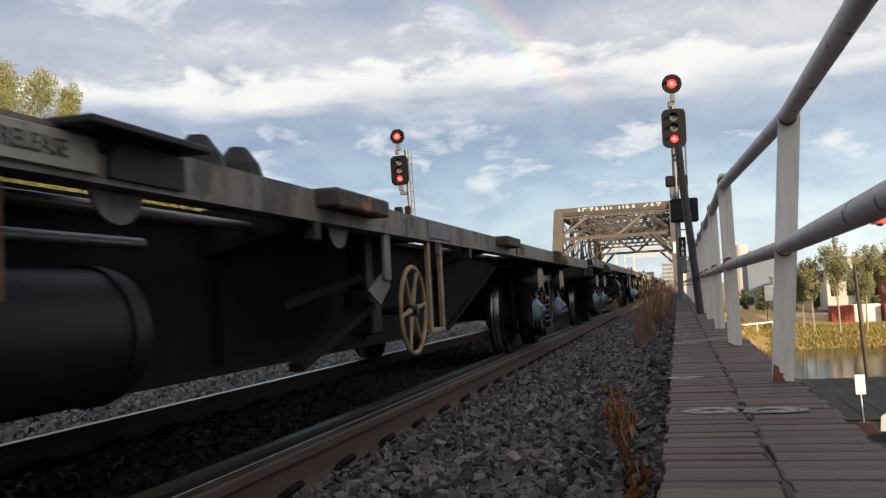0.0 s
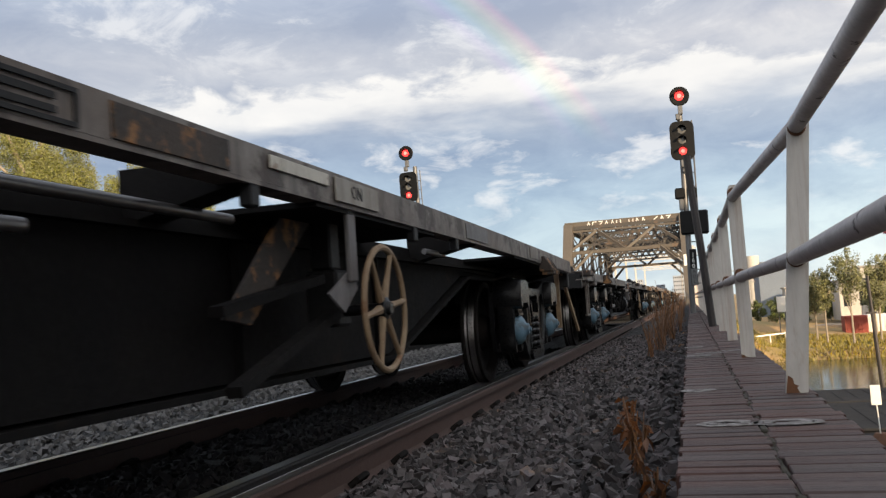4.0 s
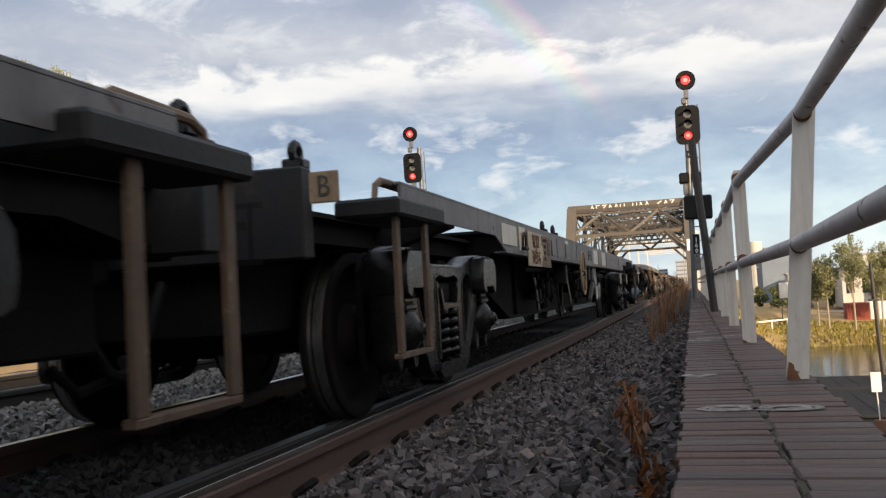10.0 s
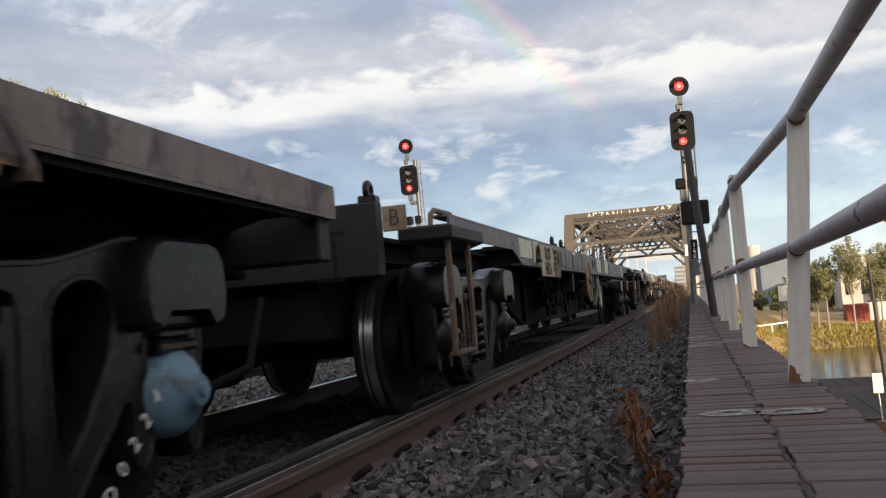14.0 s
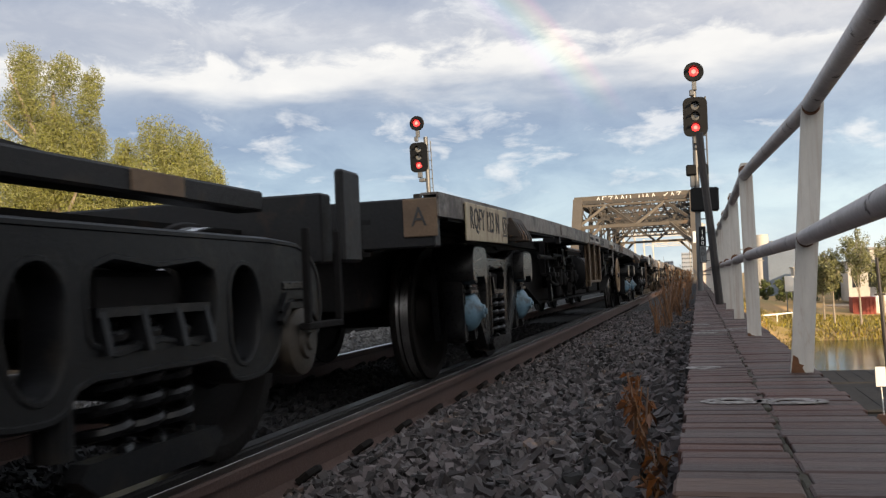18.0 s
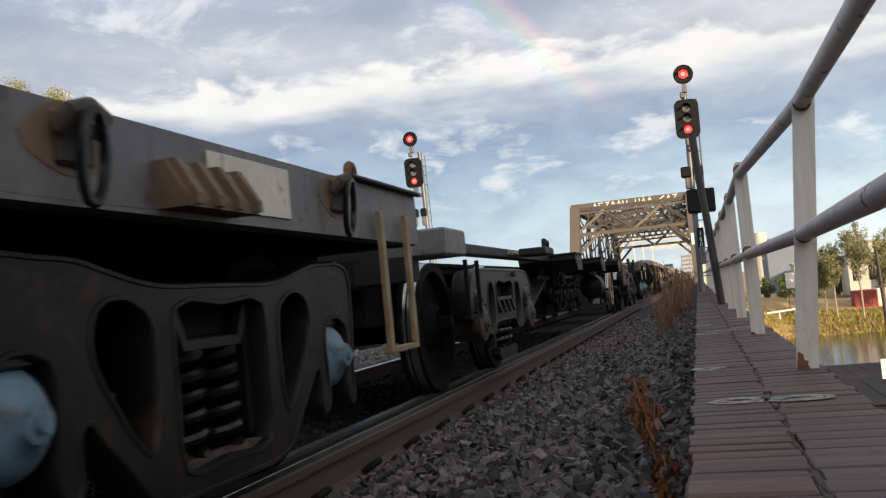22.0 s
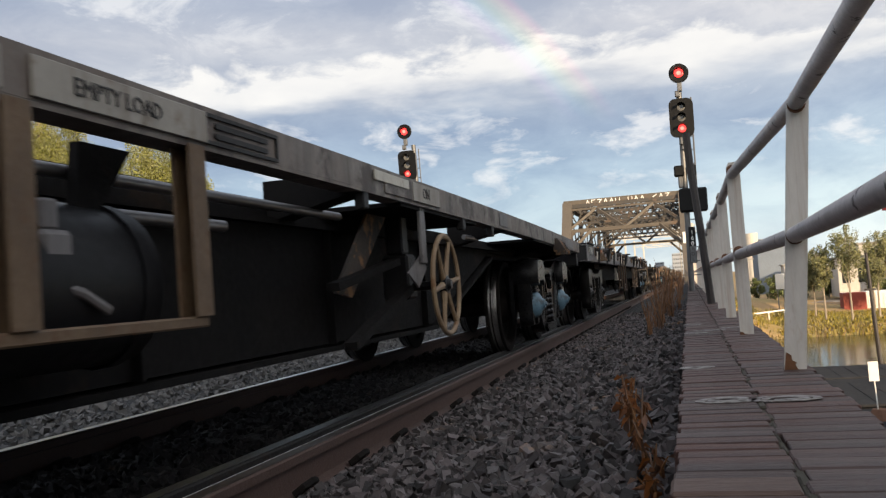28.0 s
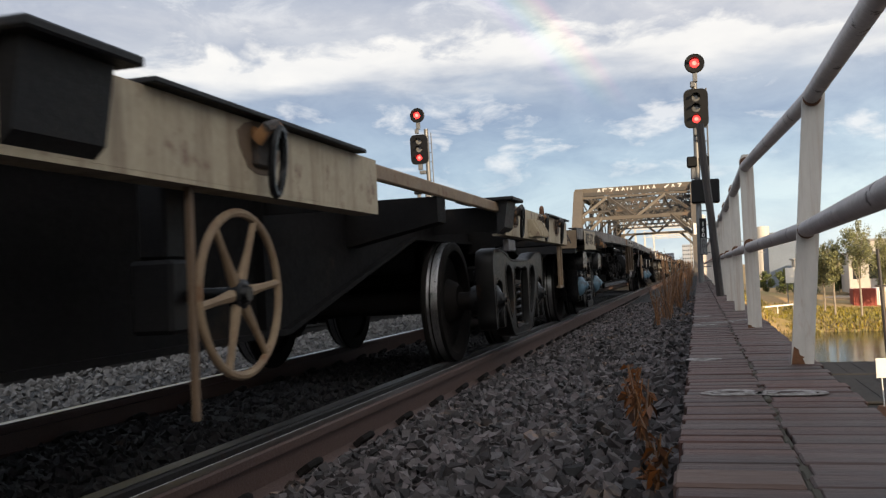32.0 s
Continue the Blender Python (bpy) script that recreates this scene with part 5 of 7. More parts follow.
    for y in (pm + .74, pm + 1.63):
        part("sill_plate", Geo().box(1.249, 1.262, y - .09, y + .09, .905, 1.045, .012), M["grey"], w, "raised grey plate on the sill")
    for y in (pm - 1.68, hw + 4.0, hw + 5.1, hw + 6.4):
        part("sill_hole", Geo().tube([(1.2495, y, 1.01), (1.2515, y, 1.01)], .014, 10), M["ink"], w)
    return w, L, b1, b2, hw


def spine_wagon(u0, u1, ub1, ub2, uhw, label):
    """Black spine wagon: one deep girder with flared brackets."""
    L, b1, b2, hw = u0 - u1, ub1 - u0, ub2 - u0, uhw - u0
    w = thing("freight_wagon", label, "freight wagon", GROUP, pose(X_MID, u0, 0))
    girder(w, L, b1, b2, .62, .86, .34, up=.80, end_z=.72)
    for sx in (1, -1):
        part("edge_rail", Geo().box(sx * .90 - .06, sx * .90 + .06, -L + .4, -.4, .893, .962, .008), M["black"], w, "black steel edge rail")
    headstock(w, 0, 1, 1.05, .72, .98, "black")
    headstock(w, -L, -1, 1.0, .72, .98, "black")
    bogie(w, b1, "tan", 1)
    bogie(w, b2, "tan", 1)
    coupler(w, 0, 1)
    coupler(w, -L, -1)
    handwheel(w, hw - .24, .545, 1.18, .95)
    u = lambda v: v - u0
    for yc in (u(-79.1), u(-81.55), u(-84.0)):
        for sx in (1, -1):
            g = Geo()
            x0, x1 = (.6, 1.25) if sx > 0 else (-1.25, -.6)
            g.prism([(yc + .26, .945), (yc + .28, .79), (yc - .10, .79), (yc - .27, .90), (yc - .27, .945)], x0, x1)
            g.prism([(yc + .26, .80), (yc + .20, .80), (yc - 1.1, .47), (yc - .95, .47)], .62 if sx > 0 else -.86, .86 if sx > 0 else -.62)
            g.box(min(x0, x1) - .0, max(x0, x1) + .02, yc - .30, yc + .30, .945, .963, .004)
            br = part("outrigger", g, M["black"], w, "flared black steel container outrigger")
            if sx > 0:
                patch(w, yc - .19, yc + .22, .882, .930, "stain", 1.2525)
    eye(w, u(-79.16), 1.10, .963, "iron"), eye(w, u(-78.92), 1.12, .963, "iron")
    lettering("FRAME", .055, M["tan"], w, on_side(1.2535, u(-79.0), .855), label="faded stencilled word")
    # large number board
    y0, y1 = u(-78.77), u(-77.48)
    part("number_board", Geo().box(1.25, 1.262, y0, y1, .57, .92, .003), M["black"], w, "large black number board with faded lettering")
    lettering("CQBY", .15, M["tan"], w, on_side(1.264, y0 + .27, .81), label="faded stencilled class code")
    lettering("2123-V", .15, M["tan"], w, on_side(1.264, y0 + .33, .655), label="faded stencilled number")
    patch(w, y1 - .42, y1 - .55, .74, .83, "orange", 1.265)
    for a, b in ((.03, .30), (.36, .62), (.66, .98), (1.02, 1.26)):
        patch(w, y0 + a, y0 + b, .899, .917, "cream", 1.2625)
    part("label_clip", Geo().tube([(1.27, y1 - .60, .66), (1.275, y1 - .59, .74), (1.275, y1 - .5, .78), (1.275, y1 - .43, .74), (1.27, y1 - .42, .68)], .009, 6), M["black"], w)
    g = Geo()
    a, b, c, d = y1 - .33, y1 - .03, .60, .89
    for s_ in ((a, a + .02, c, d), (b - .02, b, c, d), (a, b, c, c + .02), (a, b, d - .02, d)):
        g.box(1.262, 1.2655, s_[0], s_[1], s_[2], s_[3])
    g.strip([(a + .06, c + .06), ((a + b) / 2, d - .06), (b - .06, c + .06), (a + .06, c + .06)], .018, 1.262, 1.2655)
    part("triangle_sign", g, M["tan"], w, "faded framed triangle sign")
    tank(w, u(-81.25), u(-80.68), 1.0, .60, .155)
    for y in (u(-83.2), u(-83.7), u(-82.6)):
        valve_gear(w, y, .92, .55)
    part("tank_stay", Geo().beam((1.12, u(-81.15), .36), (1.12, u(-81.22), .55), .03, .03).beam((1.12, u(-80.68), .36), (1.12, u(-80.78), .55), .03, .03).beam((.8, u(-82.2), .36), (1.15, u(-80.6), .36), .03, .03), M["under"], w)
    for y in (b1 - .9, b2 + 1.55):
        part("lock_block", Geo().box(1.0, 1.25, y - .22, y + .22, .905, .965, .01).tube([(1.2, y + .15, .955), (1.2, y + .15, 1.01), (1.2, y + .02, 1.02), (1.2, y + .02, .955)], .026, 6), M["black"], w)
    patch(w, b1 + .25, b1 + .5, .90, .958, "stain", .963)
    lettering("2007-06", .05, M["under"], w, on_side(1.135, b2 + .42, .745), label="cast date on the bogie frame")
    part("slant_plate", Geo().beam((.55, b1 - .05, 1.02), (.55, b1 + .42, .985), .36, .012), M["black"], w, "slanted black plate on the deck")
    part("end_plate", Geo().box(1.12, 1.16, -.12, .06, .72, 1.06, .01), M["black"], w)
    for y in (b1 + 1.0, b2 - 1.0):
        step_frame(w, y - .14, y + .12, .52, .82, 1.2, "under", .025)
    lettering("EMPTY LIFT WAGON", .05, M["cream"], w, on_side(.963, b2 + 1.3, .932), label="faded lettering")
    eye(w, -L + .15, .75, .985)
    part("end_box", Geo().box(.82, 1.2, -L, -L + .42, .84, .98, .012), M["grey"], w, "grey steel end box")
    patch(w, -L - .0, -L + .02, .86, .95, "cream", 1.0)
    return w, L, b1, b2, hw


def ringed_wagon(u0, u1, ub1, ub2, uhw, label, deep=True, caps="blue", rings=(), brackets=(), sill="grey", gaps=None, hwz=.61):
    """Container flat with a deep side sill, lashing rings and overhanging brackets."""
    L, b1, b2, hw = u0 - u1, ub1 - u0, ub2 - u0, uhw - u0
    w = thing("freight_wagon", label, "freight wagon", GROUP, pose(X_MID, u0, 0))
    girder(w, L, b1, b2, .70, 1.0, .43, up=.86)
    side_sills(w, L, .878, 1.058, sill, segs=gaps)
    if gaps:
        part("edge_rail", Geo().box(1.21, 1.245, -L + .3, -.3, 1.0, 1.06, .006), M["tan"], w, "tan painted edge rail")
        for a, b in gaps:
            for sx in (1, -1):
                for y in (a - .015, b):
                    part("sill_return", Geo().box(.7 if sx > 0 else -1.24, 1.24 if sx > 0 else -.7, y, y + .015, .89, 1.05), M["under"], w)
    else:
        part("deck_plate", Geo().box(-1.235, 1.235, -L, 0, 1.03, 1.05), M["under"], w)
        part("skirt_beam", Geo().box(.95, 1.0, b2 + 1.3, b1 - 1.3, .62, .90), M["under"], w)
    headstock(w, 0, 1, 1.24, .86, 1.055, "black")
    headstock(w, -L, -1, 1.24, .86, 1.055, "black")
    bogie(w, b1, caps, 2)
    bogie(w, b2, "dark", 2)
    coupler(w, 0, 1)
    coupler(w, -L, -1)
    handwheel(w, hw, hwz, 1.22, .92)
    for r in rings:
        ring(w, r - u0, .992, 1.25)
    for r in brackets:
        bracket(w, r - u0, 1.25, 1.068)
    cross_bearers(w, [b1 + .2, b1 - 2.2, hw - 1, hw - 3, b2 + 2.2, b2 - .2], .70, 1.235, 1.0, .22, .12)
    valve_gear(w, hw - 2.4, .95, .60)
    return w, L, b1, b2, hw


# ---- bridge, signals, surroundings ----
def make_bridge():
    br = thing("truss_bridge", "through-truss railway bridge of buff-painted riveted steel", "bridge", kind="structure")
    xl, xr = -7.55, 0.05
    y0, panel, n = BRIDGE_Y - 3.2, 6.4, 6
    top, low = 5.86, -0.9
    slant = 5.0
    yb, yt = y0, y0 + slant
    y1 = y0 + panel * n
    for x in (xl, xr):
        part("bottom_chord", Geo().beam((x, y0 - 1, low), (x, y1 + 1, low), .45, .6), M["lattice"], br)
        part("top_chord", Geo().beam((x, yt - .2, top), (x, y1 - slant + .2, top), .5, .5), M["truss"], br)
        part("end_post", Geo().beam((x, y0, low), (x, yt, top), .62, .55, up=(0, 1, 0)), M["truss"], br, "inclined steel end post")
        part("end_post", Geo().beam((x, y1, low), (x, y1 - slant, top), .62, .55, up=(0, 1, 0)), M["truss"], br, "inclined steel end post")
        ys = [yt + (y1 - slant - yt) * k / (n - 2) for k in range(n - 1)]
        for k, y in enumerate(ys):
            for dy in (-.14, .14):
                part("vertical", Geo().beam((x, y + dy, low), (x, y + dy, top), .30, .05), M["lattice"], br)
            lace = Geo()
            z = low + .5
            s_ = 1
            while z < top - .5:
                lace.beam((x, y - .14 * s_, z), (x, y + .14 * s_, z + .32), .26, .02)
                z += .32
                s_ = -s_
            part("lacing", lace, M["lattice"], br)
            if k < len(ys) - 1:
                a, b = (top, low) if k % 2 == 0 else (low, top)
                for dx in (-.12, .12):
                    part("diagonal", Geo().beam((x + dx, y, a), (x + dx, ys[k + 1], b), .06, .22), M["lattice"], br)
                part("counter_brace", Geo().beam((x, y, b), (x, ys[k + 1], a), .05, .10), M["lattice"], br)
    # portal: top beam, lower strut, triangular lattice and knee braces, in the plane of the end posts
    def on(z):
        return y0 + slant * (z - low) / (top - low)
    for yy, sgn in ((0, 1), (1, -1)):
        Y = (lambda z: on(z)) if yy == 0 else (lambda z: y0 + y1 - on(z))
        part("portal_beam", Geo().beam((xl - .25, Y(top), top + .05), (xr + .25, Y(top), top + .05), .14, .52), M["truss"], br, "buff steel portal beam with sprayed white marks")
        zt, zb = top - .35, top - 1.85
        for z, d in ((zt, .14), (zb, .22)):
            part("portal_strut", Geo().beam((xl, Y(z), z), (xr, Y(z), z), .12, d), M["truss"], br)
        k = 4
        xs = [xl + (xr - xl) * i / k for i in range(k + 1)]
        for i in range(k):
            a, b = (zb, zt) if i % 2 == 0 else (zt, zb)
            part("portal_brace", Geo().beam((xs[i], Y(a), a), (xs[i + 1], Y(b), b), .12, .17), M["truss"], br)
        for x, s_ in ((xl, 1), (xr, -1)):
            part("knee_brace", Geo().beam((x + s_ * .1, Y(zb - 1.5), zb - 1.5), (x + s_ * 1.6, Y(zb), zb), .12, .18), M["truss"], br)
            part("gusset", Geo().prism([(x, zb + .1), (x + s_ * .8, zb + .1), (x, zb - .7)], Y(zb) - .03, Y(zb) + .03, "y"), M["truss"], br)
    # sway frames and top laterals
    ys = [yt + (y1 - slant - yt) * k / (n - 2) for k in range(n - 1)]
    for i, y in enumerate(ys):
        part("sway_strut", Geo().beam((xl, y, top - .1), (xr, y, top - .1), .2, .25).beam((xl, y, top - 1.3), (xr, y, top - 1.3), .14, .14), M["lattice"], br)
        k = 14
        g = Geo()
        for j in range(k):
            g.beam((xl + (xr - xl) * j / k, y + .12, top - .2 if j % 2 else top - 1.3), (xl + (xr - xl) * (j + 1) / k, y + .12, top - 1.3 if j % 2 else top - .2), .05, .07)
            xa, xb = xl + (xr - xl) * j / k, xl + (xr - xl) * (j + 1) / k
            a, b = (top - 1.3, top - .2) if j % 2 else (top - .2, top - 1.3)
            g.beam((xa, y, a), (xb, y, b), .08, .09)
        part("sway_lattice", g, M["lattice"], br)
        for x, s_ in ((xl, 1), (xr, -1)):
            part("knee_brace", Geo().beam((x, y, top - 2.8), (x + s_ * 1.5, y, top - 1.3), .1, .12), M["truss"], br)
        if i < len(ys) - 1:
            xm = (xl + xr) / 2
            for p, q in (((xl, y), (xr, ys[i + 1])), ((xr, y), (xl, ys[i + 1])), ((xl, y), (xm, (y + ys[i + 1]) / 2))):
                lat = Geo().beam((p[0], p[1], top - .18), (q[0], q[1], top - .18), .10, .05).beam((p[0], p[1], top + .18), (q[0], q[1], top + .18), .10, .05)
                for j in range(18):
                    a, b = j / 18, (j + 1) / 18
                    s_ = 1 if j % 2 else -1
                    lat.beam((p[0] + (q[0] - p[0]) * a, p[1] + (q[1] - p[1]) * a, top - .18 * s_), (p[0] + (q[0] - p[0]) * b, p[1] + (q[1] - p[1]) * b, top + .18 * s_), .05, .06)
                part("top_lateral", lat, M["lattice"], br, "laced steel lateral")
    # sprayed marks on the portal, unreadable
    rnd = random.Random(8)
    x = xl + 1.25
    yp = on(top) - .085
    for word in (6, 3, 3):
        for _ in range(word):
            g = Geo()
            w, b, t = .26, top - .10, top + .22
            form = rnd.choice((((0, t), (0, b), (w, b), (w, t)), ((0, b), (w / 2, t), (w, b)), ((w, t), (0, t), (0, b), (w, b)), ((0, t), (w, t), (0, b), (w, b)), ((w, t), (0, (t + b) / 2), (w, b))))
            g.strip([(x + p, z) for p, z in form], .055, yp - .004, yp, "y")
            part("paint_bar", g, M["signwhite"], br, "sprayed white bars")
            x += .40
        x += .42
    deck = Geo()
    deck.box(xl + .3, xr - .3, y0 - 1, y1 + 1, -.75, -.30)
    part("bridge_deck", deck, M["sleeper"], br, "dark timber bridge deck")
    for y in (y0 - 2.2, y1 + 1.0):
        ab = Geo()
        ab.box(xl - 1.5, 1.0, y, y + 2.6, -9, -.78, .05)
        tagged(part("abutment", ab, M["concrete"]), "weathered concrete bridge abutment at the river", "abutment", kind="structure")
    # white lamp box hung on the right end post
    part("white_plate", Geo().box(xr - .22, xr + .06, on(2.8) - .5, on(2.8) - .42, 2.2, 3.3, .01), M["signwhite"], br, "white enamel plate on the end post")


def lamp_disc(parent, x, y, z, r, lit, core=True):
    if lit:
        part("lamp_lens", Geo().lathe([(0, -.012), (r * .7, -.010), (r, 0), (r, .02), (0, .02)], 18, "y", (x, y, z)), M["red"], parent, "glowing red signal lens", smooth=True)
        part("lamp_core", Geo().lathe([(0, -.018), (r * .45, -.015), (r * .5, -.009), (0, -.009)], 14, "y", (x, y, z)), M["redcore"], parent, "bright lamp core")
    else:
        part("lamp_lens", Geo().lathe([(0, -.012), (r * .7, -.010), (r, 0), (r, .02), (0, .02)], 18, "y", (x, y, z)), M["lens"], parent, "unlit grey signal lens", smooth=True)
    hood = Geo()
    n = 12
    for i in range(n):
        a0, a1 = math.pi * i / n, math.pi * (i + 1) / n
        rr = r * 1.12
        q = [(x + rr * math.cos(a), z + rr * math.sin(a)) for a in (a0, a1)]
        hood.add([(q[0][0], y - .13, q[0][1]), (q[1][0], y - .13, q[1][1]), (q[1][0], y + .01, q[1][1]), (q[0][0], y + .01, q[0][1])], [(0, 1, 2, 3)])
    part("hood", hood, M["signal"], parent)


def make_signal(x, y, z_top, tilt, scale, base_z, right):
    """Colour light signal: a round marker head over a three-lamp head on a mast."""
    s_ = thing("railway_signal", "black railway signal with two red lamps on a grey mast", "railway signal", "signals beside the track",
               pose(x, y, 0, 0, tilt, 0) )
    k = scale
    zt = z_top
    g = Geo().lathe([(0, .06), (.21 * k, .06), (.215 * k, .04), (.215 * k, -.0), (.20 * k, -.012), (0, -.0)], 28, "y", (0, 0, zt))
    hd = part("marker_head", g, M["signal"], s_, "round black marker head", smooth=True)
    lamp_disc(hd, 0, -.02, zt, .10 * k, True)
    part("bracket", Geo().box(-.05 * k, .05 * k, .0, .12, zt - .40 * k, zt - .20 * k, .01).box(-.11 * k, .0, .02, .12, zt - .52 * k, zt - .38 * k, .02), M["mast"], s_, "grey steel bracket")
    zb = zt - .56 * k
    w, h = .26 * k, .86 * k
    prof = []
    for cx, cz, a0 in ((w - .14 * k, zb - .14 * k, 0), (-w + .14 * k, zb - .14 * k, 90), (-w + .14 * k, zb - h + .14 * k, 180), (w - .14 * k, zb - h + .14 * k, 270)):
        for j in range(5):
            a = radians(a0 + j * 22.5)
            prof.append((cx + .14 * k * math.cos(a), cz + .14 * k * math.sin(a)))
    hd = part("lamp_head", Geo().prism(prof, 0, .05, "y").box(-w * .6, w * .6, .05, .25, zb - h + .06, zb - .06, .03), M["signal"], s_, "black three-lamp signal head")
    for i, zz in enumerate((.20, .43, .67)):
        lamp_disc(hd, 0, -.01, zb - zz * k, .085 * k, i == 2)
    z3 = zb - h
    m = Geo().tube([(.20 * k if not right else -.02, .16, zt - .40 * k), (.20 * k if not right else -.02, .16, base_z)], .062 * k, 10)
    part("mast", m, M["mast"], s_, "galvanised steel mast", smooth=True)
    lad = Geo()
    xo = .12 * k if not right else .02
    for dx in (-.0, .20):
        lad.tube([(xo + dx, .32, zt - .5 * k), (xo + dx, .32, base_z)], .018, 6)
    z = base_z + .2
    while z < zt - .6 * k:
        lad.tube([(xo, .32, z), (xo + .20, .32, z)], .012, 5)
        z += .3
    part("ladder", lad, M["mast"], s_, "narrow steel ladder")
    part("bracket", Geo().box(-.06 * k, .06 * k, 0, .12, z3 - .16 * k, z3, .01).box(-.04 * k, .14 * k, .03, .2, z3 - .28 * k, z3 - .18 * k, .02), M["mast"], s_, "grey steel bracket")
    zc = z3 - .62 * k
    part("small_head", Geo().box(-.24 * k, -.02 * k, 0, .22, zc - .24 * k, zc, .03).box(.06 * k, .24 * k, .02, .22, zc - .24 * k, zc, .03), M["signal"], s_, "small black repeater heads")
    part("small_bracket", Geo().box(-.16 * k, -.06 * k, .05, .15, zc - .50 * k, zc - .22 * k, .02).box(.08 * k, .18 * k, .05, .15, zc - .50 * k, zc - .22 * k, .02), M["mast"], s_, "bright metal bracket")
    return s_, zc


def make_signals():
    # right-hand signal, by the boardwalk
    s_, zc = make_signal(.06, 20.0, 4.93, 1.0, .97, .1, True)
    part("case", Geo().box(-.16, .42, .0, .35, zc - 1.0, zc - .50, .03), M["signal"], s_, "black equipment case")
    pl = Geo().box(-.015, .125, -.02, .02, zc - 2.10, zc - 1.33, .004)
    part("number_plate", pl, M["signal"], s_, "tall narrow black identification plate")
    for i, c in enumerate("160"):
        lettering(c, .13, M["signwhite"], s_, Matrix(((1, 0, 0, .055), (0, 0, -1, -.024), (0, 1, 0, zc - 1.455 - i * .117), (0, 0, 0, 1))), label="white numeral")
    part("letter_plate", Geo().box(-.005, .115, -.028, -.021, zc - 2.09, zc - 1.745, .003), M["mast"], s_, "grey letter plate")
    for i, c in enumerate("ADL"):
        lettering(c, .11, M["ink"], s_, Matrix(((1, 0, 0, .055), (0, 0, -1, -.031), (0, 1, 0, zc - 1.80 - i * .113), (0, 0, 0, 1))), label="black letter")
    # left-hand signal beyond the second track
    make_signal(-8.40, 28.0, 5.90, -1.0, 1.12, -.3, False)
    # dark leaning post
    p = thing("leaning_post", "dark leaning steel post bolted beside the boardwalk", "post")
    part("shaft", Geo().tube([(.235, 11.0, WALK_Z - .1), (.172, 11.0, 1.19), (.12, 11.0, 1.86), (.105, 11.0, 2.27)], .044, 8), M["darkpole"], p, smooth=True)


def leaf_cloud(name, centre, radii, n, size, mat, seed, parent, lumps=14, droop=0.3):
    """A crown of many small leaf sprays gathered in uneven clumps, with gaps."""
    rng = np.random.default_rng(seed)
    cs = rng.normal(size=(lumps, 3))
    cs /= np.linalg.norm(cs, axis=1, keepdims=True)
    cs *= (rng.uniform(.25, .85, (lumps, 1)))
    cs[:4] = ((.05, 0, .68), (.42, .1, .48), (-.42, -.1, .50), (.1, .3, .40))
    rs = rng.uniform(.13, .27, lumps)
    which = rng.integers(0, lumps, n)
    d = rng.normal(size=(n, 3))
    d /= np.linalg.norm(d, axis=1, keepdims=True)
    reach = rng.uniform(.12, 1.0, n) ** .45
    sway = 1 + .30 * np.sin(d[:, 0] * 5 + which) * np.cos(d[:, 2] * 6 + which * 1.7)
    p = cs[which] + d * (rs[which] * reach * sway)[:, None]
    p = p * np.array(radii) + np.array(centre)
    a = rng.normal(size=(n, 3))
    a[:, 2] -= droop
    a /= np.linalg.norm(a, axis=1, keepdims=True)
    b = np.cross(a, rng.normal(size=(n, 3)))
    b /= np.linalg.norm(b, axis=1, keepdims=True)
    s_ = (size * rng.uniform(.6, 1.4, n))[:, None]
    V = np.stack([p - a * s_, p + b * s_ * .38, p + a * s_, p - b * s_ * .38], 1).reshape(-1, 3)
    me = bpy.data.meshes.new(name)
    me.vertices.add(len(V))
    me.vertices.foreach_set("co", V.reshape(-1))
    idx = np.arange(len(V))
    me.loops.add(len(V))
    me.loops.foreach_set("vertex_index", idx)
    me.polygons.add(n)
    me.polygons.foreach_set("loop_start", np.arange(0, len(V), 4))
    me.polygons.foreach_set("loop_total", np.full(n, 4))
    me.materials.append(mat)
    me.update(calc_edges=True)
    return part(name, me, parent=parent)


def tree(x, y, z, height, spread, crown_from, leaves, size, mat, seed, label, trunk_r=.18, lean=0.0):
    t = thing("tree", label, "tree", "trees along the railway and river", pose(x, y, z))
    rnd = random.Random(seed)
    g = Geo()
    hx = lean * height
    g.tube([(0, 0, -.4), (hx * .15, 0, height * .25), (hx * .5 + rnd.uniform(-.1, .1), .05, height * .55), (hx, .1, height * .85)], [trunk_r * 1.3, trunk_r, trunk_r * .7, trunk_r * .3], 8)
    part("trunk", g, M["bark"], t, smooth=True)
    for k in range(6):
        a = rnd.uniform(0, 2 * math.pi)
        h0 = height * rnd.uniform(.28, .6)
        h1 = min(height * .93, h0 + height * rnd.uniform(.15, .35))
        r = spread * rnd.uniform(.35, .75)
        part("limb", Geo().tube([(hx * h0 / height, 0, h0), (hx * .6 + r * .5 * math.cos(a), r * .5 * math.sin(a), (h0 + h1) / 2 + .2), (hx * .8 + r * math.cos(a), r * math.sin(a), h1)], [trunk_r * .5, trunk_r * .35, trunk_r * .12], 6), M["bark"], t, smooth=True)
    cz = (crown_from + height) / 2
    leaf_cloud("crown", (hx * .8, 0, cz), (spread, spread, (height - crown_from) / 2 * 1.05), leaves, size, mat, seed, t, lumps=64)
    return t


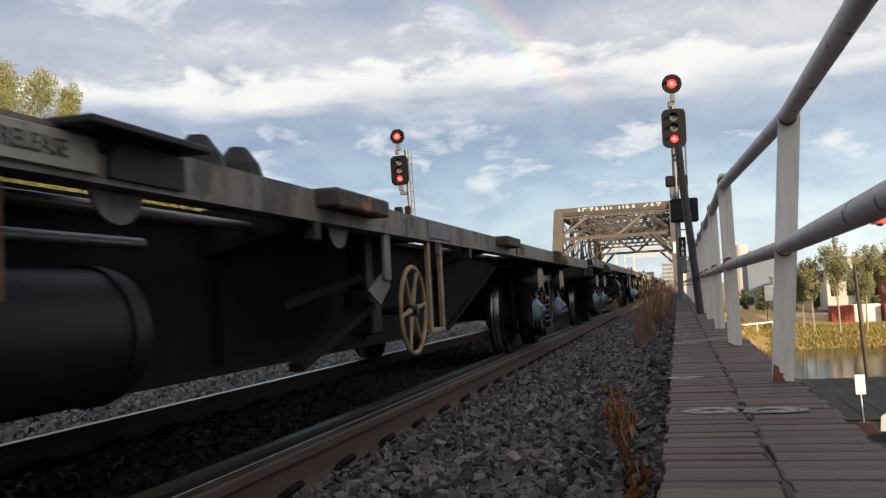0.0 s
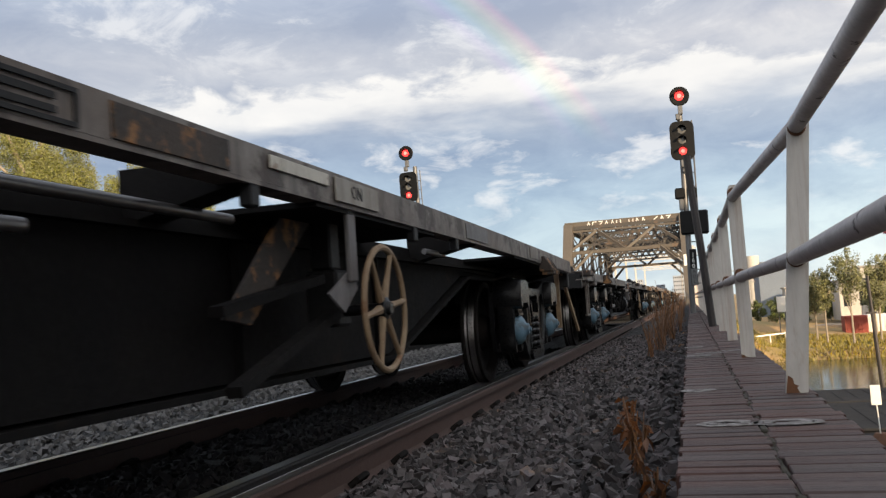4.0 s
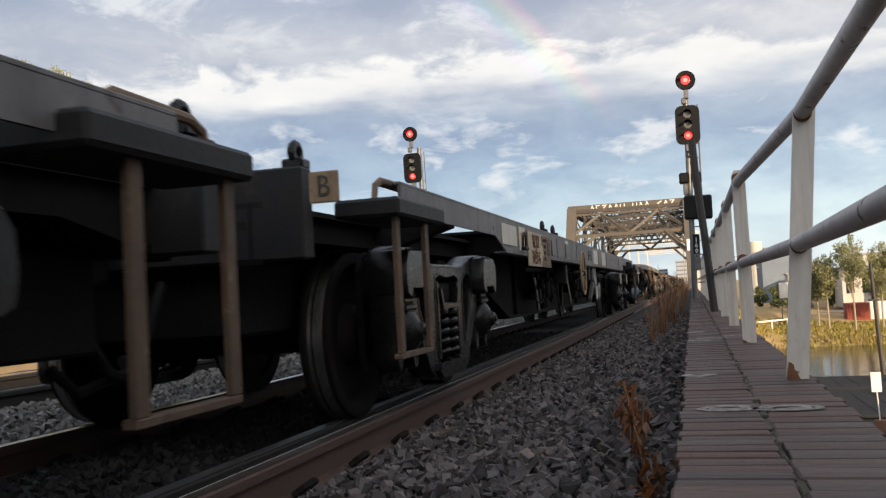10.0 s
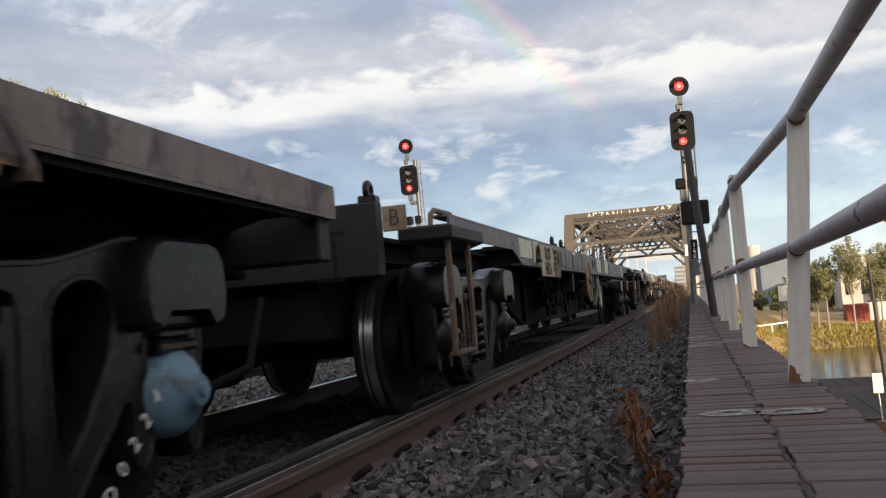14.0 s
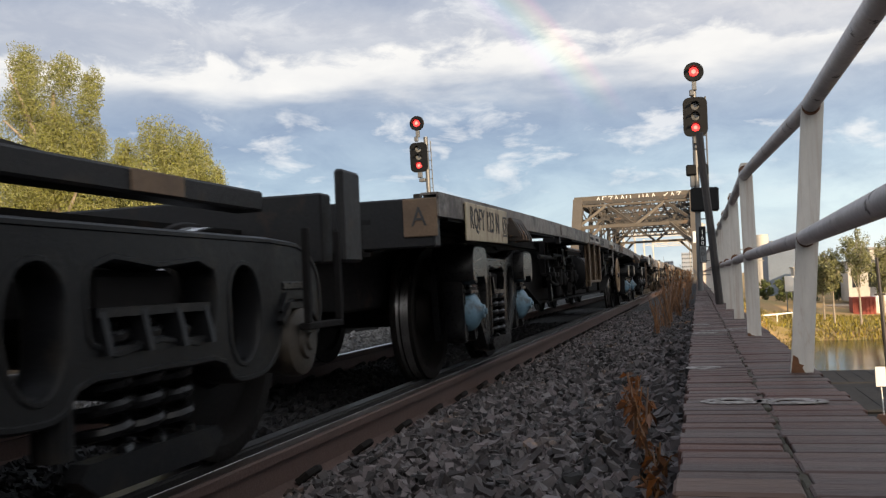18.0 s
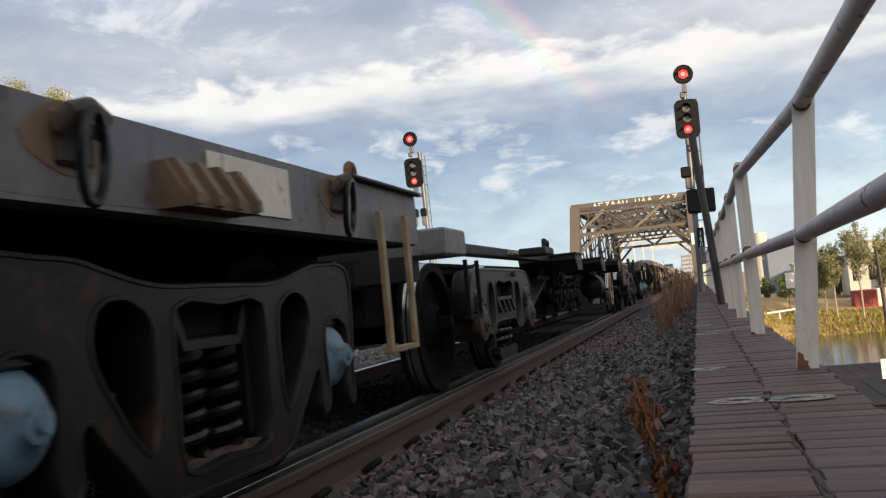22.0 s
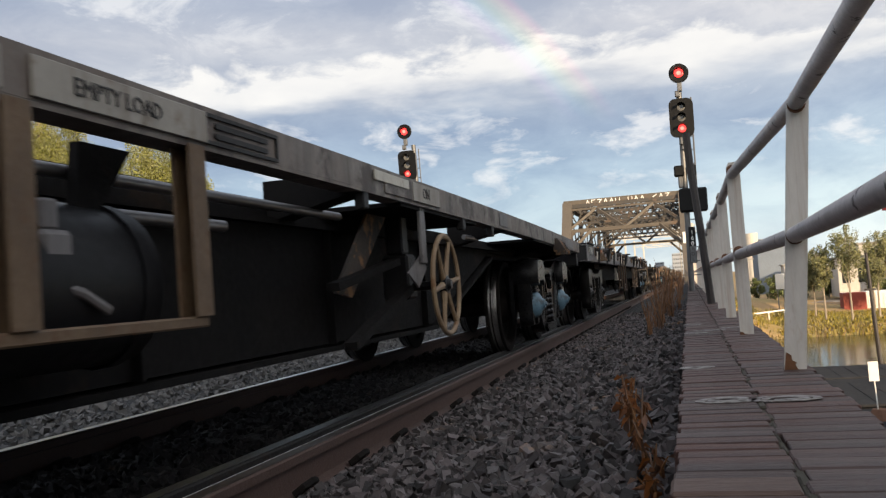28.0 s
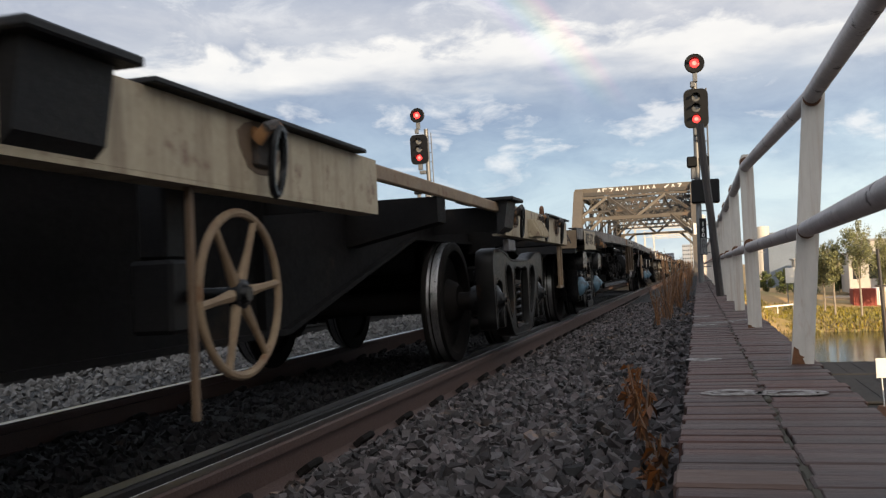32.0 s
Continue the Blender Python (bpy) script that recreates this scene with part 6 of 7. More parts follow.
def block(name, x0, x1, y0, y1, z0, z1, mat, label, category="building", windows=None, roof=None):
    b = thing(name, label, category)
    part("wall", Geo().box(x0, x1, y0, y1, z0, z1, .05), M[mat], b)
    if roof:
        part("roof", Geo().box(x0 - .2, x1 + .2, y0 - .2, y1 + .2, z1, z1 + roof, .05), M["concrete"], b)
    if windows:
        nx, nz = windows
        for i in range(nx):
            for j in range(nz):
                xa = x0 + (x1 - x0) * (i + .25) / nx
                xb = x0 + (x1 - x0) * (i + .75) / nx
                za = z0 + (z1 - z0) * (j + .35) / nz
                zb = z0 + (z1 - z0) * (j + .75) / nz
                part("window", Geo().box(xa, xb, y0 - .03, y0 + .05, za, zb), M["window"], b)
    return b


def weed_tuft(name, x, y, z, height, stems, leaves, size, mat, seed, label, spread=.16):
    """Dry weed: thin stems and withered leaves."""
    t = thing(name, label, "weed", "dry weeds by the boardwalk", pose(x, y, z))
    rnd = random.Random(seed)
    st = Geo()
    lf = Geo()
    for _ in range(stems):
        a = rnd.uniform(0, 6.28)
        r = spread * rnd.uniform(.2, 1)
        h = height * rnd.uniform(.55, 1)
        p0, p1, p2 = Vector((rnd.uniform(-.05, .05), rnd.uniform(-.08, .08), -.05)), Vector((r * .4 * math.cos(a), r * math.sin(a), h * .55)), Vector((r * math.cos(a), r * 1.8 * math.sin(a), h))
        st.tube([p0, p1, p2], [.006, .004, .002], 5)
        for k in range(leaves):
            q = p1.lerp(p2, rnd.uniform(0, 1)) if rnd.random() < .75 else p0.lerp(p1, rnd.uniform(.3, 1))
            d = Vector((rnd.uniform(-1, 1), rnd.uniform(-1, 1), rnd.uniform(-1.2, .4))).normalized()
            b = d.cross(Vector((rnd.uniform(-1, 1), rnd.uniform(-1, 1), .3))).normalized()
            s_ = size * rnd.uniform(.5, 1.3)
            lf.add([q, q + d * s_ * .5 + b * s_ * .25, q + d * s_ + Vector((0, 0, -.2 * s_)), q + d * s_ * .5 - b * s_ * .2 + Vector((0, 0, .12 * s_))], [(0, 1, 2), (0, 2, 3)])
    tagged(part("stem_tuft", st, M["straw"], t), kind="stuff")
    tagged(part("leaf_tuft", lf, M[mat], t), kind="stuff")


def make_weeds():
    rnd = random.Random(31)
    for k, (x, y, h) in enumerate(((-.13, 2.5, .13), (-.155, 2.72, .17), (-.19, 3.0, .22), (-.23, 3.25, .25), (-.25, 3.45, .24), (-.12, 2.3, .10), (-.27, 3.6, .2))):
        weed_tuft("dry_weed", x, y, bed_profile(x), h, 4, 6, .045, "weed", 60 + k, "withered orange-brown weed drooping over the ballast", .06)
    for k in range(11):
        y = 9.3 + k * .6
        weed_tuft("dry_weed", -.26 + rnd.uniform(-.16, .10), y, .03, rnd.uniform(.36, .70), 14, 7, .020, "straw", 90 + k, "tall straw-coloured dry weed beside the boardwalk", .14)
    for k in range(14):
        y = 16.5 + k * 1.6
        weed_tuft("dry_weed", -.35 + rnd.uniform(-.25, .15), y, .03, rnd.uniform(.5, .95), 12, 8, .032, "straw", 130 + k, "tall straw-coloured dry weed beside the boardwalk", .25)


def make_car(x, y, z):
    c = thing("parked_car", "white hatchback car parked in the yard", "car", m=pose(x, y, z, 0, 0, 70))
    prof = [(-2.0, .35), (-2.05, .75), (-1.75, .95), (-1.1, 1.05), (-.6, 1.45), (.9, 1.48), (1.6, 1.05), (1.95, .9), (2.0, .4)]
    part("body", Geo().prism(prof, -.82, .82), M["carwhite"], c, smooth=False)
    part("side_window", Geo().prism([(-.95, 1.05), (-.55, 1.38), (.85, 1.40), (1.35, 1.05)], .815, .826).prism([(-.95, 1.05), (-.55, 1.38), (.85, 1.40), (1.35, 1.05)], -.826, -.815), M["window"], c)
    for yy in (-1.3, 1.25):
        for sx in (-.8, .8):
            part("wheel", Geo().lathe([(0, .1), (.2, .1), (.31, .08), (.31, -.08), (0, -.08)], 18, "x", (sx, yy, .31)), M["tyre"], c)


def make_scenery():
    # warm trees left of the line
    P = "sunlit pepper tree with drooping yellow-green foliage"
    tree(-36.8, 46, -1.6, 17.5, 5.1, 3.0, 170000, .066, M["leaf2"], 5, P, .35)
    tree(-29.3, 46, -1.6, 12.9, 3.9, .6, 120000, .066, M["leaf2"], 6, P, .3)
    tree(-46, 47, -1.6, 17.5, 5.5, 3.5, 40000, .14, M["leaf2"], 7, P, .35)
    tree(-34.0, 50, -1.6, 12.0, 4.8, .6, 80000, .08, M["leaf2"], 9, P, .3)
    tree(-27.8, 50, -1.6, 9.2, 3.2, .6, 40000, .08, M["leaf2"], 10, P, .25)
    # gums on the far bank
    G_ = "slender gum tree with a pale trunk on the river bank"
    for i, (x, y, h, s_) in enumerate(((12.0, 91, 7.4, 1.5), (14.1, 90, 9.2, 1.9), (16.5, 90.5, 8.2, 1.8), (18.9, 92, 8.6, 1.9), (21.5, 91, 8.4, 1.7), (11.6, 95, 6.6, 1.4), (17.5, 98, 6.0, 1.6), (24.5, 93, 8, 1.8))):
        tree(x, y, ground_height(x, y), h, s_, h * .36, 7000, .095, M["leaf"], 20 + i, G_, .085, lean=.02 * (i % 3 - 1))
    for x0, x1, y0, z1, mat, words in ((15.4, 17.6, 103, -1.3, "redwall", "red shipping container behind the bank trees"), (17.8, 20.4, 104, -1.5, "signwhite", "white shipping container behind the bank trees"), (20.6, 23.5, 103, -1.2, "redwall", "red shipping container behind the bank trees")):
        zb = ground_height((x0 + x1) / 2, y0) - .1
        b = thing("shipping_container", words, "container", "containers beyond the river")
        part("shell", Geo().box(x0, x1, y0, y0 + 2.4, zb, zb + 1.9, .04), M[mat], b)
        q = x0 + .2
        while q < x1 - .2:
            part("corrugation", Geo().box(q, q + .14, y0 - .05, y0, zb + .2, zb + 1.7), M[mat], b)
            q += .36
    # line-side gantries beyond the bridge
    for k, (y, h) in enumerate(((118, 7.6), (140, 8.2), (165, 7.8), (200, 8.6))):
        gz = thing("gantry", "pale steel gantry spanning the tracks in the distance", "gantry", "gantries over the line", pose(-3.7, y, -.6))
        for x in (-5.2, 4.6):
            part("post", Geo().box(x - .13, x + .13, -.13, .13, 0, h, .02), M["pale"], gz)
        part("beam", Geo().beam((-5.6, 0, h - .3), (5.0, 0, h - .3), .14, .16), M["pale"], gz)
        part("beam", Geo().beam((-5.6, 0, h - 1.1), (5.0, 0, h - 1.1), .14, .12), M["pale"], gz)
        for j in range(8):
            xa = -5.2 + 9.8 * j / 8
            part("lacing", Geo().beam((xa, 0, h - (1.1 if j % 2 else .3)), (xa + 9.8 / 8, 0, h - (.3 if j % 2 else 1.1)), .06, .07), M["pale"], gz)
    # grass along the far bank
    rng = np.random.default_rng(17)
    n = 26000
    gx, gy = rng.uniform(1.5, 34, n), rng.uniform(85.5, 100, n)
    hgt = rng.uniform(.12, .42, n)
    gz = np.array([ground_height(a, b) for a, b in zip(gx, gy)])
    P0 = np.stack([gx, gy, gz - .05], 1)
    ang = rng.uniform(0, 6.28, n)
    side = np.stack([np.cos(ang), np.sin(ang), np.zeros(n)], 1) * .09
    tip = P0 + np.stack([rng.normal(0, .12, n), rng.normal(0, .12, n), hgt], 1)
    V = np.stack([P0 - side, P0 + side, tip], 1).reshape(-1, 3)
    me = bpy.data.meshes.new("bank_grass")
    me.from_pydata(V.tolist(), [], np.arange(3 * n).reshape(-1, 3).tolist())
    me.materials.append(M["grass"])
    tagged(new("bank_grass", me), "sunlit yellow-green grass on the river bank", "grass", kind="stuff")
    # shrubs behind the path
    for i, (x, y, r) in enumerate(((10.5, 122, 2.0), (13.5, 121, 2.3), (16.8, 123, 1.8), (20.5, 109, 1.6), (8.2, 127, 1.8))):
        t = thing("shrub", "dark green leafy shrub beyond the path", "shrub", "shrubs beyond the river", pose(x, y, ground_height(x, y)))
        part("stem", Geo().tube([(0, 0, -.3), (.1, 0, r * .6)], [.08, .04], 6), M["bark"], t, smooth=True)
        leaf_cloud("crown", (0, 0, r * .8), (r, r, r), 2600, .16, M["shrub"], 70 + i, t, lumps=18)
    # buildings behind the far bank
    block("warehouse", 21.5, 44, 128, 140, -3.4, 2.8, "pale", "pale industrial shed behind the trees", windows=(7, 1), roof=.3)
    block("shop", 22.6, 30, 112, 118, -3.4, 2.3, "redwall", "red shop building beyond the river", windows=(3, 1), roof=.3)
    block("shop", 17.0, 22.3, 116, 122, -3.4, 1.2, "pale", "white low building beyond the river", windows=(3, 1), roof=.2)
    block("shop", 30.3, 36, 112, 118, -3.4, 1.0, "yellow", "yellow-fronted shed beyond the river", windows=(2, 1))
    block("warehouse", 10.6, 17.2, 150, 162, -3.4, 4.4, "bluewall", "blue-grey corrugated shed beyond the river", roof=.3)
    block("shop", 12.2, 14.2, 128, 132, -3.4, .8, "pale", "white low building beyond the river", roof=.2)
    for i, (x, y, r, h) in enumerate(((12.5, 190, 1.3, 7.8), (15.5, 195, 1.4, 6.6))):
        t = thing("silo", "pale concrete silo in the distance", "silo", "distant silos")
        part("shell", Geo().lathe([(0, h), (r, h), (r, -4), (0, -4)], 24, "z", (x, y, 0)), M["pale"], t, smooth=True)
    # far city blocks; their haze is only wall colour
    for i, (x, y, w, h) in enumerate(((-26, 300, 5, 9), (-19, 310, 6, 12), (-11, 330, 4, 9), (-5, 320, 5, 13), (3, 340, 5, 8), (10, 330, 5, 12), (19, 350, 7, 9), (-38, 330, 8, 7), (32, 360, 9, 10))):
        block("tower_block", x, x + w * .7, y, y + 10, -3, h * .62, "haze", "distant city block with pale haze put into its colour", windows=(6, 8))
    for i, (x, y, h) in enumerate(((5.5, 130, 7), (8.5, 140, 6), (19.5, 108, 5.5), (-1.0, 150, 9), (2.5, 170, 10))):
        p = thing("power_pole", "slim grey pole with a cross-arm in the distance", "pole", "distant poles", pose(x, y, ground_height(x, y)))
        part("shaft", Geo().tube([(0, 0, -.3), (0, 0, h)], .09, 8), M["concrete"], p, smooth=True)
        part("cross_arm", Geo().box(-.9, .9, -.06, .06, h - .6, h - .48), M["concrete"], p)
    # white barrier and board on the far bank
    b = thing("barrier", "low white rail barrier on the far bank", "barrier")
    part("bar", Geo().beam((3.9, 92, -3.75), (8.9, 93, -3.45), .08, .14), M["signwhite"], b)
    for k in range(4):
        xx = 4.2 + 1.45 * k
        part("post", Geo().box(xx - .05, xx + .05, 92.1 + .2 * k, 92.2 + .2 * k, -4.8, -3.6), M["signwhite"], b)
    b = thing("notice_board", "white notice board on the far bank", "sign")
    part("panel", Geo().box(8.6, 9.5, 99.9, 100, -1.6, .0, .02), M["signwhite"], b)
    part("post", Geo().box(8.7, 8.8, 100, 100.1, -4.2, -1.5).box(9.3, 9.4, 100, 100.1, -4.2, -1.5), M["mast"], b)
    # yard: sign, pole, car, lamp
    s_ = thing("yard_sign", "bright white rectangular sign on a thin white post", "sign")
    part("panel", Geo().box(5.86, 6.20, 35.2, 35.23, -3.64, -2.94, .01), M["signwhite"], s_)
    part("post", Geo().tube([(6.09, 35.26, -5.1), (6.02, 35.26, -3.0)], .022, 8), M["signwhite"], s_)
    part("base", Geo().lathe([(0, .45), (.25, .4), (.45, .1), (.5, 0)], 12, "z", (6.15, 35.4, -5.05)), M["weed"], s_)
    p = thing("leaning_pole", "dark leaning timber pole at the river edge", "pole")
    part("shaft", Geo().tube([(9.90, 55, -7.0), (9.72, 55, -2.5), (9.6, 55, 1.1)], [.13, .11, .08], 8), M["darkpole"], p, smooth=True)
    part("crossbar", Geo().box(9.35, 9.9, 54.9, 55.0, -1.0, -.9), M["darkpole"], p)
    make_car(8.35, 33.2, -5.02)
    l = thing("pendant_lamp", "red enamel pendant lamp on a curved arm", "street lamp")
    part("shade", Geo().lathe([(.05, .22), (.08, .20), (.10, .10), (.22, .04), (.26, -.08), (.24, -.08), (.20, .02)], 20, "z", (6.05, 30, 2.2)), M["lampred"], l, smooth=True)
    part("bulb", Geo().lathe([(0, -.16), (.10, -.13), (.13, -.05), (.12, .02)], 14, "z", (6.05, 30, 2.2)), M["lens"], l, smooth=True)
    part("arm", Geo().tube([(6.05, 30, 2.4), (6.05, 30, 2.9), (6.3, 30, 3.3), (7.6, 30, 3.4), (8.0, 30, 3.0), (8.0, 30, -5.1)], .05, 8), M["darkpole"], l, smooth=True)
    # low landing stage roofs by the water
    for k, (x0, x1, y0, y1, z) in enumerate(((2.2, 8.6, 38, 45, -4.85), (5.6, 16, 48, 53.6, -4.95))):
        r = thing("landing_shed", "low landing shed by the river, its roof coloured dark for shade", "shed")
        part("wall", Geo().box(x0 + .2, x1 - .2, y0 + .2, y1 - .2, -5.1, z - .1, .03), M["yard"], r)
        part("roof", Geo().box(x0, x1, y0, y1, z - .12, z, .03), M["yard"], r)
        for q in range(int((x1 - x0) / .8)):
            part("roof_rib", Geo().box(x0 + .4 + q * .8, x0 + .46 + q * .8, y0, y1, z, z + .015), M["yard"], r)
    # retaining wall under the boardwalk, and an unseen wall added to shade the line
    tagged(part("wall_east", Geo().box(.62, 1.0, -60, 61, -5.6, -.35, .02), M["concrete"]), "weathered concrete retaining wall below the boardwalk", "wall", kind="structure")
    tagged(part("wall_south", Geo().box(14, 26, -70, 8, -5.2, 7.8, .05), M["concrete"]), "plain long building wall beyond the yard", "wall", kind="structure")


# ---- the train ----
def make_train():
    W_ = []

    def add(w):
        W_.append(w)
        return w
    # wagons ahead of the first one that passes
    for k, u0 in enumerate((93.8, 77.4, 61.0, 44.7, 28.4)):
        u1 = u0 - 15.4
        if k % 2:
            r = box_sill_wagon(u0, u1, u0 - 2.0, u1 + 1.8, u0 - 9.2, "RQSY", "34460-A", "empty grey container flat wagon of the departing train")
        else:
            r = skeletal_wagon(u0, u1, u0 - 1.6, u1 + 1.9, u0 - 5.9, label="empty brown skeletal container wagon of the departing train")
        add(r[0])
    # A
    w, L, b1, b2, hw = skeletal_wagon(12.1, -7.36, 8.9, -4.75, 3.82, label="empty grimy skeletal wagon with a wide stencilled number board", hwz=.57, hws=.8, z0=.905, z1=.985, drop=.045)
    add(w)
    u = lambda v: v - 12.1
    part("number_board", Geo().box(1.252, 1.262, u(-.57), u(.25), .80, .98, .003), M["palegrey"], w, "off-white number board with dark stencilling")
    lettering("RQJW21992", .145, M["ink"], w, on_side(1.264, u(-.20), .89, .92), label="stencilled wagon code")
    patch(w, u(.09), u(.16), .85, .955, "orange", 1.265, "orange card in a clip")
    part("label_clip", Geo().tube([(1.272, u(.095), .87), (1.277, u(.10), .92), (1.277, u(.125), .95), (1.277, u(.15), .92), (1.272, u(.155), .87)], .006, 6).box(1.266, 1.285, u(.09), u(.16), .825, .85, .004), M["grey"], w, "card clip on the board")
    lettering("V", .13, M["ink"], w, on_side(1.264, u(.20), .895, .8), label="stencilled letter")
    lettering("EMPTY / LOAD", .045, M["ink"], w, on_side(1.2625, u(.87), .945), label="stencilled words")
    lettering("RELEASE", .05, M["ink"], w, on_side(1.2625, u(1.43), .945), label="stencilled word")
    part("lever_box", Geo().box(1.16, 1.24, u(.58), u(.71), .64, .77, .01).box(1.15, 1.25, u(.56), u(.73), .765, .785, .004).box(1.18, 1.20, u(.60), u(.68), .785, .90, .004), M["grey"], w, "pale grey hanging brake lever box")
    part("hanger_bar", Geo().box(1.20, 1.225, u(1.34), u(1.38), .65, .905, .004), M["rustpost"], w, "rusty hanger bar")
    part("gusset", Geo().prism([(u(1.10) + .05 * math.cos(a), .905 + .06 * math.sin(a)) for a in [math.pi + math.pi * k / 10 for k in range(11)]], 1.20, 1.21), M["grey"], w, "small half-round grey gusset plate")
    tank(w, u(1.35), u(2.02), .93, .57, .17)
    for v in (-2.80, -2.58):
        part("drain_cock", Geo().box(1.12, 1.16, u(v) - .03, u(v) + .03, .78, .86, .006).tube([(1.14, u(v), .80), (1.15, u(v) + .02, .755), (1.16, u(v) + .12, .735)], [.014, .012, .008], 6), M["grey"], w, "small hanging drain cock")
    part("sill_plate", Geo().prism([(u(-2.76), .985), (u(-2.33), .985), (u(-2.33), .885), (u(-2.70), .872)], 1.25, 1.2535), M["brown"], w, "bent deeper stretch of the sill")
    patch(w, u(.68), u(1.62), .908, .982, "palegrey", 1.2565)
    part("overhang_plate", Geo().box(.95, 1.345, u(1.50), u(1.96), .990, 1.008, .004).prism([(1.25, .99), (1.33, .99), (1.25, .955)], u(1.62), u(1.66), "y"), M["black"], w, "flat black overhanging plate")
    step_frame(w, u(-2.05), u(-1.48), .53, .90, 1.08, "under", .03)
    part("strap_bar", Geo().box(1.05, 1.10, u(-2.05), u(-1.48), .53, .58, .006), M["grey"], w, "grey steel strap")
    # black panel that paints the dark of the open gap below the plate
    patch(w, u(1.66), u(1.96), .906, .984, "black", 1.2575)
    for v in (1.79, 3.16):
        part("gusset", Geo().prism([(u(v) + .10 * math.cos(a), .905 + .085 * math.sin(a)) for a in [math.pi + math.pi * k / 14 for k in range(15)]], 1.17, 1.18), M["grey"], w, "half-round grey gusset plate")
    for a, b in ((2.80, 3.36), (-7.35, -6.92), (5.9, 6.4)):
        part("end_platform", Geo().box(.80, 1.34, u(a), u(b), .938, 1.002, .008), M["lip"], w, "rust-streaked platform box")
    part("grab_rail", Geo().tube([(1.24, u(-6.92), .97), (1.29, u(-6.88), .985), (1.29, u(-6.62), .985), (1.24, u(-6.57), .96)], .013, 7), M["rust"], w, "rusty bent grab rail", smooth=True)
    for v in (2.2, 2.43):
        part("locking_cone", Geo().lathe([(0, .10), (.03, .10), (.07, .05), (.085, 0)], 12, "z", (1.15, u(v), .99)), M["black"], w)
    step_frame(w, u(-6.96), u(-6.73), .50, .96, 1.22, "brown", .03)
    step_frame(w, u(4.25), u(4.48), .47, .92, 1.22, "tan", .04)
    part("corner_box", Geo().box(1.03, 1.258, u(-6.22), u(-5.97), .842, .985, .006), M["brown"], w, "brown steel corner box")
    part("box_hole", Geo().tube([(1.15, u(-6.221), .895), (1.15, u(-6.223), .895)], .03, 12), M["ink"], w)
    patch(w, u(-6.19), u(-5.97), .846, .98, "brown", 1.2625, "worn patch with a faint letter A")
    lettering("A", .11, M["grey"], w, on_side(1.268, u(-6.08), .915), label="black letter A")
    part("hump", Geo().lathe([(0, .09), (.05, .08), (.08, .0)], 12, "z", (1.05, u(-7.2), .98)), M["black"], w)
    # B
    w, L, b1, b2, hw = skeletal_wagon(-8.45, -24.25, -10.2, -22.95, -14.4, label="empty skeletal wagon with a tan brake handwheel and step posts")
    add(w)
    skeletal_details(w, hw, L, b2, "RQFY 125", -8.45, -23.4)
    part("end_lever", Geo().beam((1.15, -.1, .95), (1.25, .25, .35), .03, .03).beam((1.1, -.15, .4), (1.1, -.15, 1.0), .05, .05), M["tan"], w, "tan uncoupling lever")
    # C, D
    add(box_sill_wagon(-24.6, -40.9, -26.97, -39.3, -34.13, "RQSY", "34459-G", "empty grey container flat with an orange-marked side sill", 1.09, -36.85)[0])
    add(box_sill_wagon(-41.5, -57.15, -43.6, -55.75, -50.58, "RQSY", "34422-L", "empty grey container flat with a rusty number board", ubd=-53.25)[0])
    for w, L in ((W_[-2], 16.3), (W_[-1], 15.65)):
        part("corner_board", Geo().box(1.06, 1.19, -L - .012, -L, .975, 1.09, .004), M["tan"], w, "tan board with a black letter B")
        lettering("B", .11, M["ink"], w, Matrix(((1, 0, 0, 1.125), (0, 0, -1, -L - .015), (0, 1, 0, 1.032), (0, 0, 0, 1))), label="black letter B")
    # E
    w, L, b1, b2, hw = skeletal_wagon(-58.14, -73.42, -59.9, -71.72, -63.99, label="empty skeletal wagon with bright blue axle bearings")
    add(w)
    skeletal_details(w, hw, L, b2, "RQFY 123 N", -58.14, -72.44)
    chalk_number(w, b1, "D0224")
    # F
    w, L, b1, b2, hw = spine_wagon(-74.3, -88.9, -75.7, -87.4, -79.95, "empty black spine wagon with flared container brackets")
    add(w)
    # G
    rings = [-90.41, -91.75, -92.88, -94.18, -95.52, -96.60, -99.15, -100.39, -101.73, -102.95, -104.16]
    w, L, b1, b2, hw = ringed_wagon(-89.5, -105.15, -91.2, -103.5, -95.55, "empty grey flat wagon with lashing rings and sprayed white scrawls", rings=rings, brackets=[-95.85, -98.42, -102.28, -92.3])
    add(w)
    u = lambda v: v + 89.5
    patch(w, u(-90.78), u(-91.24), .897, 1.045, "white", 1.2535, "blank white panel")
    patch(w, u(-94.64), u(-95.08), .897, 1.045, "white", 1.2535, "blank white panel")
    patch(w, u(-99.4), u(-99.95), .897, 1.045, "white", 1.2535, "blank white panel")
    patch(w, u(-103.70), u(-104.1), .897, 1.045, "white", 1.2535, "blank white panel")
    for a, b in ((-90.3, -89.5), (-95.35, -94.35), (-100.4, -99.5), (-105.1, -104.35)):
        part("top_plate", Geo().box(.9, 1.285, u(a), u(b), 1.072, 1.086, .004), M["black"], w, "black overhanging deck plate")
    ribbed_block(w, u(-91.3), .88, .99, 1.25, "stake")
    ribbed_block(w, u(-103.68), .88, .99, 1.25, "stain")
    patch(w, u(-103.38), u(-103.25), .955, 1.045, "orange", 1.2545, "orange card")
    patch(w, u(-103.38), u(-103.24), .905, .948, "white", 1.2545, "white label")
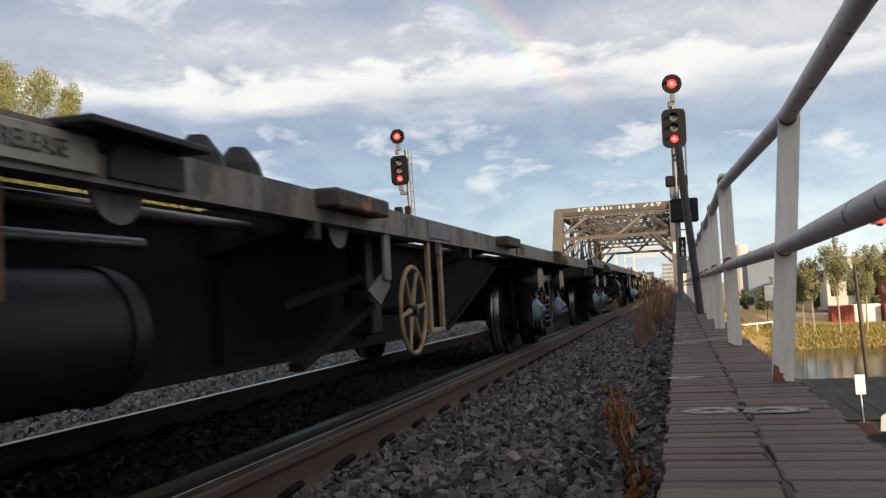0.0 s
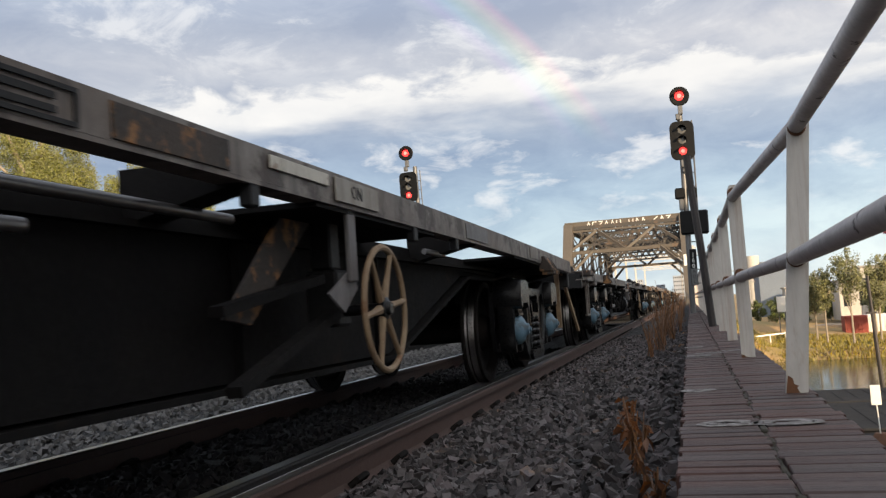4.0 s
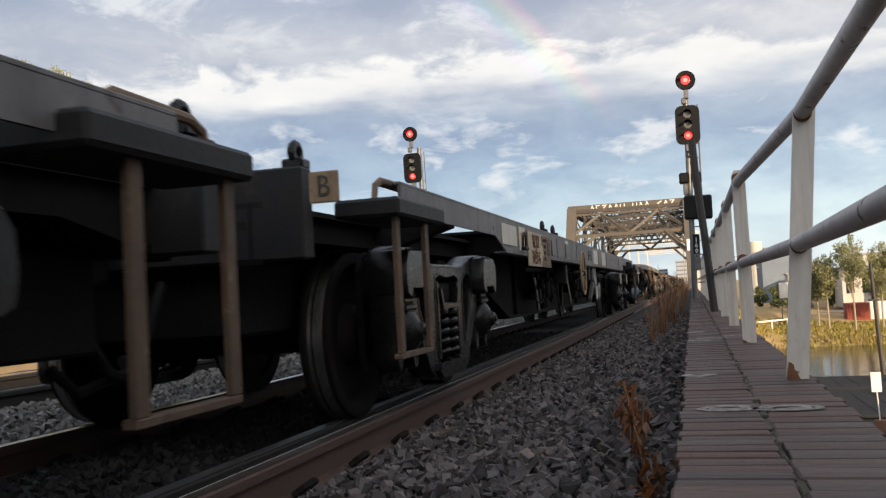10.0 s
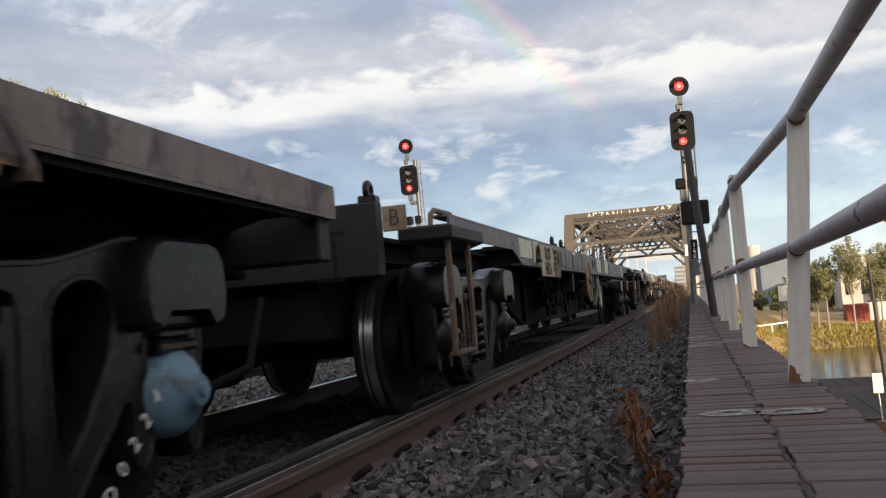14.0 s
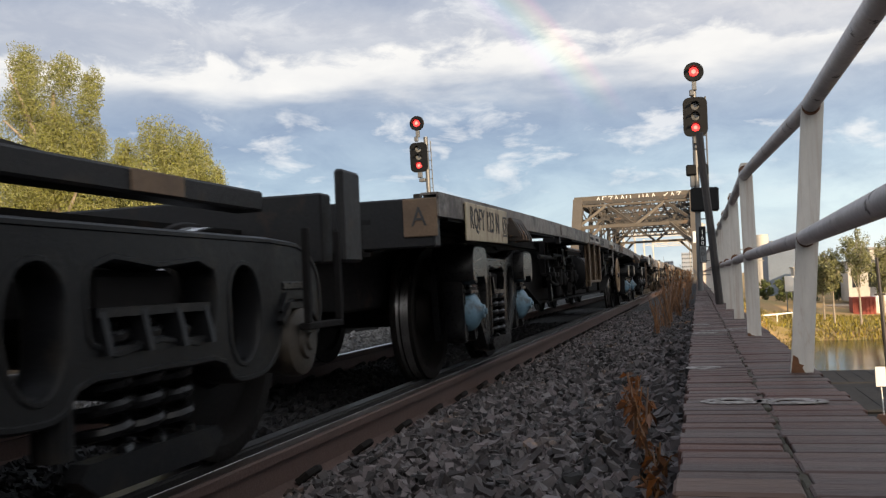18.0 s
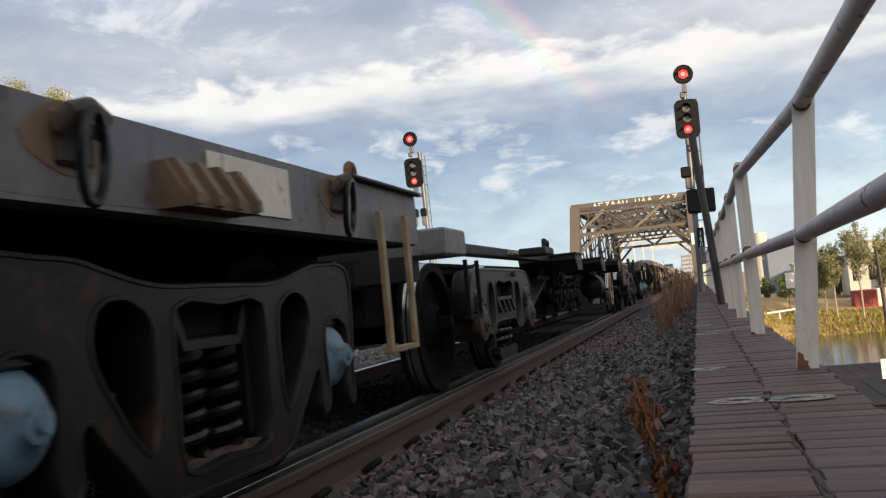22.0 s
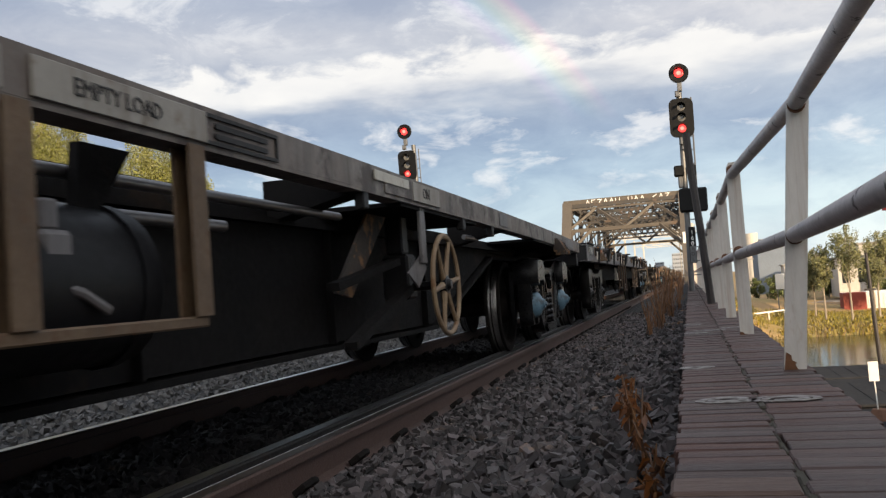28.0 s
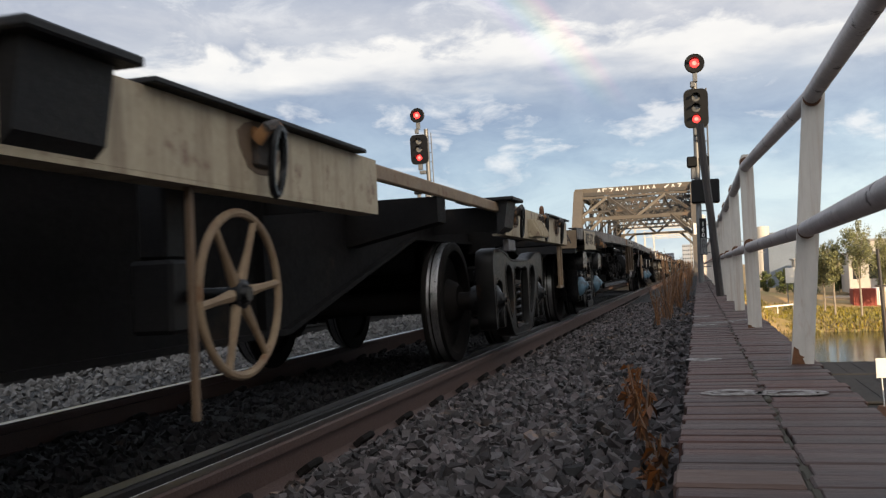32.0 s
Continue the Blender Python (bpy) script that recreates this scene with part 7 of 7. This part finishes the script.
    lettering("RQCY-810-S", .14, M["chalk"], w, on_side(1.2545, u(-104.72) - .02, .99, .62), label="white stencilled wagon code")
    patch(w, u(-96.0), u(-95.62), .885, 1.052, "cream", 1.2535, "cream patch with stencilled word")
    lettering("ON", .08, M["ink"], w, on_side(1.2585, u(-95.8), .95), label="stencilled word ON")
    step_frame(w, u(-96.35), u(-95.98), .45, .88, 1.24, "rustpost", .05)
    step_frame(w, u(-99.28), u(-98.72), .42, .98, 1.26, "rustpost", .06)
    patch(w, u(-99.05), u(-98.60), .885, 1.052, "cream", 1.2535, "cream patch with stencilled words")
    lettering("EMPTY / LOAD", .048, M["ink"], w, on_side(1.2585, u(-98.86), .965, .8), label="stencilled words")
    part("control_box", Geo().box(1.05, 1.12, u(-99.12), u(-99.0), .60, .74, .008).box(1.06, 1.10, u(-99.10), u(-99.02), .74, .84, .006).beam((1.12, u(-99.02), .63), (1.16, u(-98.90), .60), .022, .022), M["white"], w, "pale brake control box with a lever")
    step_frame(w, u(-100.17), u(-99.6), .48, .88, 1.24, "rustpost", .035)
    step_frame(w, u(-95.25), u(-94.66), .44, .88, 1.24, "stain", .045)
    part("step_board", Geo().box(1.20, 1.225, u(-95.25), u(-94.66), .455, .53, .004).box(1.20, 1.225, u(-95.25), u(-94.66), .545, .615, .004), M["cream"], w, "cream painted step boards")
    step_frame(w, u(-90.05), u(-89.75), .46, .97, 1.28, "tan", .04)
    chalk_number(w, b2, "D0117")
    scrawl(w, u(-98.05), u(-96.95), 41)
    scrawl(w, u(-101.5), u(-100.5), 42)
    eye(w, u(-100.1), 1.1, 1.085), eye(w, u(-89.9), 1.1, 1.085)
    # H
    w, L, b1, b2, hw = skeletal_wagon(-105.95, -121.96, -107.7, -120.2, -111.82, label="empty skeletal wagon with step posts and a stencilled number board")
    add(w)
    skeletal_details(w, hw, L, b2, "RQFY 117 S", -105.95, -120.95)
    # I
    rings = [-123.3, -124.2, -125.2, -128.6, -129.0]
    w, L, b1, b2, hw = ringed_wagon(-122.71, -138.3, -124.68, -136.9, -128.84, "empty cream-sided flat wagon with lashing rings and a handwheel", caps="dark",
                                    rings=[-123.35, -124.15, -125.15, -128.75, -130.6, -133.0], brackets=[-125.5, -129.6, -132.6], sill="cream",
                                    gaps=[(0, -2.75), (-5.1, -8.4), (-9.4, -12.6), (-13.2, -15.5)], hwz=.60)
    add(w)
    u = lambda v: v + 122.71
    ribbed_block(w, u(-124.5), .88, 1.0, 1.25, "cream")
    part("card_box", Geo().box(1.19, 1.235, u(-125.32), u(-125.1), .77, .845, .006), M["grey"], w, "small grey card box under the sill")
    for a, b in ((-123.9, -122.75), (-129.3, -128.0)):
        part("top_plate", Geo().box(1.0, 1.29, u(a), u(b), 1.072, 1.086, .003), M["black"], w)
    part("leg_stand", Geo().box(1.2, 1.22, u(-129.08), u(-129.06), .30, .88, .003), M["stain"], w, "thin rusty upright")
    step_frame(w, u(-123.0), u(-122.85), .5, .86, 1.2, "tan", .03)
    eye(w, u(-123.25), 1.1, 1.085)
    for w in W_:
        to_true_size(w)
    return W_


def chalk_number(w, yc, text, x=1.172):
    for k, c in enumerate(text):
        t = k / (len(text) - 1)
        lettering(c, .062, M["chalk"], w, on_side(x, yc + .40 + .19 * t, .23 + .21 * t) @ pose(0, 0, 0, 0, 0, 41), name="chalk_figure", label="chalked white figure")


def scrawl(w, y0, y1, seed):
    """Sprayed strokes that cannot be read."""
    rnd = random.Random(seed)
    y = y0
    while y < y1:
        g = Geo()
        a = (y + rnd.uniform(0, .06), .90 + rnd.uniform(0, .04))
        b = (y + rnd.uniform(-.02, .10), 1.07 - rnd.uniform(0, .03))
        c = (y + rnd.uniform(.06, .14), .92 + rnd.uniform(0, .08))
        g.strip([a, b, c], .016, 1.2515, 1.2535)
        part("sprayed_stroke", g, M["chalk"], w, "sprayed white strokes")
        y += rnd.uniform(.09, .14)


def skeletal_details(w, hw, L, b2, code, u0, ubd):
    # step posts and the frame below them
    y1, y2, y3 = hw - 2.24, hw - 2.86, hw - 3.37
    for y, z0 in ((y1, .56), (y2, .56), (y3, .50)):
        part("step_post", Geo().prism([(1.195, y - .036), (1.205, y - .036), (1.205, y + .028), (1.245, y + .028), (1.245, y - .036), (1.255, y - .036), (1.255, y + .038), (1.195, y + .038)], z0, .95, "z"), M["stake"], w, "tan rusty step post")
    part("step_rail", Geo().box(1.20, 1.245, y3, y1 + .03, .535, .56, .004), M["stake"], w, "tan step bar")
    patch(w, y1 + .05, y2 + .04, .960, 1.04, "palegrey", 1.2565)
    patch(w, y2 - .04, y3 + .06, .960, 1.04, "palegrey", 1.257)
    lettering("EMPTY LOAD", .052, M["ink"], w, on_side(1.2625, (y1 + y2) / 2, 1.0), label="stencilled words")
    lettering("BRAKE RELEASE", .046, M["ink"], w, on_side(1.2625, (y2 + y3) / 2, 1.0), label="stencilled words")
    patch(w, hw - .42, hw + .02, .958, 1.042, "palegrey", 1.2575)
    patch(w, hw - .92, hw - .48, 1.0, 1.04, "white", 1.2570, "thin off-white stripe")
    part("gusset", Geo().prism([(hw - .80, .60), (hw - .62, .58), (hw - .10, .93), (hw - .36, .93)], .97, .985), M["lip"], w, "brown diagonal gusset plate")
    fr = Geo().strip([(hw - 2.20, .965), (hw - 2.20, 1.035), (hw - 1.78, 1.035), (hw - 1.78, .965), (hw - 2.20, .965)], .010, 1.252, 1.258)
    part("plate_frame", fr, M["black"], w, "dark embossed plate frame")
    for zz in (.985, 1.012):
        part("writing_bar", Geo().box(1.252, 1.2565, hw - 2.14, hw - 1.84, zz - .007, zz + .007), M["black"], w, "unreadable line of small writing")
    lettering("ON", .07, M["ink"], w, on_side(1.2625, hw - .22, 1.0), label="stencilled word ON")
    part("control_box", Geo().box(1.10, 1.16, y2 + .16, y2 + .25, .62, .74, .01).box(1.11, 1.14, y2 + .18, y2 + .23, .74, .80, .006).tube([(1.15, y2 + .20, .64), (1.17, y2 + .26, .62), (1.18, y2 + .33, .585)], .011, 7), M["grey"], w, "grey brake control box")
    # number board towards the rear end
    pm = ubd - u0
    part("number_board", Geo().box(1.256, 1.266, pm - .52, pm + .52, 0.835, 1.035, .003), M["cream"], w, "cream number board with dark stencilling")
    lettering(code, .17, M["ink"], w, on_side(1.268, pm - .08, .945, .80), label="stencilled wagon code")
    dm = Geo().strip([(pm + .39, .88), (pm + .39, .99), (pm + .49, .99), (pm + .49, .88), (pm + .39, .88)], .010, 1.266, 1.2685)
    part("diamond_sign", dm.strip([(pm + .44, .895), (pm + .405, .935), (pm + .44, .975), (pm + .475, .935), (pm + .44, .895)], .009, 1.266, 1.2685), M["ink"], w, "framed diamond sign")
    part("corner_board", Geo().box(1.05, 1.24, -L - .012, -L, .85, 1.03, .004), M["tan" if "117" in code else "stain"], w, "end board with a black letter A")
    lettering("A", .13, M["ink"], w, Matrix(((1, 0, 0, 1.14), (0, 0, -1, -L - .015), (0, 1, 0, .94), (0, 0, 0, 1))), label="black letter A")
    cambered(w, L, .075)


make_ground()
make_bed()
make_track()
make_boardwalk()
make_handrail()
make_bridge()
make_signals()
make_scenery()
make_weeds()
TRAIN = make_train()

stones("ballast_near", 24000, (-1.46, -.07), (.9, 17), .0265, M["stone"], 1, "grey angular ballast stones beside the rail", 1.35)
stones("ballast_between", 6500, (-3.2, -1.92), (1.2, 16), .027, M["stone_shaded"], 2, "ballast stones between the rails, coloured dark for the train's shade", 1.3)
stones("ballast_far", 9000, (-5.6, -3.40), (1.8, 26), .034, M["stone_far"], 3, "pale ballast stones between the two tracks", 1.2)


def train_shift(t):
    """Metres travelled by the train: it slows a little."""
    T_, V_ = (0, 9, 13, 19, 23, 32), (4.45, 4.35, 4.25, 3.98, 3.82, 3.72)
    d = 0.0
    for i in range(5):
        if t <= T_[i]:
            break
        e = min(t, T_[i + 1])
        ve = V_[i] + (V_[i + 1] - V_[i]) * (e - T_[i]) / (T_[i + 1] - T_[i])
        d += (V_[i] + ve) / 2 * (e - T_[i])
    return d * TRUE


def motions():
    for w in TRAIN:
        u0 = w.matrix_basis.translation.y
        walk(w, [(t / 2, pose(X_MID, u0 + train_shift(t / 2), 0)) for t in range(0, 65)])
    times = [i * 4 / FPS for i in range(0, 240)] + [32.0]
    turns = [(t, -math.degrees(train_shift(t) / R_WHEEL)) for t in times]
    for ax, _ in WHEELSETS:
        y = ax.location.y
        walk(ax, [(t, pose(0, y, R_WHEEL, a, 0, 0)) for t, a in turns])


motions()
